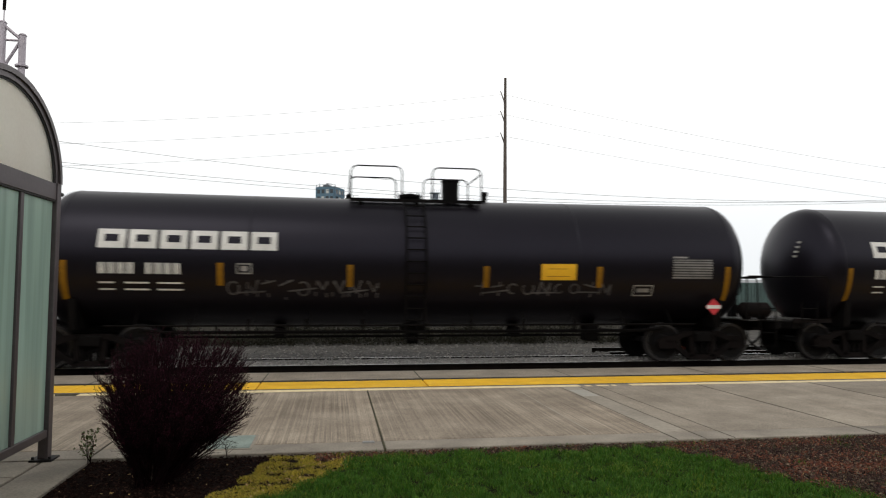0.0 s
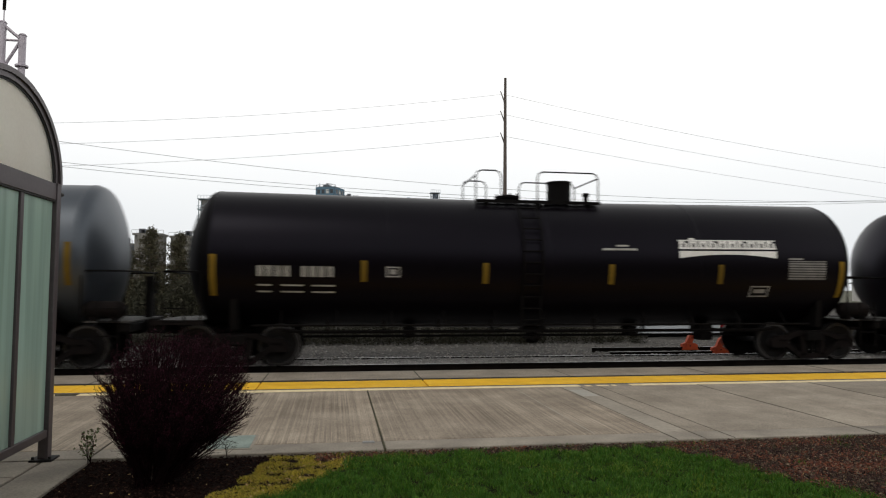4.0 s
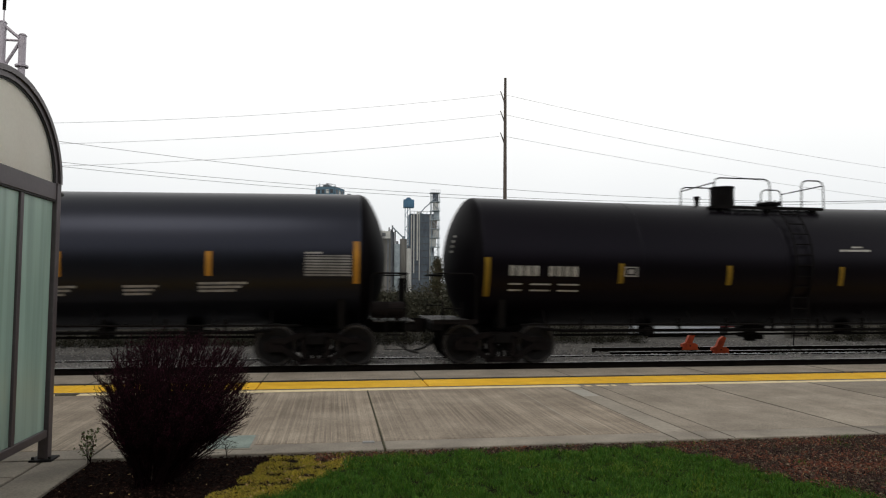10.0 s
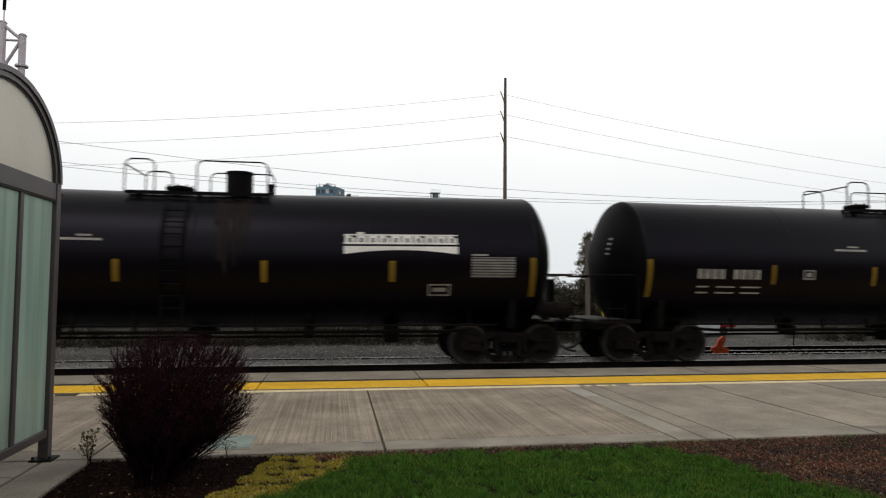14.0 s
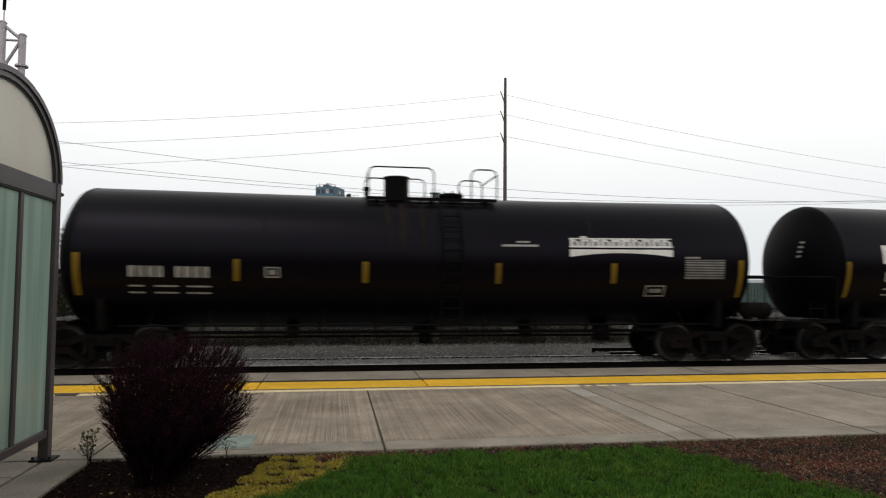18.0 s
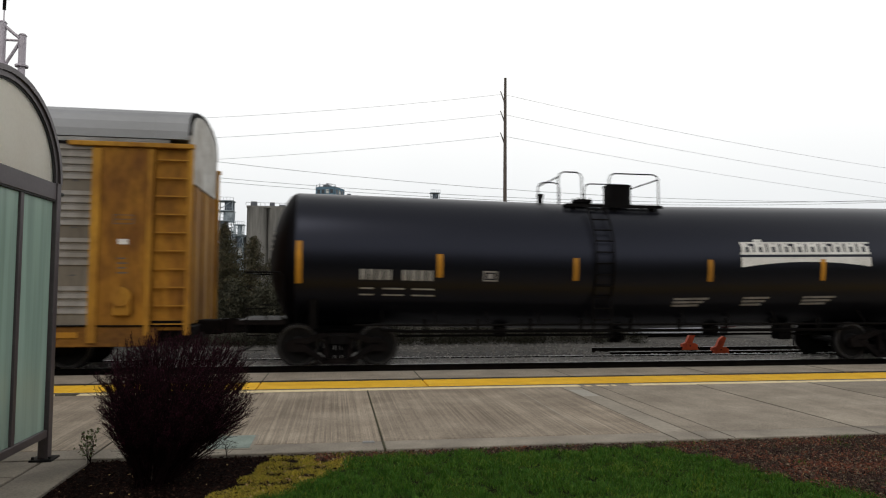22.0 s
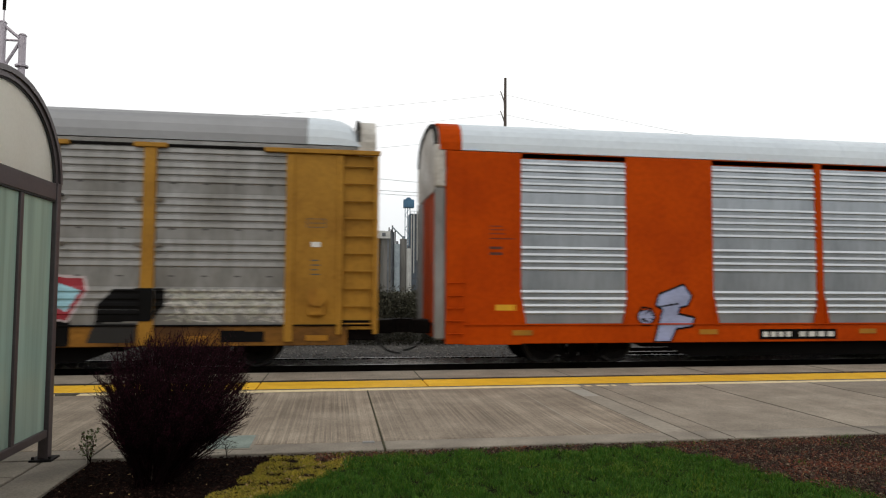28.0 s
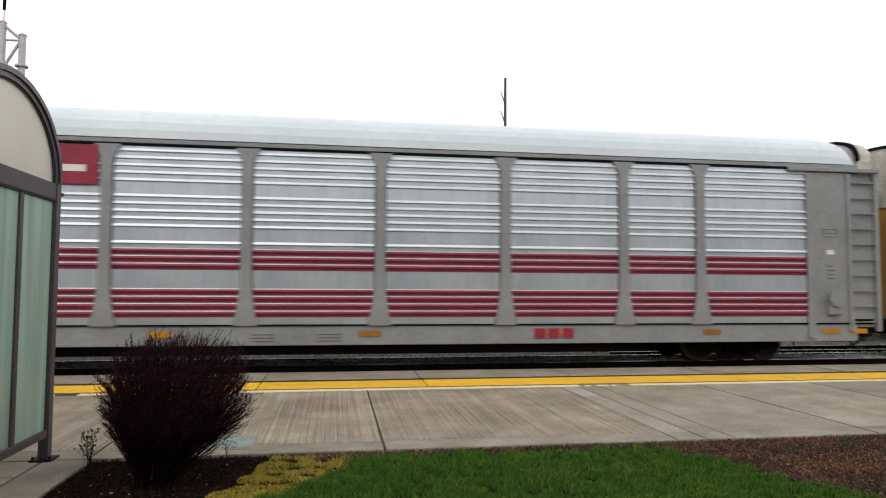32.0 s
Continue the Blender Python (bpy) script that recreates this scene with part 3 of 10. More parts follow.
def platform():
    p = thing("platform", "broom-finished concrete station platform with a yellow edge stripe", "platform", kind="structure")
    rng = random.Random(3)

    def slab(x0, x1, y0, y1, z, name, mat, drop=0.3):
        bm = B()
        ga, gb = 0.003 if 4 < x0 < 5 else 0.010, 0.003 if 4 < x1 < 5 else 0.010
        box(bm, x0 + ga, x1 - gb, y0 + 0.006, y1 - 0.006, -drop, z + rng.uniform(-0.002, 0.002), 0.008)
        part(name, bm, mat, p)

    near = [-140, -60, -33.6, -30.5, -27.4, -24.3, -21.2, -18.1, -15.0, -11.9, -8.77, -5.65, -2.54, 0.57, 4.08, 4.45, 4.83, 6.80, 9.13, 12.2, 15.3, 18.4, 21.5, 24.6, 27.7, 30.8, 33.9, 60, 140]
    far = [-140, -60, -32.4, -26.2, -23.1, -20.0, -16.9, -13.8, -10.7, -7.57, -4.47, -1.37, 1.70, 4.80, 7.96, 11.12, 14.2, 17.3, 20.4, 23.5, 26.6, 29.7, 32.8, 36, 60, 140]
    for a, b in zip(near, near[1:]):
        slab(a, b, 8.06, 11.98, 0.0, "slab", M["concrete_pale"] if a == 4.08 else (M["concrete_plain"] if a > 3 else M["concrete"]))
        slab(a, b, 7.64, 8.06, -0.001, "border_slab", M["concrete_smooth"])
    for a, b in zip(far, far[1:]):
        slab(a, b, 13.44, 14.70, 0.0, "edge_slab", M["concrete_plain"])
        slab(a, b, 12.35, 13.20, 0.006, "yellow_strip", M["yellow_paint"])
    bm = B()
    box(bm, 4.3, 5.7, 11.985, 12.203, -0.05, -0.002)
    part("worn_strip", bm, M["concrete_plain"], p)
    # cream line, worn to flecks where the repair strip crosses it
    for x0, x1 in ((-140, -4.6), (-4.2, 4.50), (4.60, 4.72), (4.83, 5.05), (5.12, 5.2), (5.5, 140)):
        bm = B()
        box(bm, x0, x1, 11.99, 12.20 if x1 - x0 > 1 else 12.13, -0.2, 0.002)
        part("cream_line", bm, M["white_paint"], p, "worn cream line beside the yellow stripe")
    for x in near[9:24]:
        bm = B()
        w = 0.009 if x == 0.57 else (0.002 if 4 < x < 5 else 0.004)
        box(bm, x - w, x + w, 7.66, 11.98, -0.05, 0.0035)
        part("joint", bm, M["joint_moss"] if x == 0.57 else M["joint"], p)
    bm = B()
    box(bm, 3.196, 3.204, 8.08, 11.9, -0.05, 0.003)
    part("tooled_line", bm, M["patch"], p)
    for a, b in zip(far[8:18], far[9:19]):
        bm = B()
        box(bm, a + 0.012, b - 0.012, 13.21, 13.43, -0.05, 0.0015)
        part("edge_joint", bm, M["rubber"], p, "dark gritty joint behind the yellow stripe")
        bm = B()
        box(bm, a - 0.012, a + 0.012, 13.44, 14.69, -0.05, 0.0035)
        part("joint", bm, M["joint"], p)
    bm = B()
    box(bm, -60, 60, 12.205, 12.345, -0.05, -0.002)
    part("joint", bm, M["joint"], p)
    bm = B()
    box(bm, 4.12, 4.40, 10.87, 11.6, -0.05, 0.004, 0.004)
    part("patch_repair", bm, M["patch"], p, "pale square repair patch")
    bm = B()
    box(bm, -140, 140, 14.66, 14.70, -0.345, -0.31)
    part("footing", bm, M["concrete_smooth"], p)
    # small drain plate in the border
    bm = B()
    box(bm, 0.33, 0.47, 7.96, 8.03, -0.02, 0.012, 0.006)
    solo("survey_plate", bm, M["galvanised_dull"], "small metal plate set in the concrete", "plate")
    bm = B()
    box(bm, -1.42, -0.93, 7.87, 8.52, -0.02, 0.012, 0.008)
    lid = thing("utility_box", "flat greenish utility box lid set in the platform", "utility box")
    part("lid", bm, M["lid"], lid)
    bm = B()
    box(bm, -1.45, -0.90, 7.84, 8.55, -0.02, 0.005)
    part("rim", bm, M["concrete_smooth"], lid)
    # pad that carries the shelter
    pad = thing("shelter_pad", "concrete pad beneath the waiting shelter", "pad", kind="structure")
    for x0, x1, y0, y1 in ((-4.6, -2.98, 7.03, 7.62), (-4.6, -2.98, 3.6, 7.01), (-2.95, -2.50, 3.6, 7.62), (-9, -4.62, 3.6, 7.62)):
        bm = B()
        box(bm, x0, x1, y0, y1, -0.2, -0.004, 0.008)
        part("slab", bm, M["concrete_smooth"], pad)


platform()


# ---- unseen wall added behind the camera: it dims what the train reflects ----
bm = B()
box(bm, -70, 70, -16.4, -16.0, -0.04, 9.0)
solo("wall_south", bm, M["brown_wall"], "unseen plain wall added behind the camera to dim reflections", "wall", kind="structure")


# ---- tracks ----
def rail_mesh(x0, x1):
    bm = B()
    h = 0.17
    prism(bm, [(-0.07, -h), (0.07, -h), (0.07, -h + 0.015), (0.012, -h + 0.035), (0.012, -0.045), (0.036, -0.035), (0.036, -0.006), (0.03, -0.001),
               (-0.03, -0.001), (-0.036, -0.006), (-0.036, -0.035), (-0.012, -0.045), (-0.012, -h + 0.035), (-0.07, -h + 0.015)], "x", x0, x1)
    return bm


def track(name, yc, zc, x0, x1, label, ties):
    t = thing(name, label, "railway track", kind="structure")
    for s in (-0.755, 0.755):
        r = part("rail", rail_mesh(x0, x1), M["rail"], t, at=pose(0, yc + s, zc))
        bm = B()
        box(bm, x0, x1, -0.027, 0.027, -0.002, 0.002)
        part("running_surface", bm, M["rail_top"], r, "polished top of the rail")
    me = cached("tie", lambda: finish((lambda bm: (box(bm, -0.11, 0.11, -1.3, 1.3, -0.16, 0.0, 0.01), bm)[1])(B()), "tie", M["tie"]))
    rng = random.Random(5)
    for i in range(int((ties[1] - ties[0]) / 0.5)):
        part("tie", me, None, t, at=pose(ties[0] + 0.5 * i + rng.uniform(-0.03, 0.03), yc, zc - 0.172, 0, 0, rng.uniform(-1, 1)))
    return t


track("main_track", TRACK_Y, RAIL_Z, -420, 420, "main line railway track with polished rails", (-22, 30))
track("siding_track", SIDING_Y, SIDING_Z, 8.55, 300, "rusty siding track that ends in the gravel", (8.7, 40))


def stones(name, label, cols, beds):
    rng = np.random.default_rng(4)
    vs, fs = [], []
    spots = []
    for n, x0, x1, y0, y1, z, s in beds:
        spots += [(x, y, z, s) for x, y in zip(rng.uniform(x0, x1, n), rng.uniform(y0, y1, n))]
    shape = np.array([(-1, -1, -.5), (1, -.8, -.5), (.9, 1, -.5), (-.8, .9, -.5), (-.5, -.6, .6), (.6, -.4, .7), (.3, .6, .5), (-.6, .4, .7)])
    quads = [(0, 1, 5, 4), (1, 2, 6, 5), (2, 3, 7, 6), (3, 0, 4, 7), (4, 5, 6, 7)]
    for x, y, z, s in spots:
        a = rng.uniform(0, 6.28)
        k = s * rng.uniform(0.6, 1.4)
        c, sn = math.cos(a), math.sin(a)
        o = len(vs)
        for v in shape * (1 + rng.uniform(-.3, .3, (8, 3))):
            vs.append((x + k * (v[0] * c - v[1] * sn), y + k * (v[0] * sn + v[1] * c), z + k * v[2] * 0.8 + 0.01))
        fs += [tuple(o + i for i in q) for q in quads]
    m = leafy(name, cols, 0.95)
    tagged(new(name, soup(name, vs, fs, [m])), label, "gravel", kind="stuff")


stones("ballast_stones", "loose grey ballast stones beside the tracks", [(0.06, 0.058, 0.056), (0.15, 0.145, 0.14), (0.10, 0.095, 0.09), (0.22, 0.21, 0.20), (0.13, 0.115, 0.10)],
       ((900, -14, 24, 14.85, 15.5, -0.14, 0.030), (4200, 7.0, 34, 19.4, 22.6, -0.325, 0.034), (8200, -13, 22, 18.6, 26.6, -0.315, 0.026)))
# stones under the cars, coloured lighter to make up for lost light
stones("lightened_ballast", "ballast stones between the main rails, lightened against shade under the cars", [(0.26, 0.25, 0.24), (0.44, 0.42, 0.40), (0.34, 0.325, 0.31), (0.52, 0.50, 0.47)],
       ((4600, -14, 24, 15.66, 17.5, 0.012, 0.022),))


# ---- orange wheel stops on the siding ----
def wheel_stop(x, y):
    w = thing("wheel_stop", "bright orange iron wheel stop clamped on the siding rail", "wheel stop", pose(x, y, SIDING_Z), group="wheel stops on the siding")
    bm = B()
    prism(bm, [(-0.28, 0), (0.30, 0), (0.30, 0.07), (0.10, 0.14), (0.22, 0.42), (0.12, 0.47), (-0.02, 0.38), (-0.12, 0.16), (-0.28, 0.10)], "y", -0.06, 0.06)
    part("horn", bm, M["orange_iron"], w)
    for s in (-1, 1):
        bm = B()
        prism(bm, [(-0.3, -0.1), (0.32, -0.1), (0.2, 0.13), (-0.2, 0.12)], "y", s * 0.075 - 0.012, s * 0.075 + 0.012)
        part("clamp_plate", bm, M["orange_iron"], w)
    bm = B()
    rod(bm, (0.0, -0.12, 0.04), (0.0, 0.12, 0.04), 0.022, 8)
    part("bolt", bm, M["wheel"], w)


wheel_stop(12.28, SIDING_Y - 0.755)
wheel_stop(12.06, SIDING_Y + 0.755)


# ---- waiting shelter ----
def shelter():
    X0, YN, YF, EAVE = -2.92, 5.54, 7.67, 2.885
    s = thing("waiting_shelter", "barrel-vaulted waiting shelter with bronze frame and frosted panels", "shelter")
    yc, ry, rz = (YN + YF) / 2, (YF - YN) / 2 + 0.02, 0.855
    L = 4.3
    for x in (X0, X0 - L):
        for y in (YN, YF):
            bm = B()
            box(bm, x - 0.10, x, y - 0.05, y + 0.05, 0.0, EAVE, 0.006)
            post = part("post", bm, M["aluminium"], s)
            bm = B()
            box(bm, x - 0.16, x + 0.06, y - 0.11, y + 0.11, -0.004, 0.018, 0.004)
            part("base_plate", bm, M["wheel"], post, "rust-darkened base plate")
            for dx in (-0.13, 0.03):
                bm = B()
                rod(bm, (x + dx, y - 0.08, 0.018), (x + dx, y - 0.08, 0.045), 0.014, 6)
                part("bolt", bm, M["wheel"], post)
    # end walls: rails, mullions, panes and the arched gable
    for x in (X0, X0 - L):
        for z0, z1, n in ((0.235, 0.315, "bottom_rail"), (EAVE - 0.18, EAVE - 0.005, "eave_beam")):
            bm = B()
            box(bm, x - 0.085, x - 0.012, YN + 0.05, YF - 0.05, z0, z1, 0.005)
            part(n, bm, M["aluminium"], s)
        bm = B()
        box(bm, x - 0.085, x - 0.014, YN + 0.05, YF - 0.05, EAVE - 0.20, EAVE - 0.185, 0.003)
        part("gasket", bm, M["rubber"], s)
        mids = [6.87]
        for y in mids:
            bm = B()
            box(bm, x - 0.08, x - 0.016, y - 0.035, y + 0.035, 0.31, EAVE - 0.2, 0.004)
            part("mullion", bm, M["aluminium"], s)
        ys = [YN + 0.05] + mids + [YF - 0.05]
        for a, b in zip(ys, ys[1:]):
            bm = B()
            box(bm, x - 0.056, x - 0.040, a + 0.02, b - 0.02, 0.30, EAVE - 0.19)
            part("pane", bm, M["glazing"], s, "frosted greenish pane streaked with dirt")
        # gable panel and rims
        arc = [(yc + ry * math.cos(math.pi * i / 28), EAVE + rz * math.sin(math.pi * i / 28)) for i in range(29)]
        bm = B()
        prism(bm, [(yc + (y - yc) * 0.95, EAVE + (z - EAVE) * 0.94) for y, z in arc], "x", x - 0.055, x - 0.040)
        part("gable_panel", bm, M["vault"], s, "milky white arched gable panel")
        for ka, kb, xa, xb, nm, mt in ((0.985, 1.035, x - 0.10, x + 0.005, "arch_rim", "aluminium"), (0.925, 0.984, x - 0.085, x - 0.015, "arch_frame", "aluminium"), (0.90, 0.924, x - 0.075, x - 0.03, "arch_gasket", "rubber")):
            bm = B()
            out = [(yc + (y - yc) * kb, EAVE + (z - EAVE) * (kb + 0.01)) for y, z in arc]
            inn = [(yc + (y - yc) * ka, EAVE + (z - EAVE) * ka) for y, z in arc][::-1]
            prism(bm, out + inn, "x", xa, xb)
            part(nm, bm, M[mt], s)
    # vault skin and eave gutters
    bm = B()
    arc = [(yc + ry * math.cos(math.pi * i / 28), EAVE + rz * math.sin(math.pi * i / 28)) for i in range(29)]
    for i in range(28):
        (ya, za), (yb, zb) = arc[i], arc[i + 1]
        prism(bm, [(ya, za), (yb, zb), (yb, zb + 0.012), (ya, za + 0.012)], "x", X0 - L, X0 - 0.1)
    part("vault", bm, M["vault"], s, "milky curved roof skin")
    for y in (YN, YF):
        bm = B()
        box(bm, X0 - L, X0 - 0.101, y - 0.05, y + 0.05, EAVE - 0.14, EAVE, 0.006)
        part("eave_rail", bm, M["aluminium"], s)
    bm = B()
    rod(bm, (X0 - 0.02, YF + 0.05, EAVE - 0.1), (X0 - 0.02, YF + 0.12, EAVE - 0.1), 0.022, 8)
    part("drain_spout", bm, M["rubber"], s, "short black drain spout")
    ys = [YN + 0.05, YF - 0.05]
    bm = B()
    for a in range(3):
        box(bm, X0 - L + 0.1 + a * 1.37, X0 - L + 1.41 + a * 1.37, YN - 0.01, YN + 0.006, 0.3, EAVE - 0.15)
    part("back_pane", bm, M["glazing"], s)


shelter()


# ---- steel pipe mast behind the shelter ----
def mast():
    t = thing("signal_gantry", "pale steel pipe gantry column rising behind the shelter", "gantry", pose(-10.49, 22.7, -0.3))
    for x, h in ((0.0, 10.38), (0.59, 10.00)):
        bm = B()
        rod(bm, (x, 0, 0), (x, 0, h), 0.105, 16)
        c = part("column", bm, M["mast"], t)
        bm = B()
        rod(bm, (x, 0, h), (x, 0, h + 0.06), 0.125, 16, 0.08)
        part("cap", bm, M["mast"], c)
        bm = B()
        rod(bm, (x, 0, 8.99), (x, 0, 9.05), 0.19, 16)
        part("flange", bm, M["mast"], c)
    for k in range(7):
        z = 9.84 - 1.3 * k
        bm = B()
        rod(bm, (0.1, 0, z), (0.5, 0, z), 0.04, 8)
        part("strut", bm, M["mast"], t)
        bm = B()
        rod(bm, (0.12, 0, z - 0.78), (0.54, 0, z), 0.05, 8)
        part("brace", bm, M["mast"], t)
    bm = B()
    rod(bm, (0.1, 0, 10.25), (0.55, 0, 9.87), 0.05, 8)
    part("brace", bm, M["mast"], t)
    bm = B()
    rod(bm, (0.02, 0, 10.38), (0.02, 0, 11.75), 0.02, 8)
    part("aerial_rod", bm, M["mast"], t)
    bm = B()
    rod(bm, (0.02, 0, 10.80), (0.02, 0, 11.12), 0.05, 10)
    part("aerial_sleeve", bm, M["steel_rust"], t)
    bm = B()
    rod(bm, (-0.12, 0, 11.17), (0.16, 0, 11.17), 0.05, 10)
    part("aerial_head", bm, M["mast"], t)


mast()


# ---- utility pole and wires ----
def wire(bm, a, b, sag, r, n=14):
    a, b = Vector(a), Vector(b)
    pts = [a.lerp(b, i / n) - Vector((0, 0, 4 * sag * (i / n) * (1 - i / n))) for i in range(n + 1)]
    path_tube(bm, pts, r, 4)


def pole():
    x, y = 9.62, 37.9
    p = thing("utility_pole", "tall weathered wooden utility pole with side insulators", "utility pole", pose(x, y, 0))
    bm = B()
    rod(bm, (0, 0, -0.3), (0.05, 0, 14.15), 0.145, 12, 0.078)
    part("shaft", bm, M["pole_wood"], p)
    for z in (13.02, 11.84, 10.55):
        bm = B()
        rod(bm, (-0.02, 0, z - 0.25), (-0.24, 0, z + 0.35), 0.045, 8, 0.03)
        a = part("insulator", bm, M["insulator"], p)
        bm = B()
        rod(bm, (-0.02, 0, z - 0.5), (-0.02, 0, z - 0.2), 0.03, 6)
        part("bracket", bm, M["wheel"], a)
    # three conductors each way, and lower service lines
    specs = [((9.47, 37.9, 13.17), (-45.5, 37.9, 10.25), 1.5), ((9.47, 37.9, 11.99), (-45.5, 37.9, 8.97), 1.4), ((9.47, 37.9, 10.70), (-45.5, 37.9, 7.70), 1.3),
             ((9.55, 37.9, 13.17), (61.9, 43.5, 9.44), 0.9), ((9.55, 37.9, 11.99), (61.9, 43.5, 8.44), 0.9), ((9.55, 37.9, 10.70), (62, 43.5, 7.24), 0.7),
             ((-45.4, 37.9, 14.14), (62, 41.7, 9.73), 4.0), ((-45.4, 37.9, 12.20), (62, 40.7, 10.25), 3.9), ((-45.4, 37.9, 11.91), (62, 40.7, 10.15), 3.9)]
    for a, b, sag in specs:
        bm = B()
        wire(bm, a, b, sag, 0.009 if sag < 2 else 0.0135, 26)
        solo("overhead_wire", bm, M["wire"], "thin grey overhead wire strung across the sky", "wire", group="overhead wires")
    for a, b in (((13.75, 35.5, 4.3), (15.6, 36, -0.12)), ((13.75, 35.5, 3.8), (15.0, 36.2, -0.12))):
        bm = B()
        rod(bm, a, b, 0.006, 5)
        g = solo("guy_wire", bm, M["wire"], "steel guy wire with a yellow guard, anchored in the ground", "guy wire", group="guy wires")
        bm = B()
        A, Bv = Vector(a), Vector(b)
        rod(bm, A.lerp(Bv, 0.45), A.lerp(Bv, 1.0), 0.06, 8)
        part("guard", bm, M["guard_yellow"], g, "yellow plastic guard")
    bm = B()
    rod(bm, (13.72, 35.5, -0.2), (13.72, 35.5, 4.5), 0.13, 10)
    solo("wooden_post", bm, M["pole_wood"], "short brown wooden post among the trees", "post")
    bm = B()
    rod(bm, (17.1, 23.2, -0.35), (17.2, 23.2, 0.75), 0.025, 6)
    solo("marker_stake", bm, M["wheel"], "thin dark stake beside the siding", "stake")


pole()


# ---- street lamp at the far side ----
def lamp(x, y, h):
    p = thing("street_lamp", "grey street lamp with a curved arm", "street lamp", pose(x, y, 0), group="street lamps beyond the yard")
    bm = B()
    rod(bm, (0, 0, 0), (0, 0, h - 0.6), 0.10, 10, 0.07)
    part("pole", bm, M["mast"], p)
    bm = B()
    pts = [(1.6 * (1 - math.cos(a)), 0, h - 0.6 + 0.7 * math.sin(a)) for a in [i * math.pi / 2 / 8 for i in range(9)]]
    path_tube(bm, pts, 0.05, 8)
    part("arm", bm, M["mast"], p)
    for dx in (1.6, -0.15):
        bm = B()
        lathe_x(bm, [(dx - 0.35, 0.0), (dx - 0.3, 0.12), (dx, 0.17), (dx + 0.3, 0.12), (dx + 0.35, 0.0)], 10, 0, h + 0.05 if dx > 0 else h - 0.4)
        part("lamp_head", bm, M["mast"], p, smooth=True)


lamp(25.23, 56.8, 4.54)
lamp(26.41, 58.7, 4.78)
lamp(-14.55, 46.0, 3.45)


# ---- plants ----
def leaf_cloud(name, centres, size, mat, rng, per=1, flat=1.0):
    """Small bent leaves, two triangles each, scattered round the given centres (x, y, z, spread)."""
    n = len(centres) * per
    c = np.repeat(np.array(centres, float), per, axis=0)
    pos = c[:, :3] + rng.normal(0, 1, (n, 3)) * c[:, 3:4] * np.array([1, 1, flat])
    a = rng.normal(0, 1, (n, 3))
    a /= np.linalg.norm(a, axis=1)[:, None]
    b = np.cross(a, rng.normal(0, 1, (n, 3)))
    b /= np.linalg.norm(b, axis=1)[:, None]
    s = size * rng.uniform(0.6, 1.4, (n, 1))
    v = np.stack([pos - a * s, pos + b * s * 0.5, pos + a * s, pos - b * s * 0.5], 1).reshape(-1, 3)
    f = np.arange(n * 4).reshape(n, 4)
    return soup(name, v.tolist(), f.tolist(), [mat])


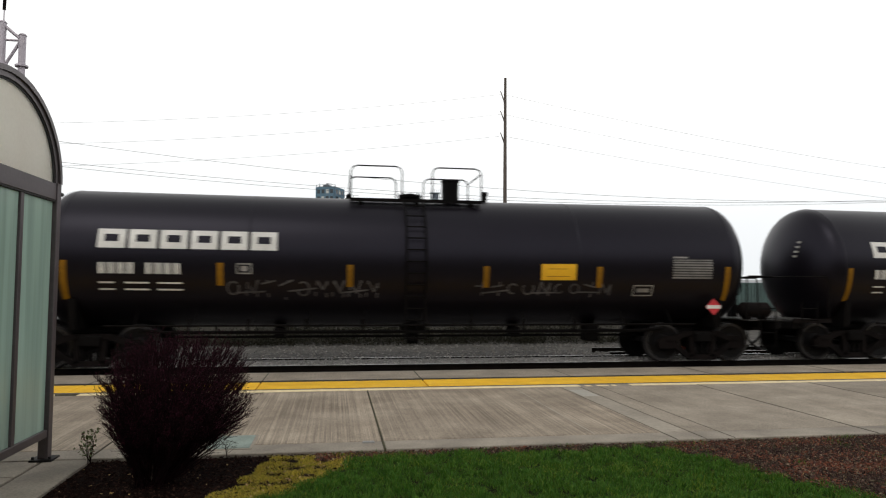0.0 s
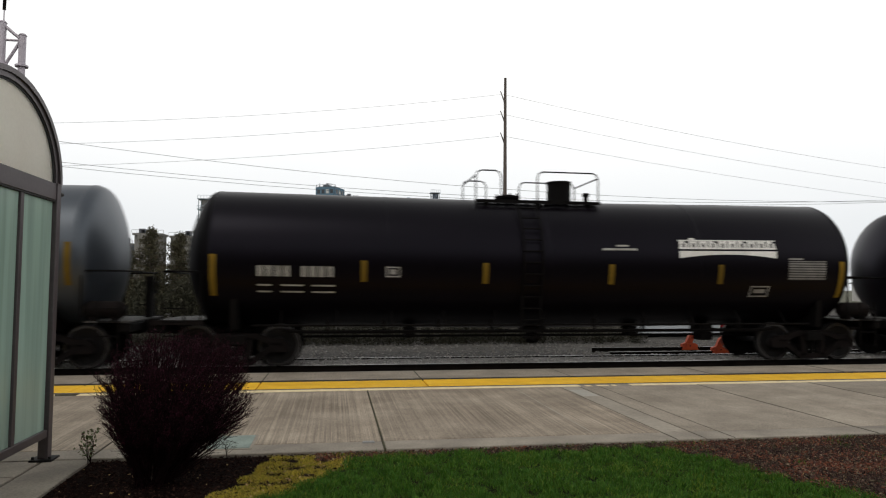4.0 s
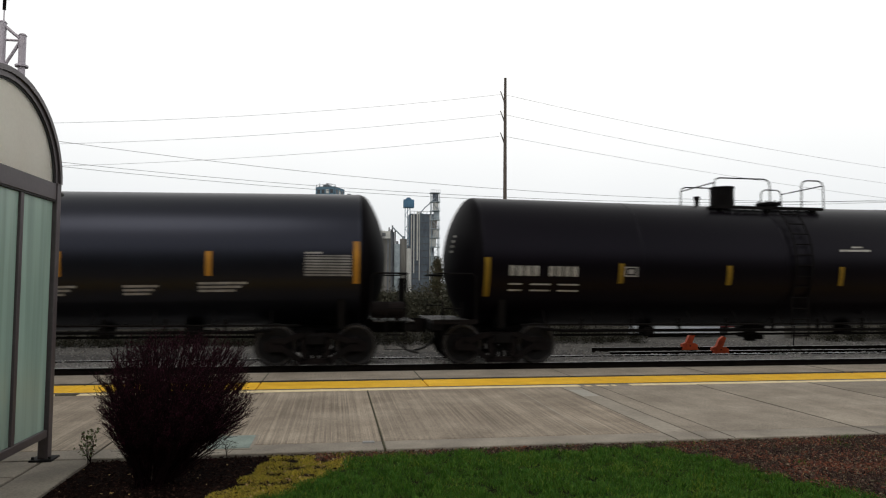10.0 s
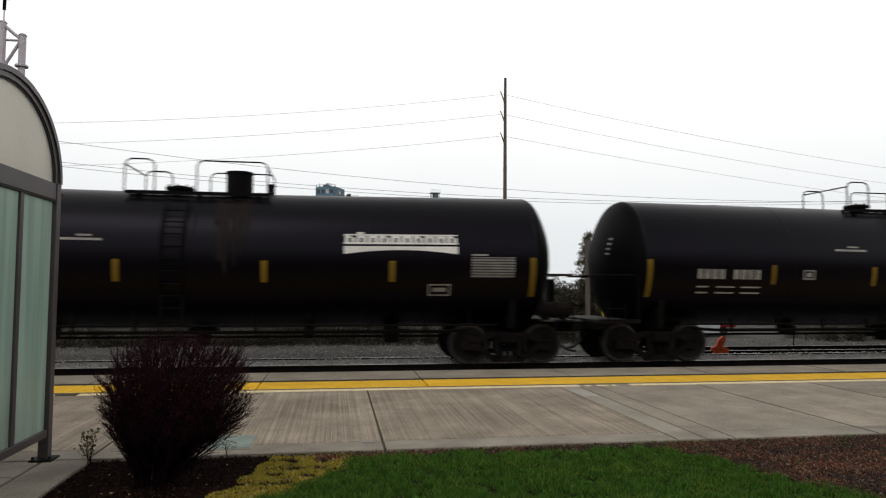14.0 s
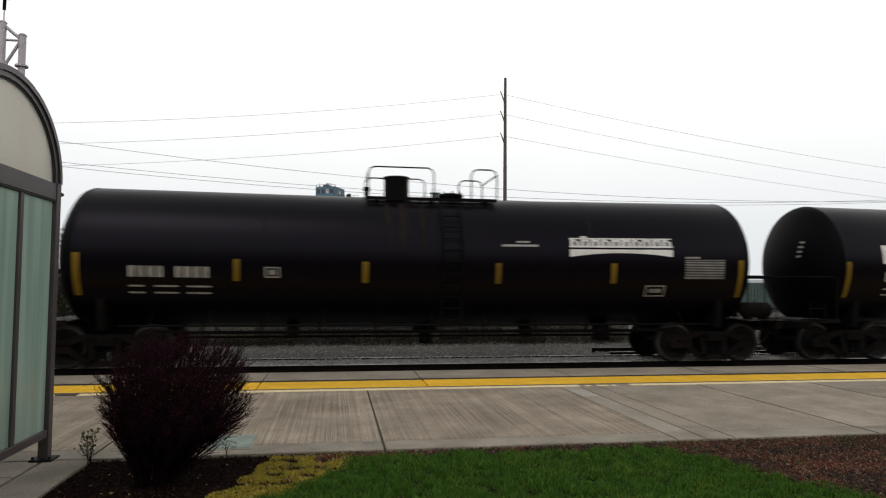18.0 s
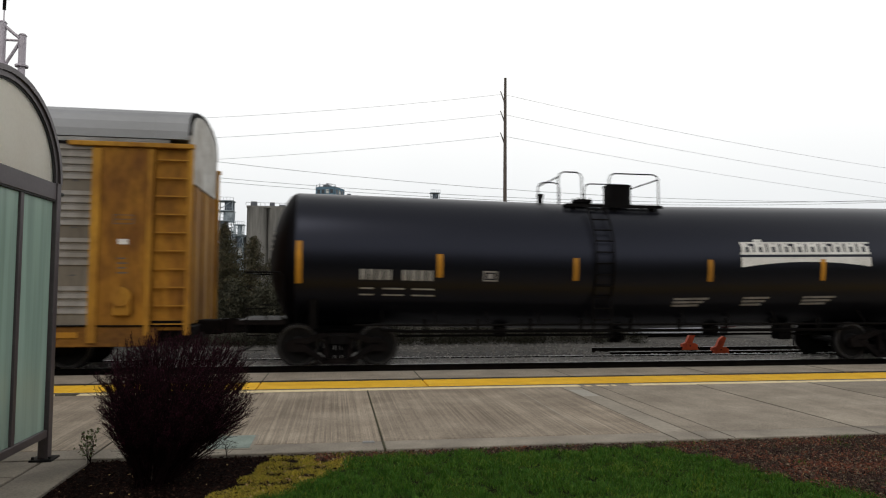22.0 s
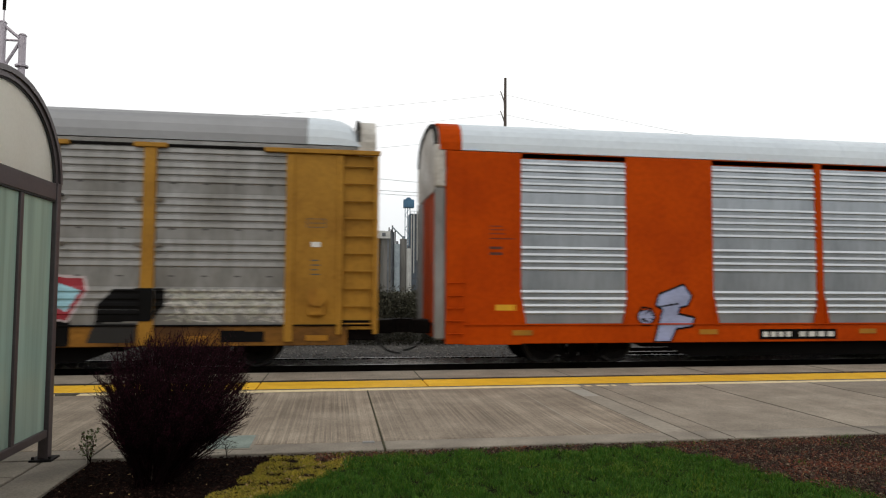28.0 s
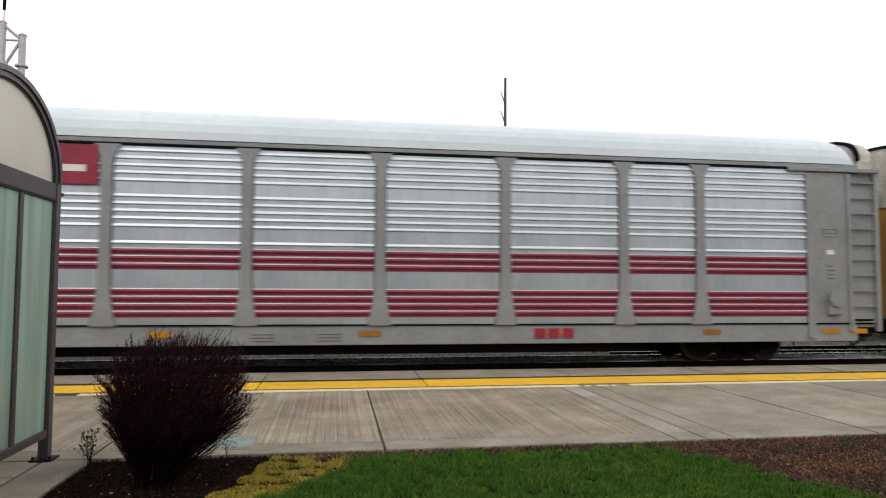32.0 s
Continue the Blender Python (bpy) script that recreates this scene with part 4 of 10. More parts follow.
def barberry():
    rng = np.random.default_rng(11)
    base = Vector((-1.66, 6.68, -0.05))
    s = thing("barberry_bush", "rounded barberry shrub with dark purple leaves and bare lower stems", "bush", Matrix.Translation(base))
    K = 1.185
    bm_v, bm_f, tips = [], [], []

    def twig(a, b, r0, r1):
        o = len(bm_v)
        d = (b - a).normalized()
        u = d.cross(Vector((0.3, 0.9, 0.2))).normalized()
        w = d.cross(u)
        for p, r in ((a, r0), (b, r1)):
            for k in range(3):
                an = k * 2.094
                bm_v.append(tuple(p + u * (r * math.cos(an)) + w * (r * math.sin(an))))
        for k in range(3):
            j = (k + 1) % 3
            bm_f.append((o + k, o + j, o + 3 + j, o + 3 + k))
    ctr, rad = Vector((0.21, 0.0, 0.71 * K)), (0.54 * K, 0.47 * K, 0.44 * K)
    for i in range(760):
        th, ph = rng.uniform(0, 6.283), math.acos(rng.uniform(-0.75, 1.0))
        k = rng.uniform(0.84, 1.03) * (math.sin(ph) ** 2.6 + abs(math.cos(ph)) ** 2.6) ** (-1 / 2.6) * (1 + 0.07 * noise.noise(Vector((3 * math.cos(th), 3 * math.sin(th), 2.5 * ph))))
        tip = ctr + Vector((rad[0] * k * math.sin(ph) * math.cos(th), rad[1] * k * math.sin(ph) * math.sin(th), rad[2] * k * math.cos(ph)))
        root = Vector((rng.normal(0, 0.05), rng.normal(0, 0.05), 0.0))
        mid = root.lerp(tip, 0.5) + Vector((0, 0, 0.10 * (1 if tip.z > 0.5 else -0.6))) + Vector(rng.normal(0, 0.03, 3))
        pts = [root]
        for j in range(1, 6):
            t = j / 5
            pts.append((root * (1 - t) ** 2 + mid * 2 * t * (1 - t) + tip * t * t) + Vector(rng.normal(0, 0.008, 3)))
        for j in range(5):
            twig(pts[j], pts[j + 1], 0.008 * (1 - j / 6), 0.008 * (1 - (j + 1) / 6))
        for j in range(2, 6):
            for q in range(4):
                o = pts[j - 1].lerp(pts[j], rng.uniform(0.2, 1.0))
                d = (pts[j] - pts[j - 1]).normalized() + Vector(rng.normal(0, 0.36, 3)) + Vector((0, 0, 0.22))
                e = o + d.normalized() * rng.uniform(0.06, 0.15 + 0.04 * min(1.0, o.z))
                twig(o, e, 0.0026, 0.0013)
                full = min(0.95, max(0.10, 0.10 + (e.z - 0.40) * 1.25))
                if j > 2 and rng.uniform() < full:
                    for f in (0.15, 0.4, 0.65, 0.9):
                        tips.append((*o.lerp(e, f), 0.009))
    for k in range(9):
        a = 0.7 * k
        bm = B()
        root = Vector((0.06 * math.cos(a), 0.06 * math.sin(a) - 0.02, 0.0))
        e = Vector((0.16 * math.cos(a) + rng.normal(0, 0.03), 0.16 * math.sin(a), 0.34))
        path_tube(bm, [root, root.lerp(e, 0.5) + Vector((0.015, 0, 0.02)), e], 0.011, 6)
        part("stem", bm, M["trunk"], s)
    tagged(part("stem_tangle", soup("stem_tangle", bm_v, bm_f, [M["bark"]]), None, s, "thin bare brown stems"), kind="stuff")
    tagged(part("foliage", leaf_cloud("foliage", tips, 0.0068, M["barberry"], rng, 3), None, s, "small dark purple leaves"), kind="stuff")


barberry()


def herb():
    rng = np.random.default_rng(2)
    h = thing("garden_weed", "small leggy green weed at the platform edge", "weed", pose(-2.50, 7.55, -0.04))
    bm, tips = B(), []
    for i in range(7):
        a = Vector((rng.normal(0, 0.02), rng.normal(0, 0.02), 0))
        e = Vector((rng.normal(0, 0.045), rng.normal(0, 0.04), rng.uniform(0.2, 0.42)))
        rod(bm, a, e, 0.004, 4, 0.002)
        tips += [(*a.lerp(e, t), 0.025) for t in (0.4, 0.6, 0.8, 0.95, 1.0)]
    tagged(part("stem", bm, M["bark"], h), kind="stuff")
    part("leaves", leaf_cloud("leaves", tips, 0.017, M["herb"], rng, 5), None, h)


herb()


def sapling():
    rng = np.random.default_rng(6)
    h = thing("bare_sapling", "small bare twiggy sapling beside the platform edge", "sapling", pose(-1.12, 7.58, -0.04))
    bm, tips = B(), []
    rod(bm, (0, 0, 0), (-0.03, 0, 0.17), 0.006, 5, 0.003)
    for i in range(9):
        a = Vector((-0.03 * i / 9, 0, 0.06 + 0.012 * i))
        e = a + Vector((rng.normal(0, 0.07), rng.normal(0, 0.05), rng.uniform(0.02, 0.09)))
        rod(bm, a, e, 0.003, 4, 0.0015)
        tips.append((*e, 0.015))
    tagged(part("twig", bm, M["bark"], h), kind="stuff")
    part("foliage", leaf_cloud("foliage", tips, 0.012, M["bushes"], rng, 3), None, h)


sapling()


def conifer(x, y, h, w, seed, lean=0.0):
    rng = np.random.default_rng(seed)
    t = thing("spruce_tree", "slim dark spruce with an open ragged crown", "tree", pose(x, y, -0.15), group="spruces by the yard")
    bm = B()
    rod(bm, (0, 0, 0), (lean, 0, h), 0.11, 8, 0.015)
    part("trunk", bm, M["trunk"], t)
    limbs, cl = B(), []
    n = int(h * 46)
    for i in range(n):
        z = h * (0.1 + 0.9 * (i / n))
        k = 1 - z / h
        r = w * (0.07 + 1.15 * k ** 0.85) * rng.uniform(0.3, 1.2)
        a = rng.uniform(0, 6.283)
        tip = Vector((math.cos(a) * r + lean * z / h, math.sin(a) * r, z - 0.12 * r + 0.12 * r * r))
        s = Vector((lean * z / h, 0, z))
        rod(limbs, s, tip, 0.018, 4, 0.005)
        m = 2 + int(6 * r / w)
        for q in range(m):
            f = 0.25 + 0.75 * q / (m - 1)
            p = s.lerp(tip, f)
            cl.append((p.x, p.y, p.z - 0.02, 0.05 + 0.06 * (1 - f) + 0.02))
    tagged(part("branchwork", limbs, M["trunk"], t), kind="stuff")
    part("crown", leaf_cloud("crown", cl, 0.045, M["conifer"], rng, 17, 0.8), None, t, "sparse dark green needles")


for tx, ty, th, tw, seed, lean in ((8.12, 36, 5.65, 1.5, 21, 0.05), (9.95, 37, 6.5, 1.75, 22, 0.15), (14.45, 37.2, 5.2, 1.5, 23, 0), (15.4, 38.2, 4.6, 1.5, 25, 0), (11.3, 38.6, 5.2, 1.4, 26, 0.1), (5.5, 36.6, 3.6, 1.45, 32, 0), (6.9, 37, 4.2, 1.59, 37, 0)):
    conifer(tx, ty, th, tw, seed, lean)
# the taller row before the silos
for tx, ty, th, tw, seed, lean in ((-2.05, 36, 4.25, 1.45, 27, 0), (-0.7, 36.4, 4.3, 1.52, 28, 0.05), (-4.35, 36, 4.55, 1.6, 29, 0.1), (-3.2, 37, 3.7, 1.38, 30, 0), (0.3, 37, 3.9, 1.45, 31, 0), (-9.3, 36, 4.9, 2, 33, 0), (-7.9, 36.2, 4.7, 2, 34, 0), (-10.6, 36.4, 4, 1.7, 41, 0), (-5.75, 36.2, 5.2, 1.7, 35, 0), (-12.4, 36.5, 4.3, 1.74, 36, 0), (-1.4, 35.6, 3.9, 1.74, 38, 0), (0.9, 36, 3.6, 1.74, 39, 0), (-5.4, 35.6, 3.6, 1.74, 40, 0)):
    conifer(tx, ty, th, tw, seed, lean)


def bush(x, y, h, w, seed, mat="bushes", label="tangled olive-green shrub along the yard"):
    rng = np.random.default_rng(seed)
    t = thing("yard_shrub", label, "shrub", pose(x, y, -0.18), group="shrubs along the yard")
    bm, cl = B(), []
    for i in range(int(44 + 16 * w)):
        a, k = rng.uniform(0, 6.283), rng.uniform(0.15, 1.0)
        tip = Vector((math.cos(a) * w * k, math.sin(a) * w * 0.6 * k, h * rng.uniform(0.45, 1.0) * (1 - 0.35 * k)))
        rod(bm, (tip.x * 0.25, tip.y * 0.25, 0), tip, 0.022, 5, 0.006)
        for q in range(9):
            f = 0.15 + 0.85 * q / 8
            cl.append((tip.x * (0.25 + 0.75 * f), tip.y * (0.25 + 0.75 * f), tip.z * f, 0.17))
    tagged(part("branchwork", bm, M["trunk"], t), kind="stuff")
    part("crown", leaf_cloud("crown", cl, 0.06, M[mat], rng, 22), None, t)


for i, (bx, by, bh, bw) in enumerate([(-13.6, 35.2, 3.6, 1.3), (-11.1, 35.5, 3.3, 1.2), (-9.0, 34.6, 2.7, 1.1), (-7.2, 35.0, 3.0, 1.1), (-5.2, 34.8, 2.5, 1.0), (-3.4, 34.6, 2.4, 1.0), (-1.2, 34.8, 2.5, 1.1), (1.0, 35.2, 2.7, 1.2), (2.6, 35.4, 2.35, 1.2),
                                      (4.2, 35.6, 2.1, 1.2), (6.0, 35.4, 2.4, 1.1), (7.4, 35.0, 2.6, 1.1), (9.2, 35.2, 2.9, 1.2), (11.0, 36.0, 3.1, 1.3), (12.7, 37.0, 2.7, 1.1), (14.9, 39.0, 2.8, 1.2), (16.3, 39.5, 2.2, 1.1)]):
    bush(bx, by, bh, bw, 40 + i)


# low tangle of weeds at the far edge of the yard
def weeds():
    rng = np.random.default_rng(8)
    cl = []
    for i in range(900):
        x = rng.uniform(-14, 12.0) if i % 5 else rng.uniform(19.5, 30)
        y = rng.uniform(24.8, 26.3)
        h = max(0.1, 0.5 + 0.7 * noise.noise(Vector((x * 0.5, y * 0.3, 0))) + rng.normal(0, 0.12))
        for q in range(5):
            cl.append((x, y, -0.32 + h * (q + 0.5) / 5, 0.10))
    ob = new("weed_strip", leaf_cloud("weed_strip", cl, 0.035, M["weeds"], rng, 16, 1.6))
    tagged(ob, "tangled dry weeds along the far edge of the yard", "weeds", kind="stuff")


weeds()
bl = thing("block_wall", "row of old weathered concrete blocks behind the weeds", "wall", kind="structure")
bme = finish((lambda bm: (box(bm, -0.72, 0.72, -0.3, 0.3, 0, 0.75, 0.03), bm)[1])(B()), "block", M["block"])
rb = random.Random(9)
for i in range(18):
    part("block", bme, None, bl, at=pose(-14.2 + 1.5 * i, 26.8 + rb.uniform(-0.1, 0.1), -0.34 + rb.uniform(-0.03, 0.02), 0, 0, rb.uniform(-2, 2)))
for i in range(10):
    part("block", bme, None, bl, at=pose(20.4 + 1.5 * i, 27.0 + rb.uniform(-0.1, 0.1), -0.34 + rb.uniform(-0.03, 0.02), 0, 0, rb.uniform(-2, 2)))


# ---- lawn and beds ----
def blades(name, label, mat, n, inside, seed, h, z, cat):
    rng = np.random.default_rng(seed)
    xy = rng.uniform((-1.6, 5.0), (7.2, 7.63), (n * 3, 2))
    keep = np.array([inside(x, y) for x, y in xy])
    xy = xy[keep][:n]
    m = len(xy)
    an = rng.uniform(0, 6.283, m)
    hh = h * rng.uniform(0.5, 1.25, m) * np.array([1.0 + 1.0 * noise.noise(Vector((x * 6, y * 6, 5))) for x, y in xy])
    w = 0.0028
    lean = rng.normal(0, 0.45, (m, 2)) * hh[:, None]
    b = np.column_stack([xy, np.full(m, z)])
    d = np.column_stack([np.cos(an) * w, np.sin(an) * w, np.zeros(m)])
    mid = b + np.column_stack([lean * 0.35, hh * 0.6])
    top = b + np.column_stack([lean, hh])
    v = np.stack([b - d, b + d, mid + d * 0.8, mid - d * 0.8, top], 1).reshape(-1, 3)
    f = []
    for i in range(m):
        o = 5 * i
        f += [(o, o + 1, o + 2, o + 3), (o + 3, o + 2, o + 4)]
    tagged(new(name, soup(name, v.tolist(), f, [mat])), label, cat, kind="stuff")


def edge_noise(x, y, k=0.12, s=3.0):
    return k * noise.noise(Vector((x * s, y * s, 1.7)))


def lawn_left(y):
    return 0.13 - 0.84 * max(0.0, 7.05 - y)


def in_lawn(x, y):
    e = edge_noise(x, y, 0.14)
    right = 3.80 + 0.47 * (7.35 - y)
    ragged = 0.22 * noise.noise(Vector((x * 1.3, y * 1.1, 6.1)))
    return x > lawn_left(y) + e and x < right + e + ragged + random.uniform(-0.12, 0.06) and y < 7.46 + e * 1.3 + random.uniform(-0.06, 0.03)


def in_moss(x, y):
    e = edge_noise(x, y, 0.18)
    lo = -0.80 + 0.10 * max(0.0, y - 7.1) - 0.27 * max(0.0, 7.1 - y)
    return lo + e < x < lawn_left(y) + 0.06 + e and y < 7.56 + e * 0.3 and noise.noise(Vector((x * 5.0, y * 5.0, 4))) + 0.6 * noise.noise(Vector((x * 13, y * 13, 8))) > random.uniform(-1.25, 0.10)


def patchy(x, y, k, seed, lo, hi):
    return noise.noise(Vector((x * k, y * k, seed))) > random.uniform(lo, hi)


blades("lawn", "green uneven lawn beside the platform", M["grass"], 95000, in_lawn, 5, 0.046, -0.045, "grass")
blades("moss_patch", "yellow mossy grass patch at the lawn's edge", M["moss"], 110000, in_moss, 6, 0.026, -0.045, "grass")
blades("moss_tongue", "yellow moss creeping along the lawn's top edge", M["moss"], 9000, lambda x, y: 0.0 < x < 1.0 and 7.08 + 0.25 * x < y < 7.52 and patchy(x, y, 3.2, 17, -0.3, 0.35), 39, 0.022, -0.043, "grass")
blades("moss_fringe", "yellow-green moss between the patch and the lawn", M["moss_green"], 16000, lambda x, y: in_moss(x - 0.12, y - 0.02) and patchy(x, y, 2.6, 13, -0.35, 0.25), 36, 0.024, -0.045, "grass")
blades("lawn_yellowing", "yellow-green patches in the lawn", M["moss_green"], 15000, lambda x, y: in_lawn(x, y) and patchy(x, y, 2.2, 7, 0.0, 0.7), 15, 0.044, -0.045, "grass")
blades("edge_tufts", "scattered grass tufts in the planting bed", M["grass"], 11000, lambda x, y: (x > -0.2 and y > 7.1 and x < 4.4 and patchy(x, y, 3.5, 9, -0.1, 0.4)) or (x > 3.6 and patchy(x, y, 2.6, 3, 0.2, 0.75)) or (x > 3.2 and y > 7.5 and patchy(x, y, 2.0, 5, 0.05, 0.4)), 7, 0.045, -0.045, "grass")
blades("lawn_fringe", "yellowish ragged grass along the lawn's far edge", M["moss_green"], 9000, lambda x, y: 0.2 < x < 4.1 and 7.1 < y < 7.55 and patchy(x, y, 4.0, 11, -0.2, 0.5), 17, 0.034, -0.045, "grass")
blades("broad_weeds", "clump of broad-leaved weeds at the lawn's corner", M["broadleaf"], 2600, lambda x, y: -0.05 < x < 0.95 and 7.12 < y < 7.52 and patchy(x, y, 4.5, 21, -0.05, 0.35), 23, 0.050, -0.045, "weeds")
blades("mulch_straw", "dry straw strands on the bark mulch", M["straw"], 2600, lambda x, y: x > 3.4 and not in_lawn(x, y) and patchy(x, y, 3.0, 31, -0.1, 0.5), 29, 0.02, -0.03, "straw")


def chips(name, label, mat, n, inside, seed):
    rng = np.random.default_rng(seed)
    xy = rng.uniform((-2.50, 5.0), (8.6, 7.635), (n * 3, 2))
    xy = xy[np.array([inside(x, y) for x, y in xy])][:n]
    m = len(xy)
    L = rng.uniform(0.004, 0.017, m)
    W = L * rng.uniform(0.25, 0.6, m)
    an = rng.uniform(0, 6.283, m)
    tilt = rng.normal(0, 0.35, m)
    u = np.column_stack([np.cos(an), np.sin(an), tilt]) * L[:, None]
    w = np.column_stack([-np.sin(an), np.cos(an), rng.normal(0, 0.3, m)]) * W[:, None]
    t = np.column_stack([np.zeros(m), np.zeros(m), rng.uniform(0.003, 0.009, m)])
    c = np.column_stack([xy, -0.04 + rng.uniform(0, 0.022, m)])
    v = np.stack([c - u - w, c + u - w, c + u + w, c - u + w, c - u * .8 - w * .8 + t, c + u * .8 - w * .8 + t, c + u * .8 + w * .8 + t, c - u * .8 + w * .8 + t], 1).reshape(-1, 3)
    f = []
    for i in range(m):
        o = 8 * i
        f += [(o + 4, o + 5, o + 6, o + 7), (o, o + 1, o + 5, o + 4), (o + 1, o + 2, o + 6, o + 5), (o + 2, o + 3, o + 7, o + 6), (o + 3, o, o + 4, o + 7)]
    tagged(new(name, soup(name, v.tolist(), f, [mat])), label, "bark mulch", kind="stuff")


chips("bark_mulch", "reddish brown bark mulch in the planting bed", M["chips"], 36000, lambda x, y: not in_lawn(x, y) and (x > 3.0 or (x > -0.2 and y > 7.3)) and noise.noise(Vector((x * 1.7, y * 2.6, 2))) + 0.5 * noise.noise(Vector((x * 5, y * 7, 3))) > random.uniform(-0.45, 0.35), 12)
chips("weathered_mulch", "dark weathered bark mulch among the red", M["chips_grey"], 42000, lambda x, y: not in_lawn(x, y) and (x > 3.0 or (x > -0.2 and y > 7.3)) and noise.noise(Vector((x * 1.7, y * 2.6, 2))) < random.uniform(-0.3, 0.6), 19)
chips("moss_litter", "tan dead leaves and crumbs under the yellow moss", M["straw"], 800, lambda x, y: in_moss(x, y) or (-0.9 < x < 0.6 and y > 7.2 and patchy(x, y, 3.0, 4, -0.1, 0.5)), 18)
chips("pale_crumbs", "pale leaf crumbs scattered over the dark bed", M["straw"], 90, lambda x, y: x < 0.3 and not in_lawn(x, y), 22)
chips("dark_mulch", "near-black bark mulch around and beneath the shrub", M["chips_dark"], 14000, lambda x, y: x > -2.48 and x < 0.3 and not in_lawn(x, y) and not in_moss(x, y), 13)


# ---- grain terminal and other works in the distance ----
def cylinder(bm, x, y, r, z0, z1, seg=20):
    rod(bm, (x, y, z0), (x, y, z1), r, seg)


def silo_row(x0, y, n, r, h, label, top=True, mat="silo", seed=0):
    s = thing("silo_block", label, "silos", pose(x0, y, 0), group="concrete silos of the grain terminal")
    for i in range(n):
        bm = B()
        cylinder(bm, (2 * i + 1) * r, 0, r, 0, h)
        part("silo", bm, M[mat], s)
    if top:
        bm = B()
        box(bm, 0.2, 2 * r * n - 0.2, -r * 0.8, r * 0.8, h, h + 0.7)
        deck = part("roof_slab", bm, M["silo"], s)
        rng = random.Random(seed)
        for k in range(3):
            bm = B()
            x = rng.uniform(0.5, 2 * r * n - 3)
            box(bm, x, x + rng.uniform(1.2, 2.2), -1, 1, h + 0.7, h + rng.uniform(1.4, 2.8))
            part("roof_vent", bm, M["plant_grey"], deck)
        bm = B()
        w = 2 * r * n
        m = int(w / 1.5)
        for k in range(m + 1):
            rod(bm, (w * k / m, -r * 0.8, h + 0.7), (w * k / m, -r * 0.8, h + 1.8), 0.05, 4)
        rod(bm, (0, -r * 0.8, h + 1.8), (w, -r * 0.8, h + 1.8), 0.06, 4)
        part("guard_rail", bm, M["plant_grey"], deck)


def frame_tower(x, y, w, h, mat, label, seed):
    """Open steel process tower with floors, columns, braces and vessels."""
    rng = random.Random(seed)
    t = thing("process_tower", label, "industrial tower", pose(x, y, 0), group="process towers")
    for i in (0, 1):
        for j in (0, 1):
            bm = B()
            box(bm, i * w - 0.13, i * w + 0.13, j * w - 0.13, j * w + 0.13, 0, h)
            part("column", bm, M[mat], t)
    fl = int(h / 3.6)
    for k in range(1, fl + 1):
        z = h * k / fl
        bm = B()
        box(bm, -0.5, w + 0.5, -0.4, w + 0.4, z - 0.25, z)
        f = part("floor", bm, M[mat], t)
        bm = B()
        for q in range(6):
            rod(bm, (-0.4 + (w + 0.8) * q / 5, -0.4, z), (-0.4 + (w + 0.8) * q / 5, -0.4, z + 1.1), 0.05, 4)
        rod(bm, (-0.4, -0.4, z + 1.1), (w + 0.4, -0.4, z + 1.1), 0.06, 4)
        part("guard_rail", bm, M[mat], f)
        bm = B()
        a, b = (0, w) if k % 2 else (w, 0)
        rod(bm, (a, -0.05, z - h / fl), (b, -0.05, z - 0.2), 0.12, 5)
        part("brace", bm, M[mat], t)
        if rng.random() < 0.95:
            bm = B()
            cylinder(bm, rng.uniform(w * 0.25, w * 0.75), w * 0.4, w * rng.uniform(0.24, 0.42), z - h / fl + 0.2, z - 0.4, 12)
            part("vessel", bm, M[rng.choice(["plant_pale", "plant_slate", "plant_white", "silo"])], t)


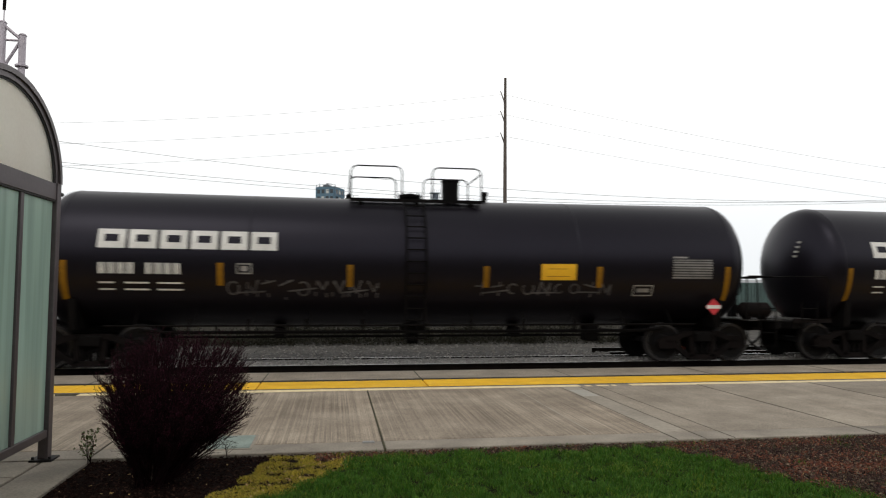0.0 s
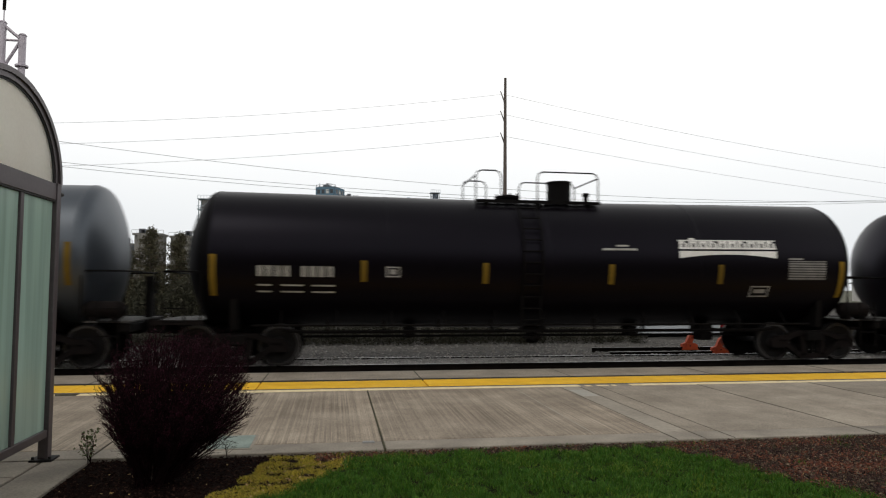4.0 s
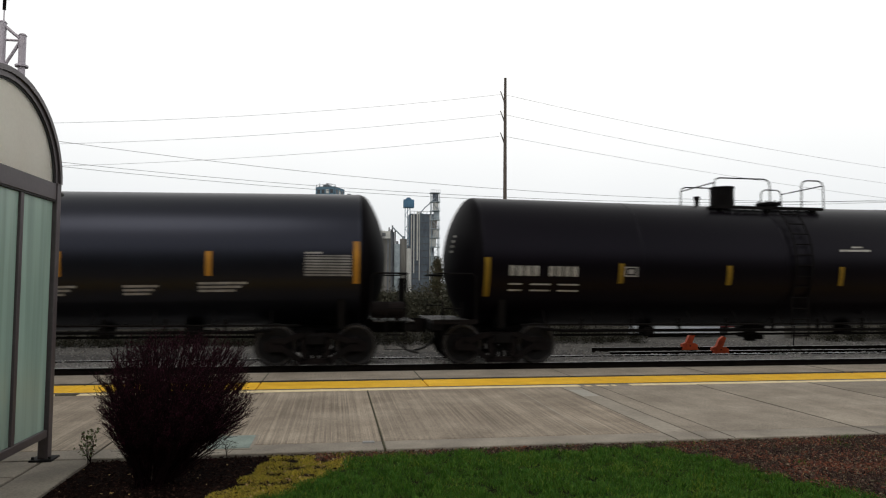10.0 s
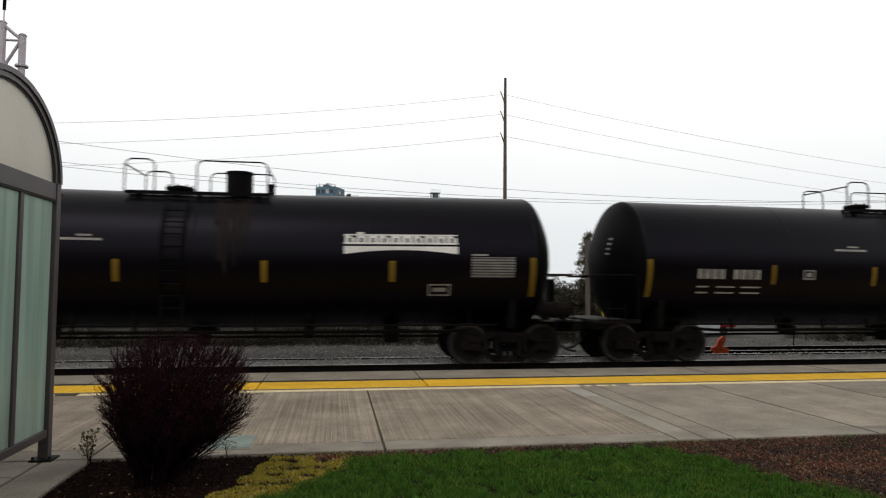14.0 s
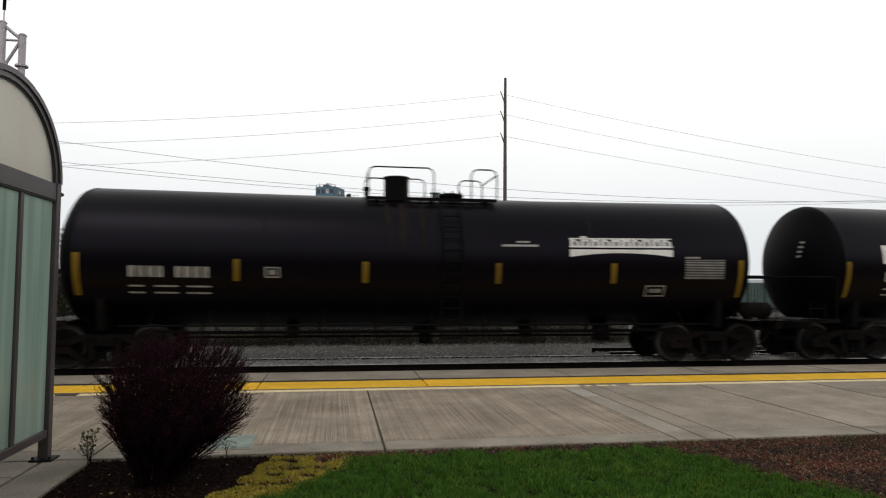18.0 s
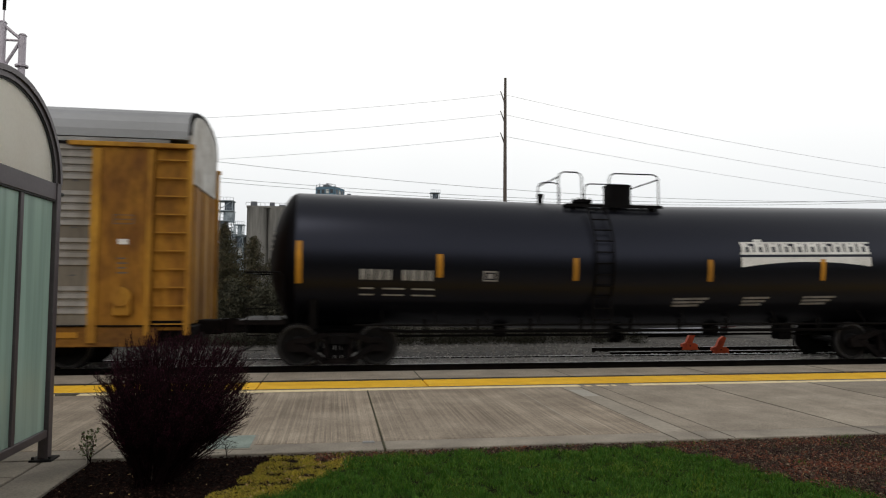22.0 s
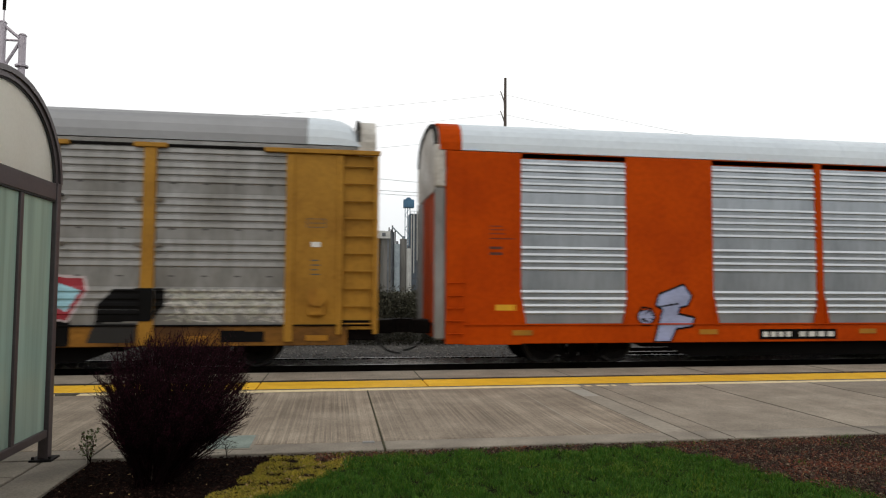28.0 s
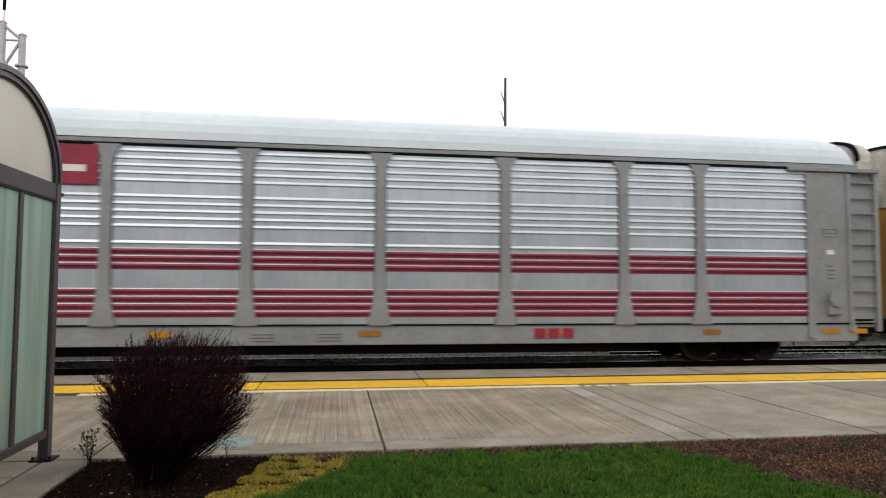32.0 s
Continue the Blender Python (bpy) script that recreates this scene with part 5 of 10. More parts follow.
def headhouse():
    t = thing("grain_elevator", "tall blue-topped grain elevator head house set cornerwise", "grain elevator", pose(-1.1, 250, 0, 0, 0, -25))
    bm = B()
    box(bm, -7.3, 0, 0, 8.5, 0, 33.2)
    low = part("lower_wall", bm, M["plant_dark"], t, "dark grey lower wall")
    bm = B()
    box(bm, -7.5, 0.15, -0.15, 8.7, 33.2, 39.1)
    up = part("upper_wall", bm, M["plant_blue"], t, "blue clad upper storeys")
    bm = B()
    box(bm, -7.45, -5.2, -0.12, -0.01, 28.6, 33.2)
    part("blue_panel", bm, M["plant_blue"], low)
    for z in (34.0, 36.6):
        for k in range(4):
            bm = B()
            box(bm, -6.8 + 1.75 * k, -5.7 + 1.75 * k, -0.24, -0.16, z, z + 1.5)
            part("window", bm, M["plant_white"] if (k, z) in ((2, 36.6), (1, 34.0)) else M["glassy"], up)
        for k in range(3):
            bm = B()
            box(bm, 0.16, 0.24, 1.2 + 2.4 * k, 2.6 + 2.4 * k, z, z + 1.5)
            part("window", bm, M["plant_white"] if k == 1 else M["glassy"], up)
    bm = B()
    box(bm, 0.01, 0.10, 2.0, 7.0, 27.0, 33.0)
    sg = part("painted_sign", bm, M["plant_white"], low, "white painted sign with dark shapes")
    bm = B()
    for z, a, b in ((30.6, 3.0, 6.2), (29.6, 2.6, 6.4), (27.8, 3.4, 5.6)):
        box(bm, 0.11, 0.14, a, b, z, z + 0.55)
    part("sign_bar", bm, M["plant_dark"], sg)
    for z in (8, 13, 18, 23, 28):
        bm = B()
        box(bm, -7.3, -0.05, -0.07, -0.005, z, z + 0.16)
        part("floor_band", bm, M["plant_grey"], low)
    bm = B()
    for x in (-6.9, -4.2, -3.6, -0.6):
        rod(bm, (x, 2, 39.1), (x, 2, 39.1 + (1.6 if x < -2 else 1.0)), 0.12, 5)
    box(bm, -5.0, -3.0, 1, 4, 39.1, 40.0)
    rod(bm, (-4.3, 2.0, 40.6), (-1.6, 2.0, 40.2), 0.12, 5)
    part("roof_gear", bm, M["plant_grey"], up)
    bm = B()
    for k in range(7):
        rod(bm, (-7.3 + 1.2 * k, 0.0, 39.1), (-7.3 + 1.2 * k, 0.0, 39.9), 0.05, 4)
    rod(bm, (-7.3, 0.0, 39.9), (0.0, 0.0, 39.9), 0.06, 4)
    part("guard_rail", bm, M["plant_grey"], up)


def conveyor_bridge():
    t = thing("conveyor_bridge", "slim enclosed conveyor bridge with grain spouts between silos and head house", "conveyor")
    bm = B()
    prism(bm, [(-18.0, 28.7), (-7.0, 28.4), (-7.0, 29.5), (-18.0, 29.9)], "y", 252, 254)
    part("gallery", bm, M["plant_grey"], t)
    for k in range(4):
        bm = B()
        rod(bm, (-7.4, 252.5, 28.2 - 1.4 * k), (-11.2 + 0.5 * k, 252.5, 24.6 - 1.0 * k), 0.28, 6)
        part("grain_spout", bm, M["plant_grey"], t)
    for x in (-10.9, -9.2):
        bm = B()
        rod(bm, (x, 252.5, 0), (x, 252.5, 28.6), 0.2, 6)
        part("leg", bm, M["plant_grey"], t)


headhouse()
conveyor_bridge()
silo_row(-94.5, 252, 4, 2.4, 18.3, "dark grey concrete silos far along the yard", mat="plant_dark", seed=9)
silo_row(-70.0, 250, 1, 5.2, 19.6, "broad grey concrete silo beyond the trees", seed=1)
silo_row(-58.2, 251, 1, 4.3, 19.0, "broad grey concrete silo beside another", seed=15)
silo_row(-75.6, 254, 1, 2.1, 16.4, "low grey concrete silo", mat="plant_grey", seed=10)
silo_row(-32.15, 250, 2, 3.74, 30.2, "pair of broad weathered concrete silos with dark runs", seed=2)
silo_row(-17.2, 256, 2, 1.42, 29.4, "narrow dark concrete silo bins", mat="plant_grey", seed=3)
silo_row(-13.0, 248, 8, 2.05, 20.6, "row of stained silo bins beneath a white band", top=False, seed=4)
silo_row(2.7, 254, 3, 0.85, 34.6, "slim pale steel bins beside the elevator", seed=7)
bd = thing("sign_band", "long white band with dark lettering bars over the silos", "sign")
bm = B()
box(bm, -16.0, 19.4, 245.2, 245.6, 19.8, 22.5)
part("board", bm, M["plant_white"], bd)
bm = B()
for k in range(14):
    if k % 5 != 2:
        box(bm, -11.6 + 2.15 * k, -10.3 + 2.15 * k, 245.1, 245.19, 20.5, 21.8)
tagged(part("lettering", bm, M["plant_grey"], bd), kind="stuff")
for x in (-15.4, 18.6):
    bm = B()
    box(bm, x - 0.25, x + 0.25, 245.7, 246.2, 0, 19.8)
    part("post", bm, M["plant_grey"], bd)
frame_tower(-48.9, 250, 4.6, 33.4, "plant_pale", "pale blue-grey open steel process tower", 11)
frame_tower(-42.6, 252, 5.0, 33.2, "plant_pale", "pale blue open steel process tower", 12)
frame_tower(-36.8, 253, 3.0, 24.6, "plant_pale", "low pale steel process tower", 14)
mill = thing("mill_building", "long grey mill building beneath the process towers", "building", pose(-50.5, 258, 0))
bm = B()
box(bm, 0, 17.6, 0, 7, 0, 20.4)
part("wall", bm, M["silo"], mill)
bm = B()
prism(bm, [(-0.4, 20.4), (18.0, 20.4), (18.0, 21.0), (8.8, 21.8), (-0.4, 21.0)], "y", -0.4, 7.4)
part("roof", bm, M["plant_grey"], mill)
for k in range(6):
    for z in (14.5, 17.5):
        bm = B()
        box(bm, 1.0 + 2.8 * k, 2.6 + 2.8 * k, -0.06, -0.005, z, z + 1.4)
        part("window", bm, M["glassy"], mill)


def processing_plant():
    t = thing("processing_plant", "slate-blue feed plant block with pale outside pipes", "industrial building", pose(31.0, 286, 0))
    bm = B()
    box(bm, 0, 10.4, 0, 8, 0, 33.6)
    wall = part("wall", bm, M["plant_slate"], t)
    for k in range(11):
        bm = B()
        box(bm, 0.2, 10.2, -0.06, -0.005, 2.6 + 3 * k, 2.85 + 3 * k)
        part("floor_band", bm, M["plant_dark"], wall)
    for x, z0, z1, r in ((0.5, 0, 33.0, 0.2), (1.6, 8, 33.6, 0.28), (3.1, 13.5, 34.6, 0.34), (4.0, 5, 34.4, 0.2), (8.6, 4, 33.0, 0.22)):
        bm = B()
        rod(bm, (x, -0.6, z0), (x, -0.6, z1), r, 8)
        part("pipe", bm, M["plant_white"], t, "pale outside pipe")
    bm = B()
    for k in range(8):
        rod(bm, (0.3 + 1.4 * k, 0.3, 33.6), (0.3 + 1.4 * k, 0.3, 34.7), 0.07, 4)
    rod(bm, (0.3, 0.3, 34.7), (10.1, 0.3, 34.7), 0.07, 4)
    part("guard_rail", bm, M["plant_grey"], t)
    for x, z0, x1, z1 in ((4.2, 33.6, 6.4, 36.4), (6.4, 36.4, 8.7, 38.4), (3.2, 34.4, 5.6, 33.7)):
        bm = B()
        rod(bm, (x, 1.0, z0), (x1, 1.0, z1), 0.24, 6)
        part("spout", bm, M["plant_pale"], t)
    e = thing("bucket_elevator", "blue bucket elevator head on slim lattice legs", "industrial tower", pose(28.2, 285, 0))
    bm = B()
    box(bm, 0, 4.4, 0, 3.6, 36.2, 39.6)
    prism(bm, [(0.6, 39.6), (3.4, 39.6), (2.6, 40.5), (1.4, 40.5)], "y", 0.5, 3.0)
    part("head", bm, M["plant_bright_blue"], e, "bright blue elevator head")
    for x in (0.6, 1.7, 2.7):
        bm = B()
        rod(bm, (x, 0.8, 0), (x, 0.8, 36.2), 0.17, 6)
        part("leg", bm, M["plant_blue"], e)
    for k in range(12):
        bm = B()
        a, b = (0.6, 2.7) if k % 2 else (2.7, 0.6)
        rod(bm, (a, 0.8, 3 * k), (b, 0.8, 3 * k + 3), 0.1, 5)
        part("brace", bm, M["plant_blue"], e)
    c = thing("tank_farm", "cluster of grey and pale steel process tanks", "tanks", pose(16.6, 285, 0))
    for x, y, r, h, m in ((1.3, 2, 1.3, 22.6, "plant_pale"), (4.2, 1, 1.4, 24.0, "silo"), (6.6, 2, 1.2, 25.6, "plant_grey"), (8.9, 0.5, 1.3, 20.4, "plant_pale"), (11.6, 1, 1.5, 22.6, "silo"), (13.8, 0, 1.0, 18.5, "plant_white")):
        bm = B()
        cylinder(bm, x, y, r, 0, h, 16)
        tk = part("tank", bm, M[m], c)
        bm = B()
        rod(bm, (x, y, h), (x, y, h + 1.2), 0.5, 8)
        part("vent", bm, M["plant_grey"], tk)
    bm = B()
    box(bm, 0, 3.6, 0.2, 3.5, 22.7, 26.0)
    part("penthouse", bm, M["plant_white"], c, "cream box on the tank roof")
    for x, z0, z1 in ((5.4, 24, 27.4), (6.8, 25.6, 28.3), (8.0, 20, 26.2)):
        bm = B()
        rod(bm, (x, 0.4, z0), (x, 0.4, z1), 0.3, 6)
        part("stack", bm, M["plant_dark"], c)
    bm = B()
    rod(bm, (6.8, 0.2, 27.6), (12.0, 0.2, 22.6), 0.3, 6)
    part("chute", bm, M["plant_pale"], c)


processing_plant()
frame_tower(39.9, 283, 3.2, 42.6, "plant_pale", "tall pale lattice tower", 13)


def green_frame(x, y):
    t = thing("hoist_frame", "bright green steel hoist frame among the trees", "hoist", pose(x, y, -0.1))
    for dx, h in ((0.0, 3.7), (0.42, 3.75)):
        bm = B()
        box(bm, dx - 0.05, dx + 0.05, -0.05, 0.05, 0, h)
        part("post", bm, M["vivid_green"], t)
    for z in (1.7, 2.35, 2.9, 3.6):
        bm = B()
        box(bm, 0.05, 0.37, -0.04, 0.04, z, z + 0.09)
        part("crossbar", bm, M["vivid_green"], t)
    bm = B()
    box(bm, -0.06, 0.40, -0.08, -0.055, 2.40, 3.5)
    part("guard_panel", bm, M["vivid_green"], t)
    bm = B()
    rod(bm, (-0.2, 0, 1.5), (0.1, 0, 2.4), 0.05, 6)
    part("stay", bm, M["vivid_green"], t)


green_frame(-3.25, 39.0)


# ---- low buildings, container and parked vehicles beyond the siding ----
def shed(x0, x1, y, h, wall, roof, label, name="warehouse", n=6):
    s = thing(name, label, "building", pose(x0, y, 0))
    w = x1 - x0
    bm = B()
    box(bm, 0, w, 0, 8, -0.1, h)
    part("wall", bm, M[wall], s)
    bm = B()
    prism(bm, [(-0.3, h), (8.3, h), (8.3, h + 0.15), (4, h + 0.9), (-0.3, h + 0.15)], "x", -0.3, w + 0.3)
    part("roof", bm, M[roof], s)
    for k in range(n):
        bm = B()
        a = w * (k + 0.25) / n
        box(bm, a, a + w / n * 0.45, -0.05, -0.004, h * 0.45, h * 0.8)
        part("window", bm, M["glassy"], s)


shed(37.0, 64, 83, 2.3, "plant_white", "rack_roof_grey", "long low white warehouse beyond the yard")
shed(57, 90, 133, 2.6, "beige", "plant_grey", "pale two-storey building in the distance", "office_building", 9)
shed(83, 106, 90, 2.8, "beige", "rack_roof_grey", "pale shed across the yard")
shed(73, 75.5, 133, 9.6, "beige", "plant_grey", "tall narrow pale building in the distance", "stair_tower", 1)
ct = thing("container", "dark green steel container standing in the yard", "container", pose(33.6, 53, 0))
bm = B()
box(bm, 0, 6.0, 0, 2.4, 0.0, 2.4, 0.03)
part("box_body", bm, M["green_box"], ct)
for k in range(20):
    bm = B()
    box(bm, 0.12 + 0.3 * k, 0.24 + 0.3 * k, -0.04, -0.001, 0.15, 2.25)
    part("corrugation", bm, M["green_box"], ct)


def parked(x, y, mat, label, tall=1.45, low=0.28, rz=0):
    c = thing("parked_car", label, "car", pose(x, y, -0.31, 0, 0, rz))
    bm = B()
    prism(bm, [(0, low), (4.4, low), (4.45, 0.62), (4.3, 0.78), (3.3, 0.92), (2.7, tall), (1.0, tall), (0.3, 0.98), (0.02, 0.9)], "y", 0, 1.7)
    bmesh.ops.bevel(bm, geom=bm.edges[:], offset=0.05, segments=2, affect="EDGES")
    body = part("body", bm, M[mat], c)
    bm = B()
    prism(bm, [(0.55, 0.98), (3.1, 0.98), (2.65, tall - 0.08), (1.05, tall - 0.08)], "y", -0.012, 0.004)
    part("side_window", bm, M["glassy"], body)
    for wx in (0.85, 3.55):
        for wy in (0.0, 1.55):
            bm = B()
            rod(bm, (wx, wy + 0.03, 0.32), (wx, wy + 0.15, 0.32), 0.31, 18)
            w = part("tyre", bm, M["rubber"], c)
            bm = B()
            rod(bm, (wx, wy + 0.012, 0.32), (wx, wy + 0.029, 0.32), 0.2, 14)
            part("rim", bm, M["galvanised_bright"], w)


parked(12.4, 27.6, "car_white", "white parked car with low skirts beyond the siding", 1.45, 0.13)
tr = thing("low_trailer", "low red flat trailer beyond the siding", "trailer", pose(16.4, 27.8, -0.30))
bm = B()
box(bm, 0, 1.3, 0, 1.3, 0.42, 0.62, 0.02)
part("bed", bm, M["car_red"], tr)
bm = B()
box(bm, 0, 1.3, -0.03, -0.002, 0.55, 0.74, 0.01)
part("side_board", bm, M["car_red"], tr)
for wx in (0.65,):
    for wy in (0.05, 1.1):
        bm = B()
        rod(bm, (wx, wy, 0.26), (wx, wy + 0.14, 0.26), 0.26, 16)
        part("tyre", bm, M["rubber"], tr)
bn = thing("waste_bin", "faded blue steel waste bin in the yard", "waste bin", pose(17.3, 33.5, -0.17))
bm = B()
prism(bm, [(0, 0.15), (1.9, 0.15), (2.0, 1.1), (1.7, 1.35), (0.2, 1.35), (-0.1, 1.1)], "y", 0, 1.2)
part("bin_body", bm, M["blue_bin"], bn)
bm = B()
box(bm, 0.15, 1.75, -0.05, 1.25, 1.352, 1.42, 0.02)
part("lid", bm, M["rubber"], bn)
for wx in (0.2, 1.7):
    bm = B()
    rod(bm, (wx, 0.1, 0.07), (wx, 0.2, 0.07), 0.08, 10)
    part("castor", bm, M["rubber"], bn)


# ---- rolling stock: shared running gear ----
def wheelset_mesh():
    bm = B()
    for s in (-1, 1):
        y = s * 0.755
        prof = [(y - s * 0.06, 0.10), (y - s * 0.06, 0.49), (y - s * 0.03, 0.49), (y - s * 0.025, 0.462), (y + s * 0.07, 0.455), (y + s * 0.07, 0.40), (y + s * 0.045, 0.385), (y + s * 0.02, 0.20), (y + s * 0.07, 0.15), (y + s * 0.07, 0.09)]
        lathe_x(bm, prof, 28)
    lathe_x(bm, [(-1.05, 0.0), (-1.05, 0.075), (1.05, 0.075), (1.05, 0.0)], 12)
    bmesh.ops.rotate(bm, verts=bm.verts[:], cent=(0, 0, 0), matrix=Matrix.Rotation(math.pi / 2, 3, "Z"))
    me = finish(bm, "wheelset", [M["wheel"], M["rim_steel"]])
    for f in me.polygons:
        f.material_index = 1 if math.hypot(f.center.x, f.center.z) > 0.39 and abs(f.center.y) > 0.76 else 0
    return me


def sideframe_mesh(s):
    bm = B()
    y0, y1 = (0.93, 1.07) if s > 0 else (-1.07, -0.93)
    top = [(-1.12, 0.50), (-0.98, 0.62), (-0.70, 0.63), (-0.42, 0.74), (0.42, 0.74), (0.70, 0.63), (0.98, 0.62), (1.12, 0.50)]
    # outer bow, with two triangular openings left by building it from bars
    for a, b in zip(top, top[1:]):
        prism(bm, [(a[0], a[1] - 0.13), (b[0], b[1] - 0.13), b, a], "y", y0, y1)
    for k in (-1, 1):
        prism(bm, [(k * 0.95, 0.52), (k * 0.76, 0.52), (k * 0.26, 0.16), (k * 0.36, 0.07)], "y", y0, y1)
        prism(bm, [(k * 0.20, 0.14), (k * 0.30, 0.14), (k * 0.34, 0.64), (k * 0.22, 0.64)], "y", y0, y1)
        prism(bm, [(k * 1.1, 0.33), (k * 1.1, 0.55), (k * 0.72, 0.55), (k * 0.72, 0.33)], "y", y0 + 0.01, y1 - 0.01)
    prism(bm, [(-0.37, 0.06), (0.37, 0.06), (0.30, 0.18), (-0.30, 0.18)], "y", y0, y1)
    bmesh.ops.remove_doubles(bm, verts=bm.verts[:], dist=0.0005)
    return finish(bm, "side_frame", M["steel_rust"])


def springs_mesh(s):
    bm = B()
    for k in range(-1, 2):
        for j in range(9):
            z = 0.19 + j * 0.035
            rod(bm, (k * 0.15, s * 1.0 - 0.005, z), (k * 0.15, s * 1.0 + 0.005, z + 0.02), 0.062, 10)
        rod(bm, (k * 0.15, s * 1.0, 0.18), (k * 0.15, s * 1.0, 0.50), 0.04, 8)
    return finish(bm, "spring_nest", M["steel_dark"])


def cap_mesh():
    bm = B()
    lathe_x(bm, [(0, 0.0), (0, 0.115), (0.10, 0.115), (0.13, 0.09), (0.13, 0.05), (0.16, 0.05), (0.16, 0.0)], 14)
    bmesh.ops.rotate(bm, verts=bm.verts[:], cent=(0, 0, 0), matrix=Matrix.Rotation(-math.pi / 2, 3, "Z"))
    return finish(bm, "bearing_cap", M["bearing"])


SPINNERS = []


def truck(parent, x, thing_index):
    bm = cached("bolster", lambda: finish((lambda b: (box(b, -0.22, 0.22, -1.15, 1.15, 0.48, 0.72, 0.03), box(b, -0.3, 0.3, -0.35, 0.35, 0.72, 0.82, 0.02), b)[2])(B()), "truck", M["steel_dark"]))
    t = part("truck", bm, None, parent, at=pose(x, 0, 0))
    for s in (-1, 1):
        part("side_frame", cached(("sf", s), lambda: sideframe_mesh(s)), None, t)
        part("spring_nest", cached(("sp", s), lambda: springs_mesh(s)), None, t)
    for dx in (-0.89, 0.89):
        w = part("wheelset", cached("ws", wheelset_mesh), None, t, at=pose(dx, 0, 0.457))
        SPINNERS.append((w, dx, thing_index))
        for s in (-1, 1):
            part("bearing_cap", cached("cap", cap_mesh), None, t, at=pose(dx, s * 1.05, 0.457, 0, 0, 0 if s > 0 else 180))
    bm = cached("beam", lambda: finish((lambda b: (box(b, -0.46, -0.36, -0.8, 0.8, 0.3, 0.42, 0.02), box(b, 0.36, 0.46, -0.8, 0.8, 0.3, 0.42, 0.02), b)[2])(B()), "brake_beam", M["steel_dark"]))
    part("brake_beam", bm, None, t)


def coupler_mesh():
    bm = B()
    box(bm, -0.75, 0.0, -0.09, 0.09, 0.78, 0.98, 0.02)
    prism(bm, [(-0.05, -0.17), (0.14, -0.20), (0.30, -0.12), (0.26, 0.0), (0.34, 0.06), (0.22, 0.17), (0.05, 0.19), (-0.05, 0.12)], "z", 0.70, 1.02)
    return finish(bm, "coupler", M["steel_rust"])


def hose_mesh():
    bm = B()
    pts = [(-0.42, -0.33, 0.74), (-0.38, -0.36, 0.56), (-0.27, -0.38, 0.40), (-0.12, -0.38, 0.29), (0.05, -0.36, 0.235), (0.17, -0.34, 0.22)]
    path_tube(bm, pts, 0.028, 7)
    return finish(bm, "air_hose", M["rubber"])


def ends(parent, half, striker):
    """Couplers and hoses at both ends of a car."""
    for s in (-1, 1):
        m = pose(s * (half - 0.16), 0, 0, 0, 0, 0 if s > 0 else 180)
        c = part("coupler", cached("coupler", coupler_mesh), None, parent, at=m)
        part("air_hose", cached("hose", hose_mesh), None, c)


# ---- tank cars ----
TANK_R, TANK_Z, TANK_HALF, HEAD = 1.53, 2.38, 7.32, 0.82


SAG = 0.06


def sag(x):
    """The two halves of a tank slope down to its middle."""
    return -SAG * max(0.0, 1 - abs(x) / 7.5)


def dished(r, reach):
    """How far a flanged and dished head stands out at radius r."""
    k = 0.30 if reach < 0.75 else 0.46
    c = ((TANK_R - k) ** 2 - (reach - k) ** 2) / (2 * (reach - k))
    big = reach + c
    edge = (TANK_R - k) * big / (big - k)
    if r <= edge:
        return math.sqrt(big * big - r * r) - c
    return math.sqrt(max(0.0, k * k - (r - TANK_R + k) ** 2))


def shell_mesh(mat, TANK_HALF, HEAD):
    bm = B()
    rs = [TANK_R * q for q in (0, 0.12, 0.25, 0.38, 0.5, 0.62, 0.72, 0.80, 0.86, 0.91, 0.95, 0.975, 0.99, 0.998)]
    prof = [(-TANK_HALF - dished(r, HEAD), r) for r in rs]
    n = 10
    body = [(-TANK_HALF + 2 * TANK_HALF * i / n, TANK_R) for i in range(n + 1)]
    prof = prof + body + [(-x, r) for x, r in prof[::-1]]
    lathe_x(bm, prof, 56, 0, TANK_Z)
    for v in bm.verts:
        v.co.z += sag(v.co.x)
    if mat not in (M["tank_black"], M["tank_blue"]):
        return finish(bm, "shell", mat, True)
    me = finish(bm, "shell", [mat, M["tank_head"]], True)
    for f in me.polygons:
        f.material_index = 1 if abs(f.center.x) > TANK_HALF + 0.02 else 0
    return me


def seam_mesh(x):
    bm = B()
    lathe_x(bm, [(x - 0.03, TANK_R - 0.005), (x - 0.015, TANK_R + 0.006), (x + 0.015, TANK_R + 0.006), (x + 0.03, TANK_R - 0.005)], 56, 0, TANK_Z + sag(x))
    return bm


def skin_y(z, off):
    return -math.sqrt(max(0.0, (TANK_R + off) ** 2 - (z - TANK_Z) ** 2))


def skin(bm, x0, x1, z0, z1, off=0.006, slant=0.0):
    """A decal that hugs the near side of a tank."""
    n = max(1, int((z1 - z0) / 0.08))
    rows = []
    for i in range(n + 1):
        z = z0 + (z1 - z0) * i / n
        y = skin_y(z, off)
        dx = slant * (z - z0)
        rows.append((bm.verts.new((x0 + dx, y, z + sag(x0))), bm.verts.new((x1 + dx, y, z + sag(x1)))))
    for a, b in zip(rows, rows[1:]):
        bm.faces.new((a[0], a[1], b[1], b[0]))


def decal(name, rects, mat, parent, label="", off=0.006):
    bm = B()
    for r in rects:
        skin(bm, *r, off=off)
    ob = part(name, bm, mat, parent, label)
    return tagged(ob, label, kind="stuff") if len(rects) > 3 else ob


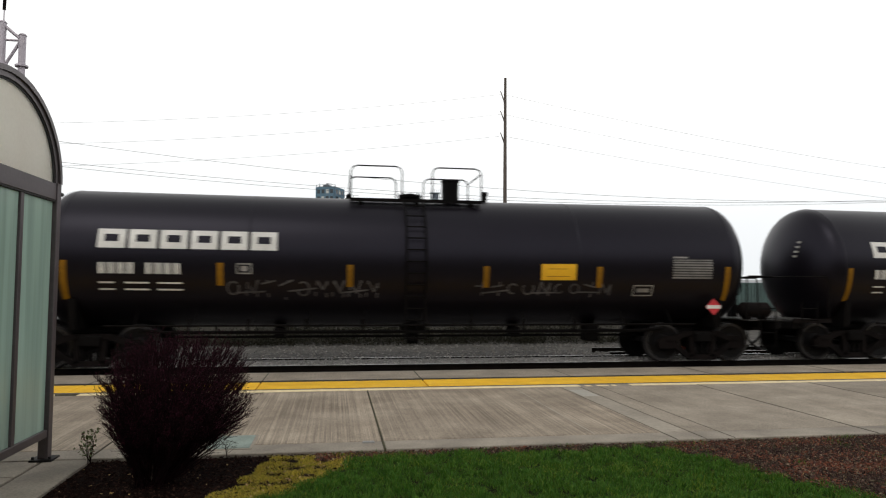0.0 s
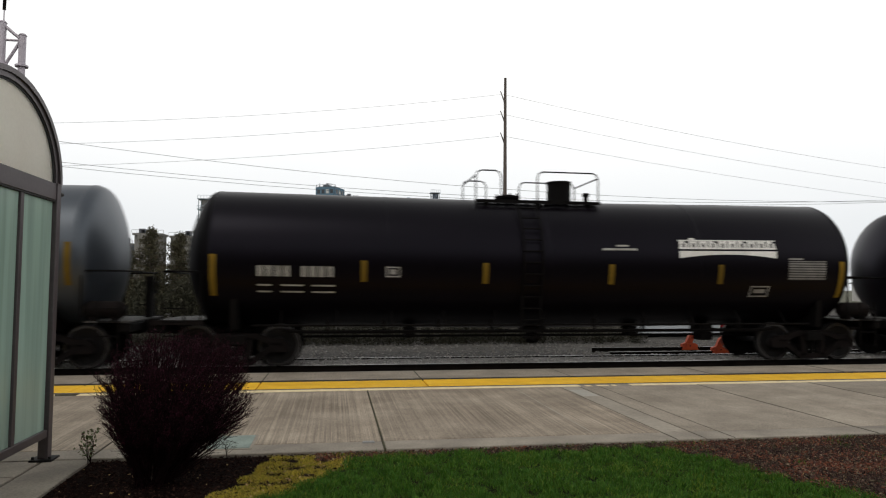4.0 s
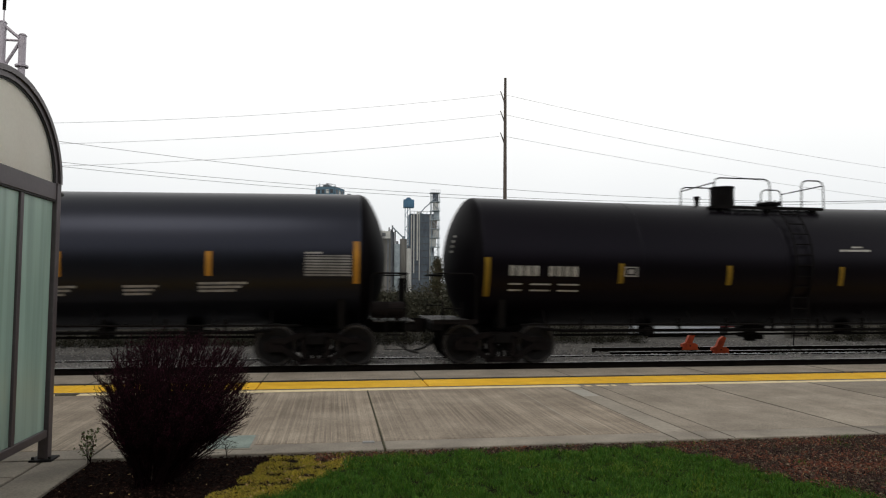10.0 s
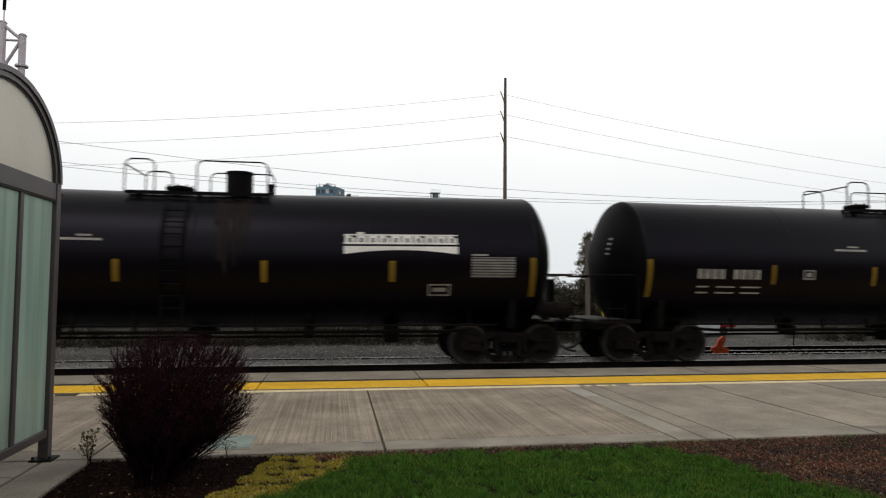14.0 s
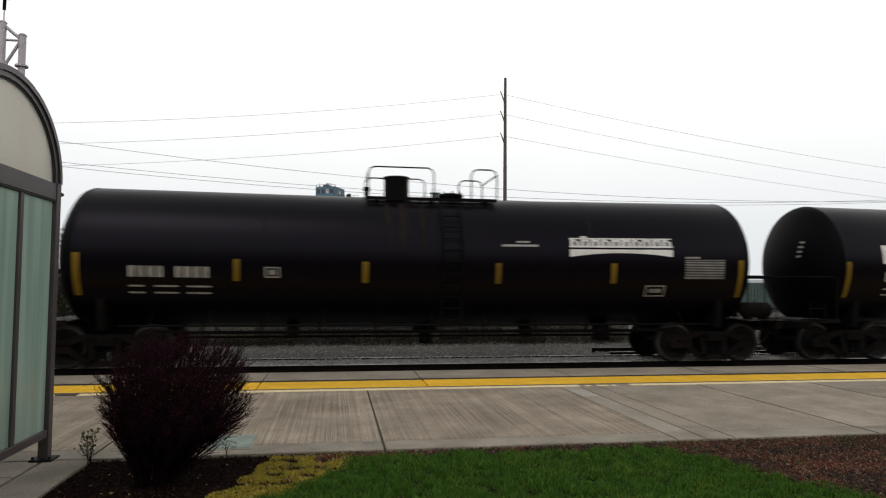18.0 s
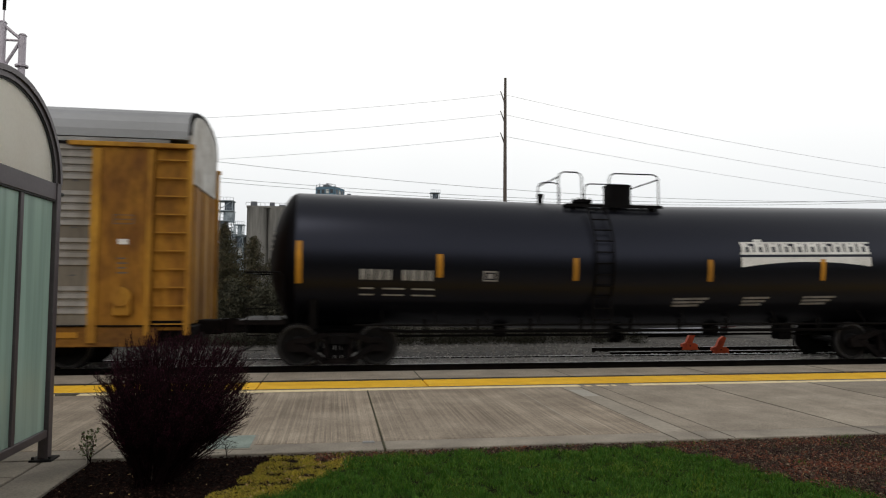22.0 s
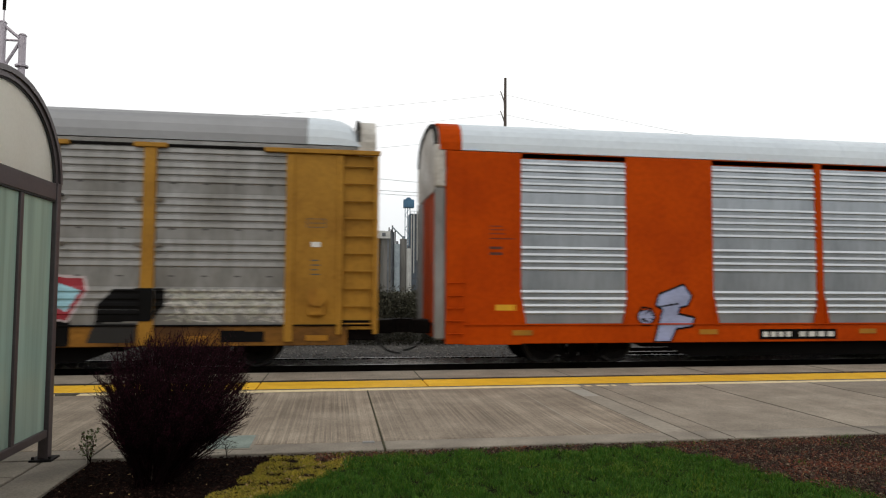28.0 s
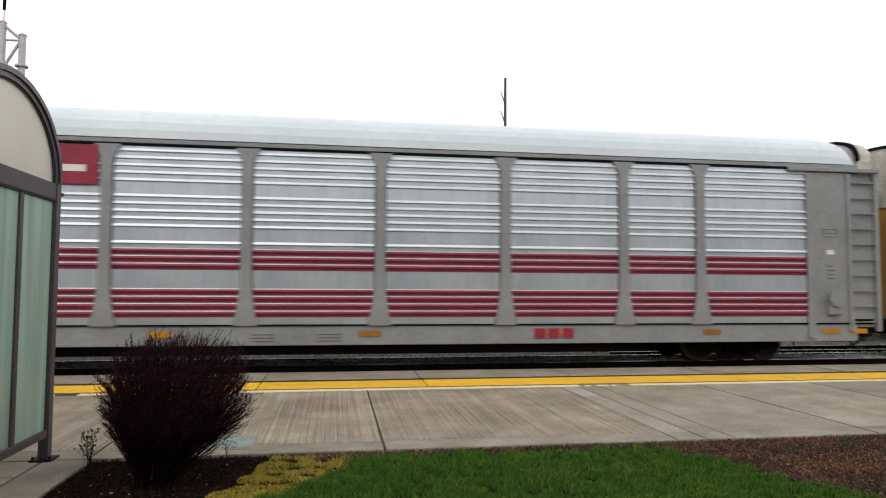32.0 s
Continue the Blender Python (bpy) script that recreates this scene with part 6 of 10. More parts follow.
def logo_blocks(x0, x1, z0, z1):
    """Six equal heavy block shapes in a row, each with a narrow slot."""
    n, out = 6, []
    w = (x1 - x0) / n
    h = z1 - z0
    for i in range(n):
        a, b = x0 + i * w + 0.035, x0 + (i + 1) * w - 0.035
        s = (b - a) * 0.25
        out += [(a, a + s, z0, z1), (b - s, b, z0, z1), (a + s, b - s, z1 - h * 0.27, z1), (a + s, b - s, z0, z0 + h * 0.34)]
    return out


def banner(bm, x0, x1, z0, z1):
    """White band of block shapes over an arched swoosh."""
    w, h = x1 - x0, z1 - z0
    zb = z0 + h * 0.48
    skin(bm, x0, x1, zb, zb + h * 0.09)
    n = 10
    for i in range(n):
        a = x0 + w * (i + 0.08) / n
        b = x0 + w * (i + 0.92) / n
        m = (b - a)
        skin(bm, a, a + m * 0.36, zb + h * 0.09, z1 - h * 0.10)
        skin(bm, b - m * 0.34, b, zb + h * 0.09, z1 - h * (0.10 if i % 3 else 0.2))
        skin(bm, a + m * 0.36, b - m * 0.34, z1 - h * 0.22, z1 - h * 0.12)
    skin(bm, x0, x1, z1 - h * 0.10, z1 - h * 0.04)
    skin(bm, x0 + w * 0.11, x0 + w * 0.17, z1 - h * 0.03, z1 + h * 0.06)
    m = 24
    for i in range(m):
        a, b = x0 + w * i / m, x0 + w * (i + 1) / m
        t = (i + 0.5) / m * 2 - 1
        skin(bm, a, b, z0 + h * 0.20 * (1 - t * t), z0 + h * 0.38)


def scribble(x0, x1, z0, z1, seed, width=0.035):
    """Loose spray-can loops on the tank's side."""
    rng = random.Random(seed)
    bm = B()
    n = max(2, int((x1 - x0) / 0.34))
    runs = []
    for i in range(n):
        cx, w, h = x0 + (x1 - x0) * (i + 0.5) / n, 0.36, z1 - z0
        kind = rng.randrange(3)
        if kind == 0:
            r, a0 = rng.uniform(0.26, 0.40), rng.uniform(0, 6)
            runs.append([(cx + w * r * math.cos(a0 + k * 0.5), (z0 + z1) / 2 + h * r * math.sin(a0 + k * 0.5)) for k in range(rng.randint(9, 13))])
        elif kind == 1:
            runs.append([(cx - w * 0.3 + rng.uniform(-0.03, 0.03), z0 + h * 0.1), (cx - w * 0.2, z0 + h * rng.uniform(0.8, 1.0)), (cx + w * 0.15, z0 + h * rng.uniform(0.2, 0.5)), (cx + w * 0.4, z0 + h * rng.uniform(0.7, 1.0)), (cx + w * 0.35, z0 + h * 0.05)])
        else:
            runs.append([(cx - w * 0.4, z0 + h * rng.uniform(0.6, 0.9)), (cx + w * 0.4, z0 + h * rng.uniform(0.5, 1.0))])
            runs.append([(cx + rng.uniform(-0.05, 0.05), z0 + h * rng.uniform(-0.1, 0.1)), (cx + rng.uniform(-0.05, 0.08), z0 + h * 0.95)])
        if i % 3 == 1:
            runs.append([(cx - w * 0.9, z0 + h * rng.uniform(0.2, 0.4)), (cx + w * 0.8, z0 + h * rng.uniform(0.25, 0.6))])
    pairs = [q for run in runs for q in zip(run, run[1:])]
    for (xa, za), (xb, zb) in pairs:
        dx, dz = xb - xa, zb - za
        l = max(1e-4, math.hypot(dx, dz))
        nx, nz = -dz / l * width / 2, dx / l * width / 2
        q = [(xa + nx, za + nz), (xa - nx, za - nz), (xb - nx, zb - nz), (xb + nx, zb + nz)]
        bm.faces.new([bm.verts.new((x, skin_y(z, 0.007), z + sag(x))) for x, z in q])
    return bm


def hoop(x0, x1, y, z0, h):
    c = 0.14
    return [(x0, y, z0), (x0, y, z0 + h - c), (x0 + c * 0.3, y, z0 + h - c * 0.3), (x0 + c, y, z0 + h), (x1 - c, y, z0 + h), (x1 - c * 0.3, y, z0 + h - c * 0.3), (x1, y, z0 + h - c), (x1, y, z0)]


FITTINGS = {"P": {"hoops": ((-1.55, -0.37), (0.34, 1.51)), "house": (0.90, 0.21), "manway": (-0.10, 0.29), "walk": (-1.57, 1.53), "cap": 1.77, "ladder": -0.10, "rail": 0.70},
            "A": {"hoops": ((-1.60, -0.98), (-0.09, 1.44)), "house": (0.72, 0.30), "manway": (-0.62, 0.32), "walk": (-1.58, 1.49), "cap": 1.44, "ladder": -0.42, "rail": 0.64},
            "S": {"hoops": ((-1.38, -0.88), (-0.33, 0.95)), "house": (0.55, 0.27), "manway": (-0.60, 0.33), "walk": (-1.42, 1.00), "cap": -1.70, "ladder": -0.50, "rail": 0.64},
            "G": {"hoops": ((-1.75, -1.16), (-0.46, 0.82)), "house": (0.10, 0.34), "manway": (-0.85, 0.26), "walk": (-1.58, 0.92), "cap": -1.95, "ladder": -0.90, "rail": 0.71}}


def tank_car(index, paint, label, bars, f=1, blocks=None, sign=None, marks=None, extras=(), style="A", group="tank cars of the train"):
    global TANK_R, TANK_Z, SAG
    TANK_R, TANK_Z = {"A": (1.565, 2.415), "P": (1.53, 2.38), "S": (1.595, 2.445), "G": (1.565, 2.42)}[style]
    SAG = {"A": 0.065, "P": 0.04, "S": 0.11, "G": 0.12}[style]
    car = thing("tank_car", label, "tank car", group=group)
    TANK_HALF, HEAD = {"A": (7.46, 0.70), "P": (7.50, 0.84), "S": (7.72, 0.60), "G": (7.86, 0.68)}[style]
    add = {"A": 0.0, "P": 0.27, "S": 0.25, "G": 0.5}[style]
    at_end = lambda s: pose(-add, 0, 0) if s < 0 else pose(add, 0, 0, 0, 0, 180)
    part("shell", cached(("shell", paint, style), lambda: shell_mesh(M[paint], TANK_HALF, HEAD)), None, car)
    for x in (-TANK_HALF - 0.02, -3.7, 0.0, 3.7, TANK_HALF + 0.02):
        if style != "G" or abs(x) > 5:
            part("weld_seam", cached(("seam", round(x, 2), paint, style), lambda: finish(seam_mesh(x), "weld_seam", M[paint], True)), None, car)
    # underframe
    for s in (-1, 1):
        def sill():
            bm = B()
            box(bm, -8.55, -5.6, -0.3, 0.3, 0.70, 1.02, 0.02)
            box(bm, -8.62, -8.40, -1.35, 1.35, 0.80, 0.98, 0.015)
            prism(bm, [(-1.2, 0.84), (1.2, 0.84), (1.28, 1.5), (0.9, 1.1), (0.0, 0.9), (-0.9, 1.1), (-1.28, 1.5)], "x", -7.08, -6.92)
            return finish(bm, "stub_sill", M["steel_dark"])
        part("stub_sill", cached("sill", sill), None, car, at=at_end(s))
        if style == "S":
            def bolster_post():
                bm = B()
                box(bm, -6.76, -6.65, -1.40, -1.26, 0.90, 1.34, 0.02)
                box(bm, -6.76, -6.65, 1.26, 1.40, 0.90, 1.34, 0.02)
                return finish(bm, "bolster_post", M["bearing"])
            part("bolster_post", cached("bolster_post", bolster_post), None, car, "pale grey bracket over the truck", at=at_end(s))

        def deck():
            bm = B()
            box(bm, -8.62, -7.6, -1.42, -1.36, 0.95, 1.05)
            return finish(bm, "end_deck", M["steel_rust"])
        dk = part("end_deck", cached("deck", deck), None, car, at=at_end(s))
        for k in range(7):
            part("slat", cached("deckslat", lambda: finish((lambda q: (box(q, -0.05, 0.05, -1.38, 1.38, 1.00, 1.03), q)[1])(B()), "slat", M["deck_steel"])), None, dk, at=pose(-8.55 + 0.13 * k, 0, 0))

        def endrail():
            bm = B()
            path_tube(bm, [(-7.65, -1.40, 1.05), (-7.65, -1.44, 2.0), (-7.72, -1.40, 2.08), (-8.45, -1.25, 2.08), (-8.5, -0.9, 2.08), (-8.5, 0.9, 2.08), (-8.45, 1.25, 2.08), (-7.72, 1.40, 2.08), (-7.65, 1.44, 2.0), (-7.65, 1.40, 1.05)], 0.02, 6)
            return finish(bm, "end_handrail", M["steel_dark"])
        part("end_handrail", cached("endrail", endrail), None, car, at=at_end(s))
        for side in (-1, 1):
            def side_ladder():
                bm = B()
                path_tube(bm, [(-8.4, -1.42, 1.45), (-8.4, -1.42, 0.40), (-7.98, -1.42, 0.40), (-7.98, -1.42, 1.45)], 0.018, 6)
                return finish(bm, "step_ladder", M["steel_dark"])
            sl = part("step_ladder", cached("sl", side_ladder), None, car, at=at_end(s) @ pose(0, 0 if side < 0 else 2.84, 0))
            for z in (0.72, 1.02, 1.3):
                part("rung", cached("slrung", lambda: finish((lambda q: (rod(q, (-0.21, 0, 0), (0.21, 0, 0), 0.014, 6), q)[1])(B()), "rung", M["steel_dark"])), None, sl, at=pose(-8.19, -1.42, z))
        truck(car, s * 6.95, index)

    def rails():
        bm = B()
        path_tube(bm, [(-6.6, -1.38, 0.93), (6.6, -1.38, 0.93)], 0.025, 6)
        for k in range(-5, 6):
            rod(bm, (k * 1.2, -1.38, 0.93), (k * 1.2, -1.12, 1.25), 0.015, 5)
        return finish(bm, "side_rail", M["steel_dark"])
    part("side_rail", cached("siderail", rails), None, car)
    part("side_rail", cached("siderail", rails), None, car, at=pose(0, 0, 0, 0, 0, 180))

    def pipe():
        bm = B()
        path_tube(bm, [(-6.0, -0.95, 0.80), (-5.4, -0.95, 0.76), (5.4, -0.95, 0.76), (6.0, -0.95, 0.80)], 0.04, 6)
        path_tube(bm, [(-5.6, -0.35, 0.62), (5.6, -0.35, 0.62)], 0.03, 6)
        for k in range(-4, 5):
            box(bm, k * 1.25 - 0.03, k * 1.25 + 0.03, -0.98, -0.92, 0.72, 1.05)
        for k in (-3.1, 2.4):
            box(bm, k - 0.13, k + 0.13, -0.6, -0.2, 0.60, 0.84, 0.02)
        return finish(bm, "train_pipe", M["steel_dark"])
    part("train_pipe", cached("pipe", pipe), None, car)

    def outlet():
        bm = B()
        rod(bm, (0, 0, 0.42), (0, 0, 0.95), 0.16, 12)
        box(bm, -0.3, 0.3, -0.25, 0.25, 0.70, 0.95, 0.03)
        rod(bm, (0.0, -0.5, 0.55), (0.0, 0.5, 0.55), 0.07, 8)
        return finish(bm, "bottom_outlet", M["steel_dark"])
    part("bottom_outlet", cached("outlet", outlet), None, car)

    def brake():
        bm = B()
        lathe_x(bm, [(6.2, 0.0), (6.22, 0.12), (6.28, 0.16), (6.9, 0.16), (6.96, 0.12), (6.98, 0.0)], 16, -0.55, 0.66)
        rod(bm, (4.4, -0.45, 0.78), (6.2, -0.55, 0.66), 0.02, 6)
        box(bm, 4.1, 4.45, -0.75, -0.35, 0.5, 0.9, 0.03)
        return finish(bm, "brake_gear", M["steel_dark"])
    part("brake_gear", cached("brake", brake), None, car)

    def reservoir():
        bm = B()
        lathe_x(bm, [(7.62, 0.0), (7.64, 0.12), (7.72, 0.185), (8.36, 0.185), (8.44, 0.12), (8.46, 0.0)], 18, -1.12, 1.26)
        box(bm, 7.8, 7.86, -1.3, -0.95, 1.03, 1.12)
        box(bm, 8.2, 8.26, -1.3, -0.95, 1.03, 1.12)
        return finish(bm, "air_reservoir", M["steel_rust"], False)
    part("air_reservoir", cached("reservoir", reservoir), None, car, "dark cylindrical air reservoir on the end deck", at=pose(add, 0, 0))

    def handwheel():
        bm = B()
        for i in range(20):
            a, b = 2 * math.pi * i / 20, 2 * math.pi * (i + 1) / 20
            rod(bm, (8.62, 0.55 + 0.25 * math.cos(a), 1.85 + 0.25 * math.sin(a)), (8.62, 0.55 + 0.25 * math.cos(b), 1.85 + 0.25 * math.sin(b)), 0.016, 5)
        for k in range(4):
            a = k * math.pi / 2
            rod(bm, (8.62, 0.55, 1.85), (8.62, 0.55 + 0.25 * math.cos(a), 1.85 + 0.25 * math.sin(a)), 0.012, 5)
        box(bm, 8.42, 8.56, 0.4, 0.7, 1.0, 2.0, 0.02)
        return finish(bm, "hand_brake", M["steel_dark"])
    part("hand_brake", cached("handwheel", handwheel), None, car, at=pose(add, 0, 0))
    ends(car, 8.84 + add, 8.6)
    # top fittings
    zt = TANK_Z + TANK_R - SAG
    flip = pose(0, 0, 0) if f > 0 else pose(0, 0, 0, 0, 0, 180)
    fit = FITTINGS[style]
    wa, wb = fit["walk"]

    def walkway():
        bm = B()
        for y in (-0.78, -0.62, 0.62, 0.78):
            box(bm, wa + 0.02, wb - 0.02, y - 0.05, y + 0.05, zt - 0.085, zt - 0.05)
        for k in range(13):
            x = wa + 0.04 + (wb - wa - 0.08) * k / 12
            box(bm, x - 0.02, x + 0.02, -0.82, 0.82, zt - 0.11, zt - 0.085)
        box(bm, wa, wb, -0.85, -0.81, zt - 0.13, zt - 0.06)
        box(bm, wa, wb, 0.81, 0.85, zt - 0.13, zt - 0.06)
        for x in (wa + 0.25, (wa + wb) / 2, wb - 0.25):
            box(bm, x - 0.05, x + 0.05, -0.8, -0.7, zt - 0.33, zt - 0.1)
            box(bm, x - 0.05, x + 0.05, 0.7, 0.8, zt - 0.33, zt - 0.1)
        return finish(bm, "walkway", M["steel_dark"])
    tagged(part("walkway", cached(("walkway", style), walkway), None, car, at=flip), kind="stuff")

    def hoops():
        out, h = [], fit["rail"]
        for y in (-0.83, 0.83):
            for x0, x1 in fit["hoops"]:
                bm = B()
                path_tube(bm, hoop(x0, x1, y, zt - 0.1, h + 0.1), 0.018, 7)
                out.append(finish(bm, "guard_rail", M["steel_dark"]))
        for x in (fit["hoops"][0][0], fit["hoops"][1][1]):
            bm = B()
            path_tube(bm, [(x, -0.83, zt + h - 0.12), (x, 0.83, zt + h - 0.12)], 0.017, 6)
            out.append(finish(bm, "guard_rail", M["steel_dark"]))
        return out
    for me in cached(("hoops", style), hoops):
        part("guard_rail", me, None, car, at=flip)

    def housing():
        bm = B()
        x, big = fit["house"]
        rod(bm, (x, 0, zt - 0.06), (x, 0, zt + 0.49), big, 22)
        rod(bm, (x, 0, zt + 0.49), (x, 0, zt + 0.53), big + 0.02, 22)
        return finish(bm, "valve_housing", M["steel_dark"])
    part("valve_housing", cached(("housing", style), housing), None, car, "black cylindrical valve housing", at=flip)

    def manway():
        bm = B()
        x, r = fit["manway"]
        rod(bm, (x, 0, zt - 0.08), (x, 0, zt + 0.08), r * 0.72, 22)
        rod(bm, (x, 0, zt + 0.08), (x, 0, zt + 0.13), r, 22)
        rod(bm, (x, 0, zt + 0.13), (x, 0, zt + 0.17), r * 0.9, 22, r * 0.5)
        for k in range(8):
            a = k * math.pi / 4
            rod(bm, (x + r * 0.86 * math.cos(a), r * 0.86 * math.sin(a), zt + 0.05), (x + r * 0.86 * math.cos(a), r * 0.86 * math.sin(a), zt + 0.19), 0.018, 6)
        return finish(bm, "manway", M["steel_dark"])
    part("manway", cached(("manway", style), manway), None, car, "low bolted manway cover", at=flip)

    def vent():
        bm = B()
        rod(bm, (fit["cap"], 0, zt - 0.05), (fit["cap"], 0, zt + 0.22), 0.06, 10)
        rod(bm, (fit["cap"], 0, zt + 0.18), (fit["cap"], 0, zt + 0.27), 0.085, 10)
        return finish(bm, "relief_valve", M["steel_dark"])
    part("relief_valve", cached(("vent", style), vent), None, car, at=flip)

    def ladder():
        bm = B()
        for x in (-0.22, 0.22):
            path_tube(bm, [(x, -1.42 if z < 1.7 else skin_y(z, 0.08), z) for z in [0.62, 1.1, 1.6, 2.0, 2.4, 2.8, 3.1, 3.4, 3.6, 3.75]], 0.022, 6)
        box(bm, -0.22, 0.22, -1.43, -1.41, 0.62, 0.66)
        return finish(bm, "ladder", M["steel_dark"])
    for m in (pose(fit["ladder"] * f, 0, 0), pose(fit["ladder"] * f, 0, 0, 0, 0, 180)):
        ld = part("ladder", cached(("ladder", style), ladder), None, car, at=m)
        for k in range(12):
            z = 0.78 + 0.26 * k
            if z < 3.7:
                part("rung", cached("ldrung", lambda: finish((lambda q: (rod(q, (-0.22, 0, 0), (0.22, 0, 0), 0.016, 6), q)[1])(B()), "rung", M["steel_dark"])), None, ld, at=pose(0, -1.42 if z < 1.7 else skin_y(z, 0.08), z))
    # reflective strips
    for i, x in enumerate(bars):
        tall = i in (0, len(bars) - 1)
        if tall:
            x = max(-TANK_HALF + 0.05, min(TANK_HALF - 0.05, x))
        z0, z1 = {"P": ((1.48, 2.29), (1.80, 2.28)), "A": ((1.57, 2.45), (1.91, 2.37)), "S": ((1.77, 2.66), (1.98, 2.44)), "G": ((1.84, 2.76), (2.03, 2.55))}[style][0 if tall else 1]
        part("reflector", cached(("bar", tall, style, paint), lambda: finish((lambda b: (skin(b, -0.066, 0.066, z0, z1, 0.008), b)[1])(B()), "reflector", M["reflector" if style == "G" else ("reflector_mid" if style == "P" else "reflector_dull")])), None, car, at=pose(x, 0, sag(x) - sag(0)))
    # stencils
    if blocks:
        decal("stencil", logo_blocks(*blocks), M["decal_white"], car, "bold white block emblem")
    if sign:
        bm = B()
        banner(bm, *sign)
        part("banner", bm, M["decal_white"], car, "white banner emblem with a curved lower band")
    if marks:
        x0, z0, mat = marks
        rects, xx = [], x0
        for k in range(9):
            w = 0.13
            if k != 4:
                rects += [(xx, xx + w * 0.42, z0, z0 + 0.23), (xx + w * 0.62, xx + w, z0, z0 + 0.23)]
            xx += 0.185
        for r in range(2):
            for k, w in ((0.0, 0.3), (0.5, 0.48), (1.15, 0.5)):
                rects.append((x0 + k, x0 + k + w, z0 - 0.205 - 0.14 * r, z0 - 0.17 - 0.14 * r))
        decal("stencil", rects, M[mat], car, "stencilled marking bars")
        decal("stencil", [(x0 + 2.75, x0 + 3.07, z0 + 0.02, z0 + 0.05), (x0 + 2.75, x0 + 3.07, z0 + 0.22, z0 + 0.25), (x0 + 2.75, x0 + 2.78, z0 + 0.05, z0 + 0.22), (x0 + 3.04, x0 + 3.07, z0 + 0.05, z0 + 0.22), (x0 + 2.84, x0 + 2.98, z0 + 0.08, z0 + 0.19)], M["decal_grey"], car)
    # data panels at the right-hand end
    o = {"G": 0.72, "S": 0.48}.get(style, 0.0)
    decal("data_panel", [(5.98 + o, 6.98 + o, 2.0, 2.46)], M["lined"], car, "grey panel of fine stencilled lines")
    decal("data_heading", [(5.98 + o, 6.35 + o, 2.49, 2.53)], M["decal_grey"], car)
    if style != "G":
        decal("data_panel", [(5.02, 5.52, 1.60, 1.63), (5.02, 5.52, 1.83, 1.86), (5.02, 5.05, 1.63, 1.83), (5.49, 5.52, 1.63, 1.83), (5.12, 5.42, 1.69, 1.78)], M["decal_grey"], car)
    for e in extras:
        kind = e[0]
        if kind == "placard":
            decal("placard", [(2.77, 3.6, 1.97, 2.34)], M["placard_yellow"], car, "bright yellow rectangular placard")
            decal("placard_text", [(2.95, 3.4, 2.22, 2.235), (2.9, 3.45, 2.05, 2.065)], M["rack_ochre"], car, off=0.008)
        elif kind == "diamond":
            bm = B()
            prism(bm, [(7.05, 1.14), (7.25, 1.34), (7.05, 1.54), (6.85, 1.34)], "y", -1.43, -1.42)
            p = part("hazard_placard", bm, M["red_paint"], car, "red and white diamond placard")
            bm = B()
            prism(bm, [(6.87, 1.30), (7.23, 1.30), (7.23, 1.38), (6.87, 1.38)], "y", -1.436, -1.431)
            part("white_bar", bm, M["decal_white"], p)
            bm = B()
            rod(bm, (7.05, -1.41, 1.0), (7.05, -1.41, 1.3), 0.02, 6)
            part("bracket", bm, M["steel_dark"], p)
        elif kind == "scrawl":
            part("graffiti", scribble(*e[1:]), M["scrawl"], car, "faint grey spray-paint scribble")
        elif kind == "scrawl_white":
            part("graffiti", scribble(*e[1:]), M["decal_grey"], car, "pale spray-paint scribble")
        elif kind == "lines":
            x, z = e[1:]
            rows = [(x, x + 0.3, z + 0.09, z + 0.13), (x - 0.35, x + 0.5, z, z + 0.05)]
            decal("stencil", rows, M["decal_dim"], car)
        elif kind == "block_rows":
            x, z, w = e[1:]
            decal("stencil", [(x, x + w * (1 - 0.12 * k), z - 0.08 * k, z + 0.05 - 0.08 * k) for k in range(3)], M["decal_grey"], car)
        elif kind == "streaks":
            rr = random.Random(index)
            rects = []
            for k in range(e[2]):
                x = e[1] + rr.uniform(-0.45, 0.45)
                top = rr.uniform(3.6, 3.86)
                rects.append((x, x + rr.uniform(0.03, 0.12), top - rr.uniform(0.5, 1.6), top))
            decal("rust_streak", rects, M["streak"], car, "brown rust streaks running down", off=0.0045)
        elif kind == "yellow_patch":
            bm = B()
            skin(bm, *e[1:], slant=0.25)
            part("painted_patch", bm, M["placard_yellow"], car, "yellow painted patch low on the tank")
    # end stencil on the left head
    bm = B()
    for k in range(4):
        z = 2.95 - 0.12 * k
        for s in range(2):
            y = -0.75 + 0.02 * k
            rr = math.hypot(y, z - TANK_Z) / TANK_R
            x = -TANK_HALF - dished(rr * TANK_R, HEAD) - 0.03
            box(bm, x - 0.004, x + 0.02, y + s * 0.34, y + s * 0.34 + (0.30 if k % 2 else 0.24), z, z + 0.05)
    tagged(part("head_stencil", bm, M["decal_dim"], car), kind="stuff")
    return car


U = 0.92
bars_P = [-7.38, -4.28, -1.55, 1.49, 4.17, 7.38]
bars_A = [-7.43, -4.23, -1.51, 1.47, 4.21, 7.43]
bars_S = [-7.74, -4.56, -1.78, 1.75, 4.63, 7.74]
bars_G = [-7.85, -4.74, -1.58, 1.75, 4.72, 7.85]
BLACK, CHAR, BLUE, GREY = "tank_black", "tank_charcoal", "tank_blue", "tank_grey"
PB, SG = (-6.77, -3.08, 2.56, 2.96), (3.15, 5.67, 2.52, 2.98)
PB2 = (-6.5, -2.9, 2.42, 2.88)
TRAIN = []


def tank(u, *args, **kw):
    TRAIN.append((tank_car(len(TRAIN), *args, **kw), u * U - 0.11))


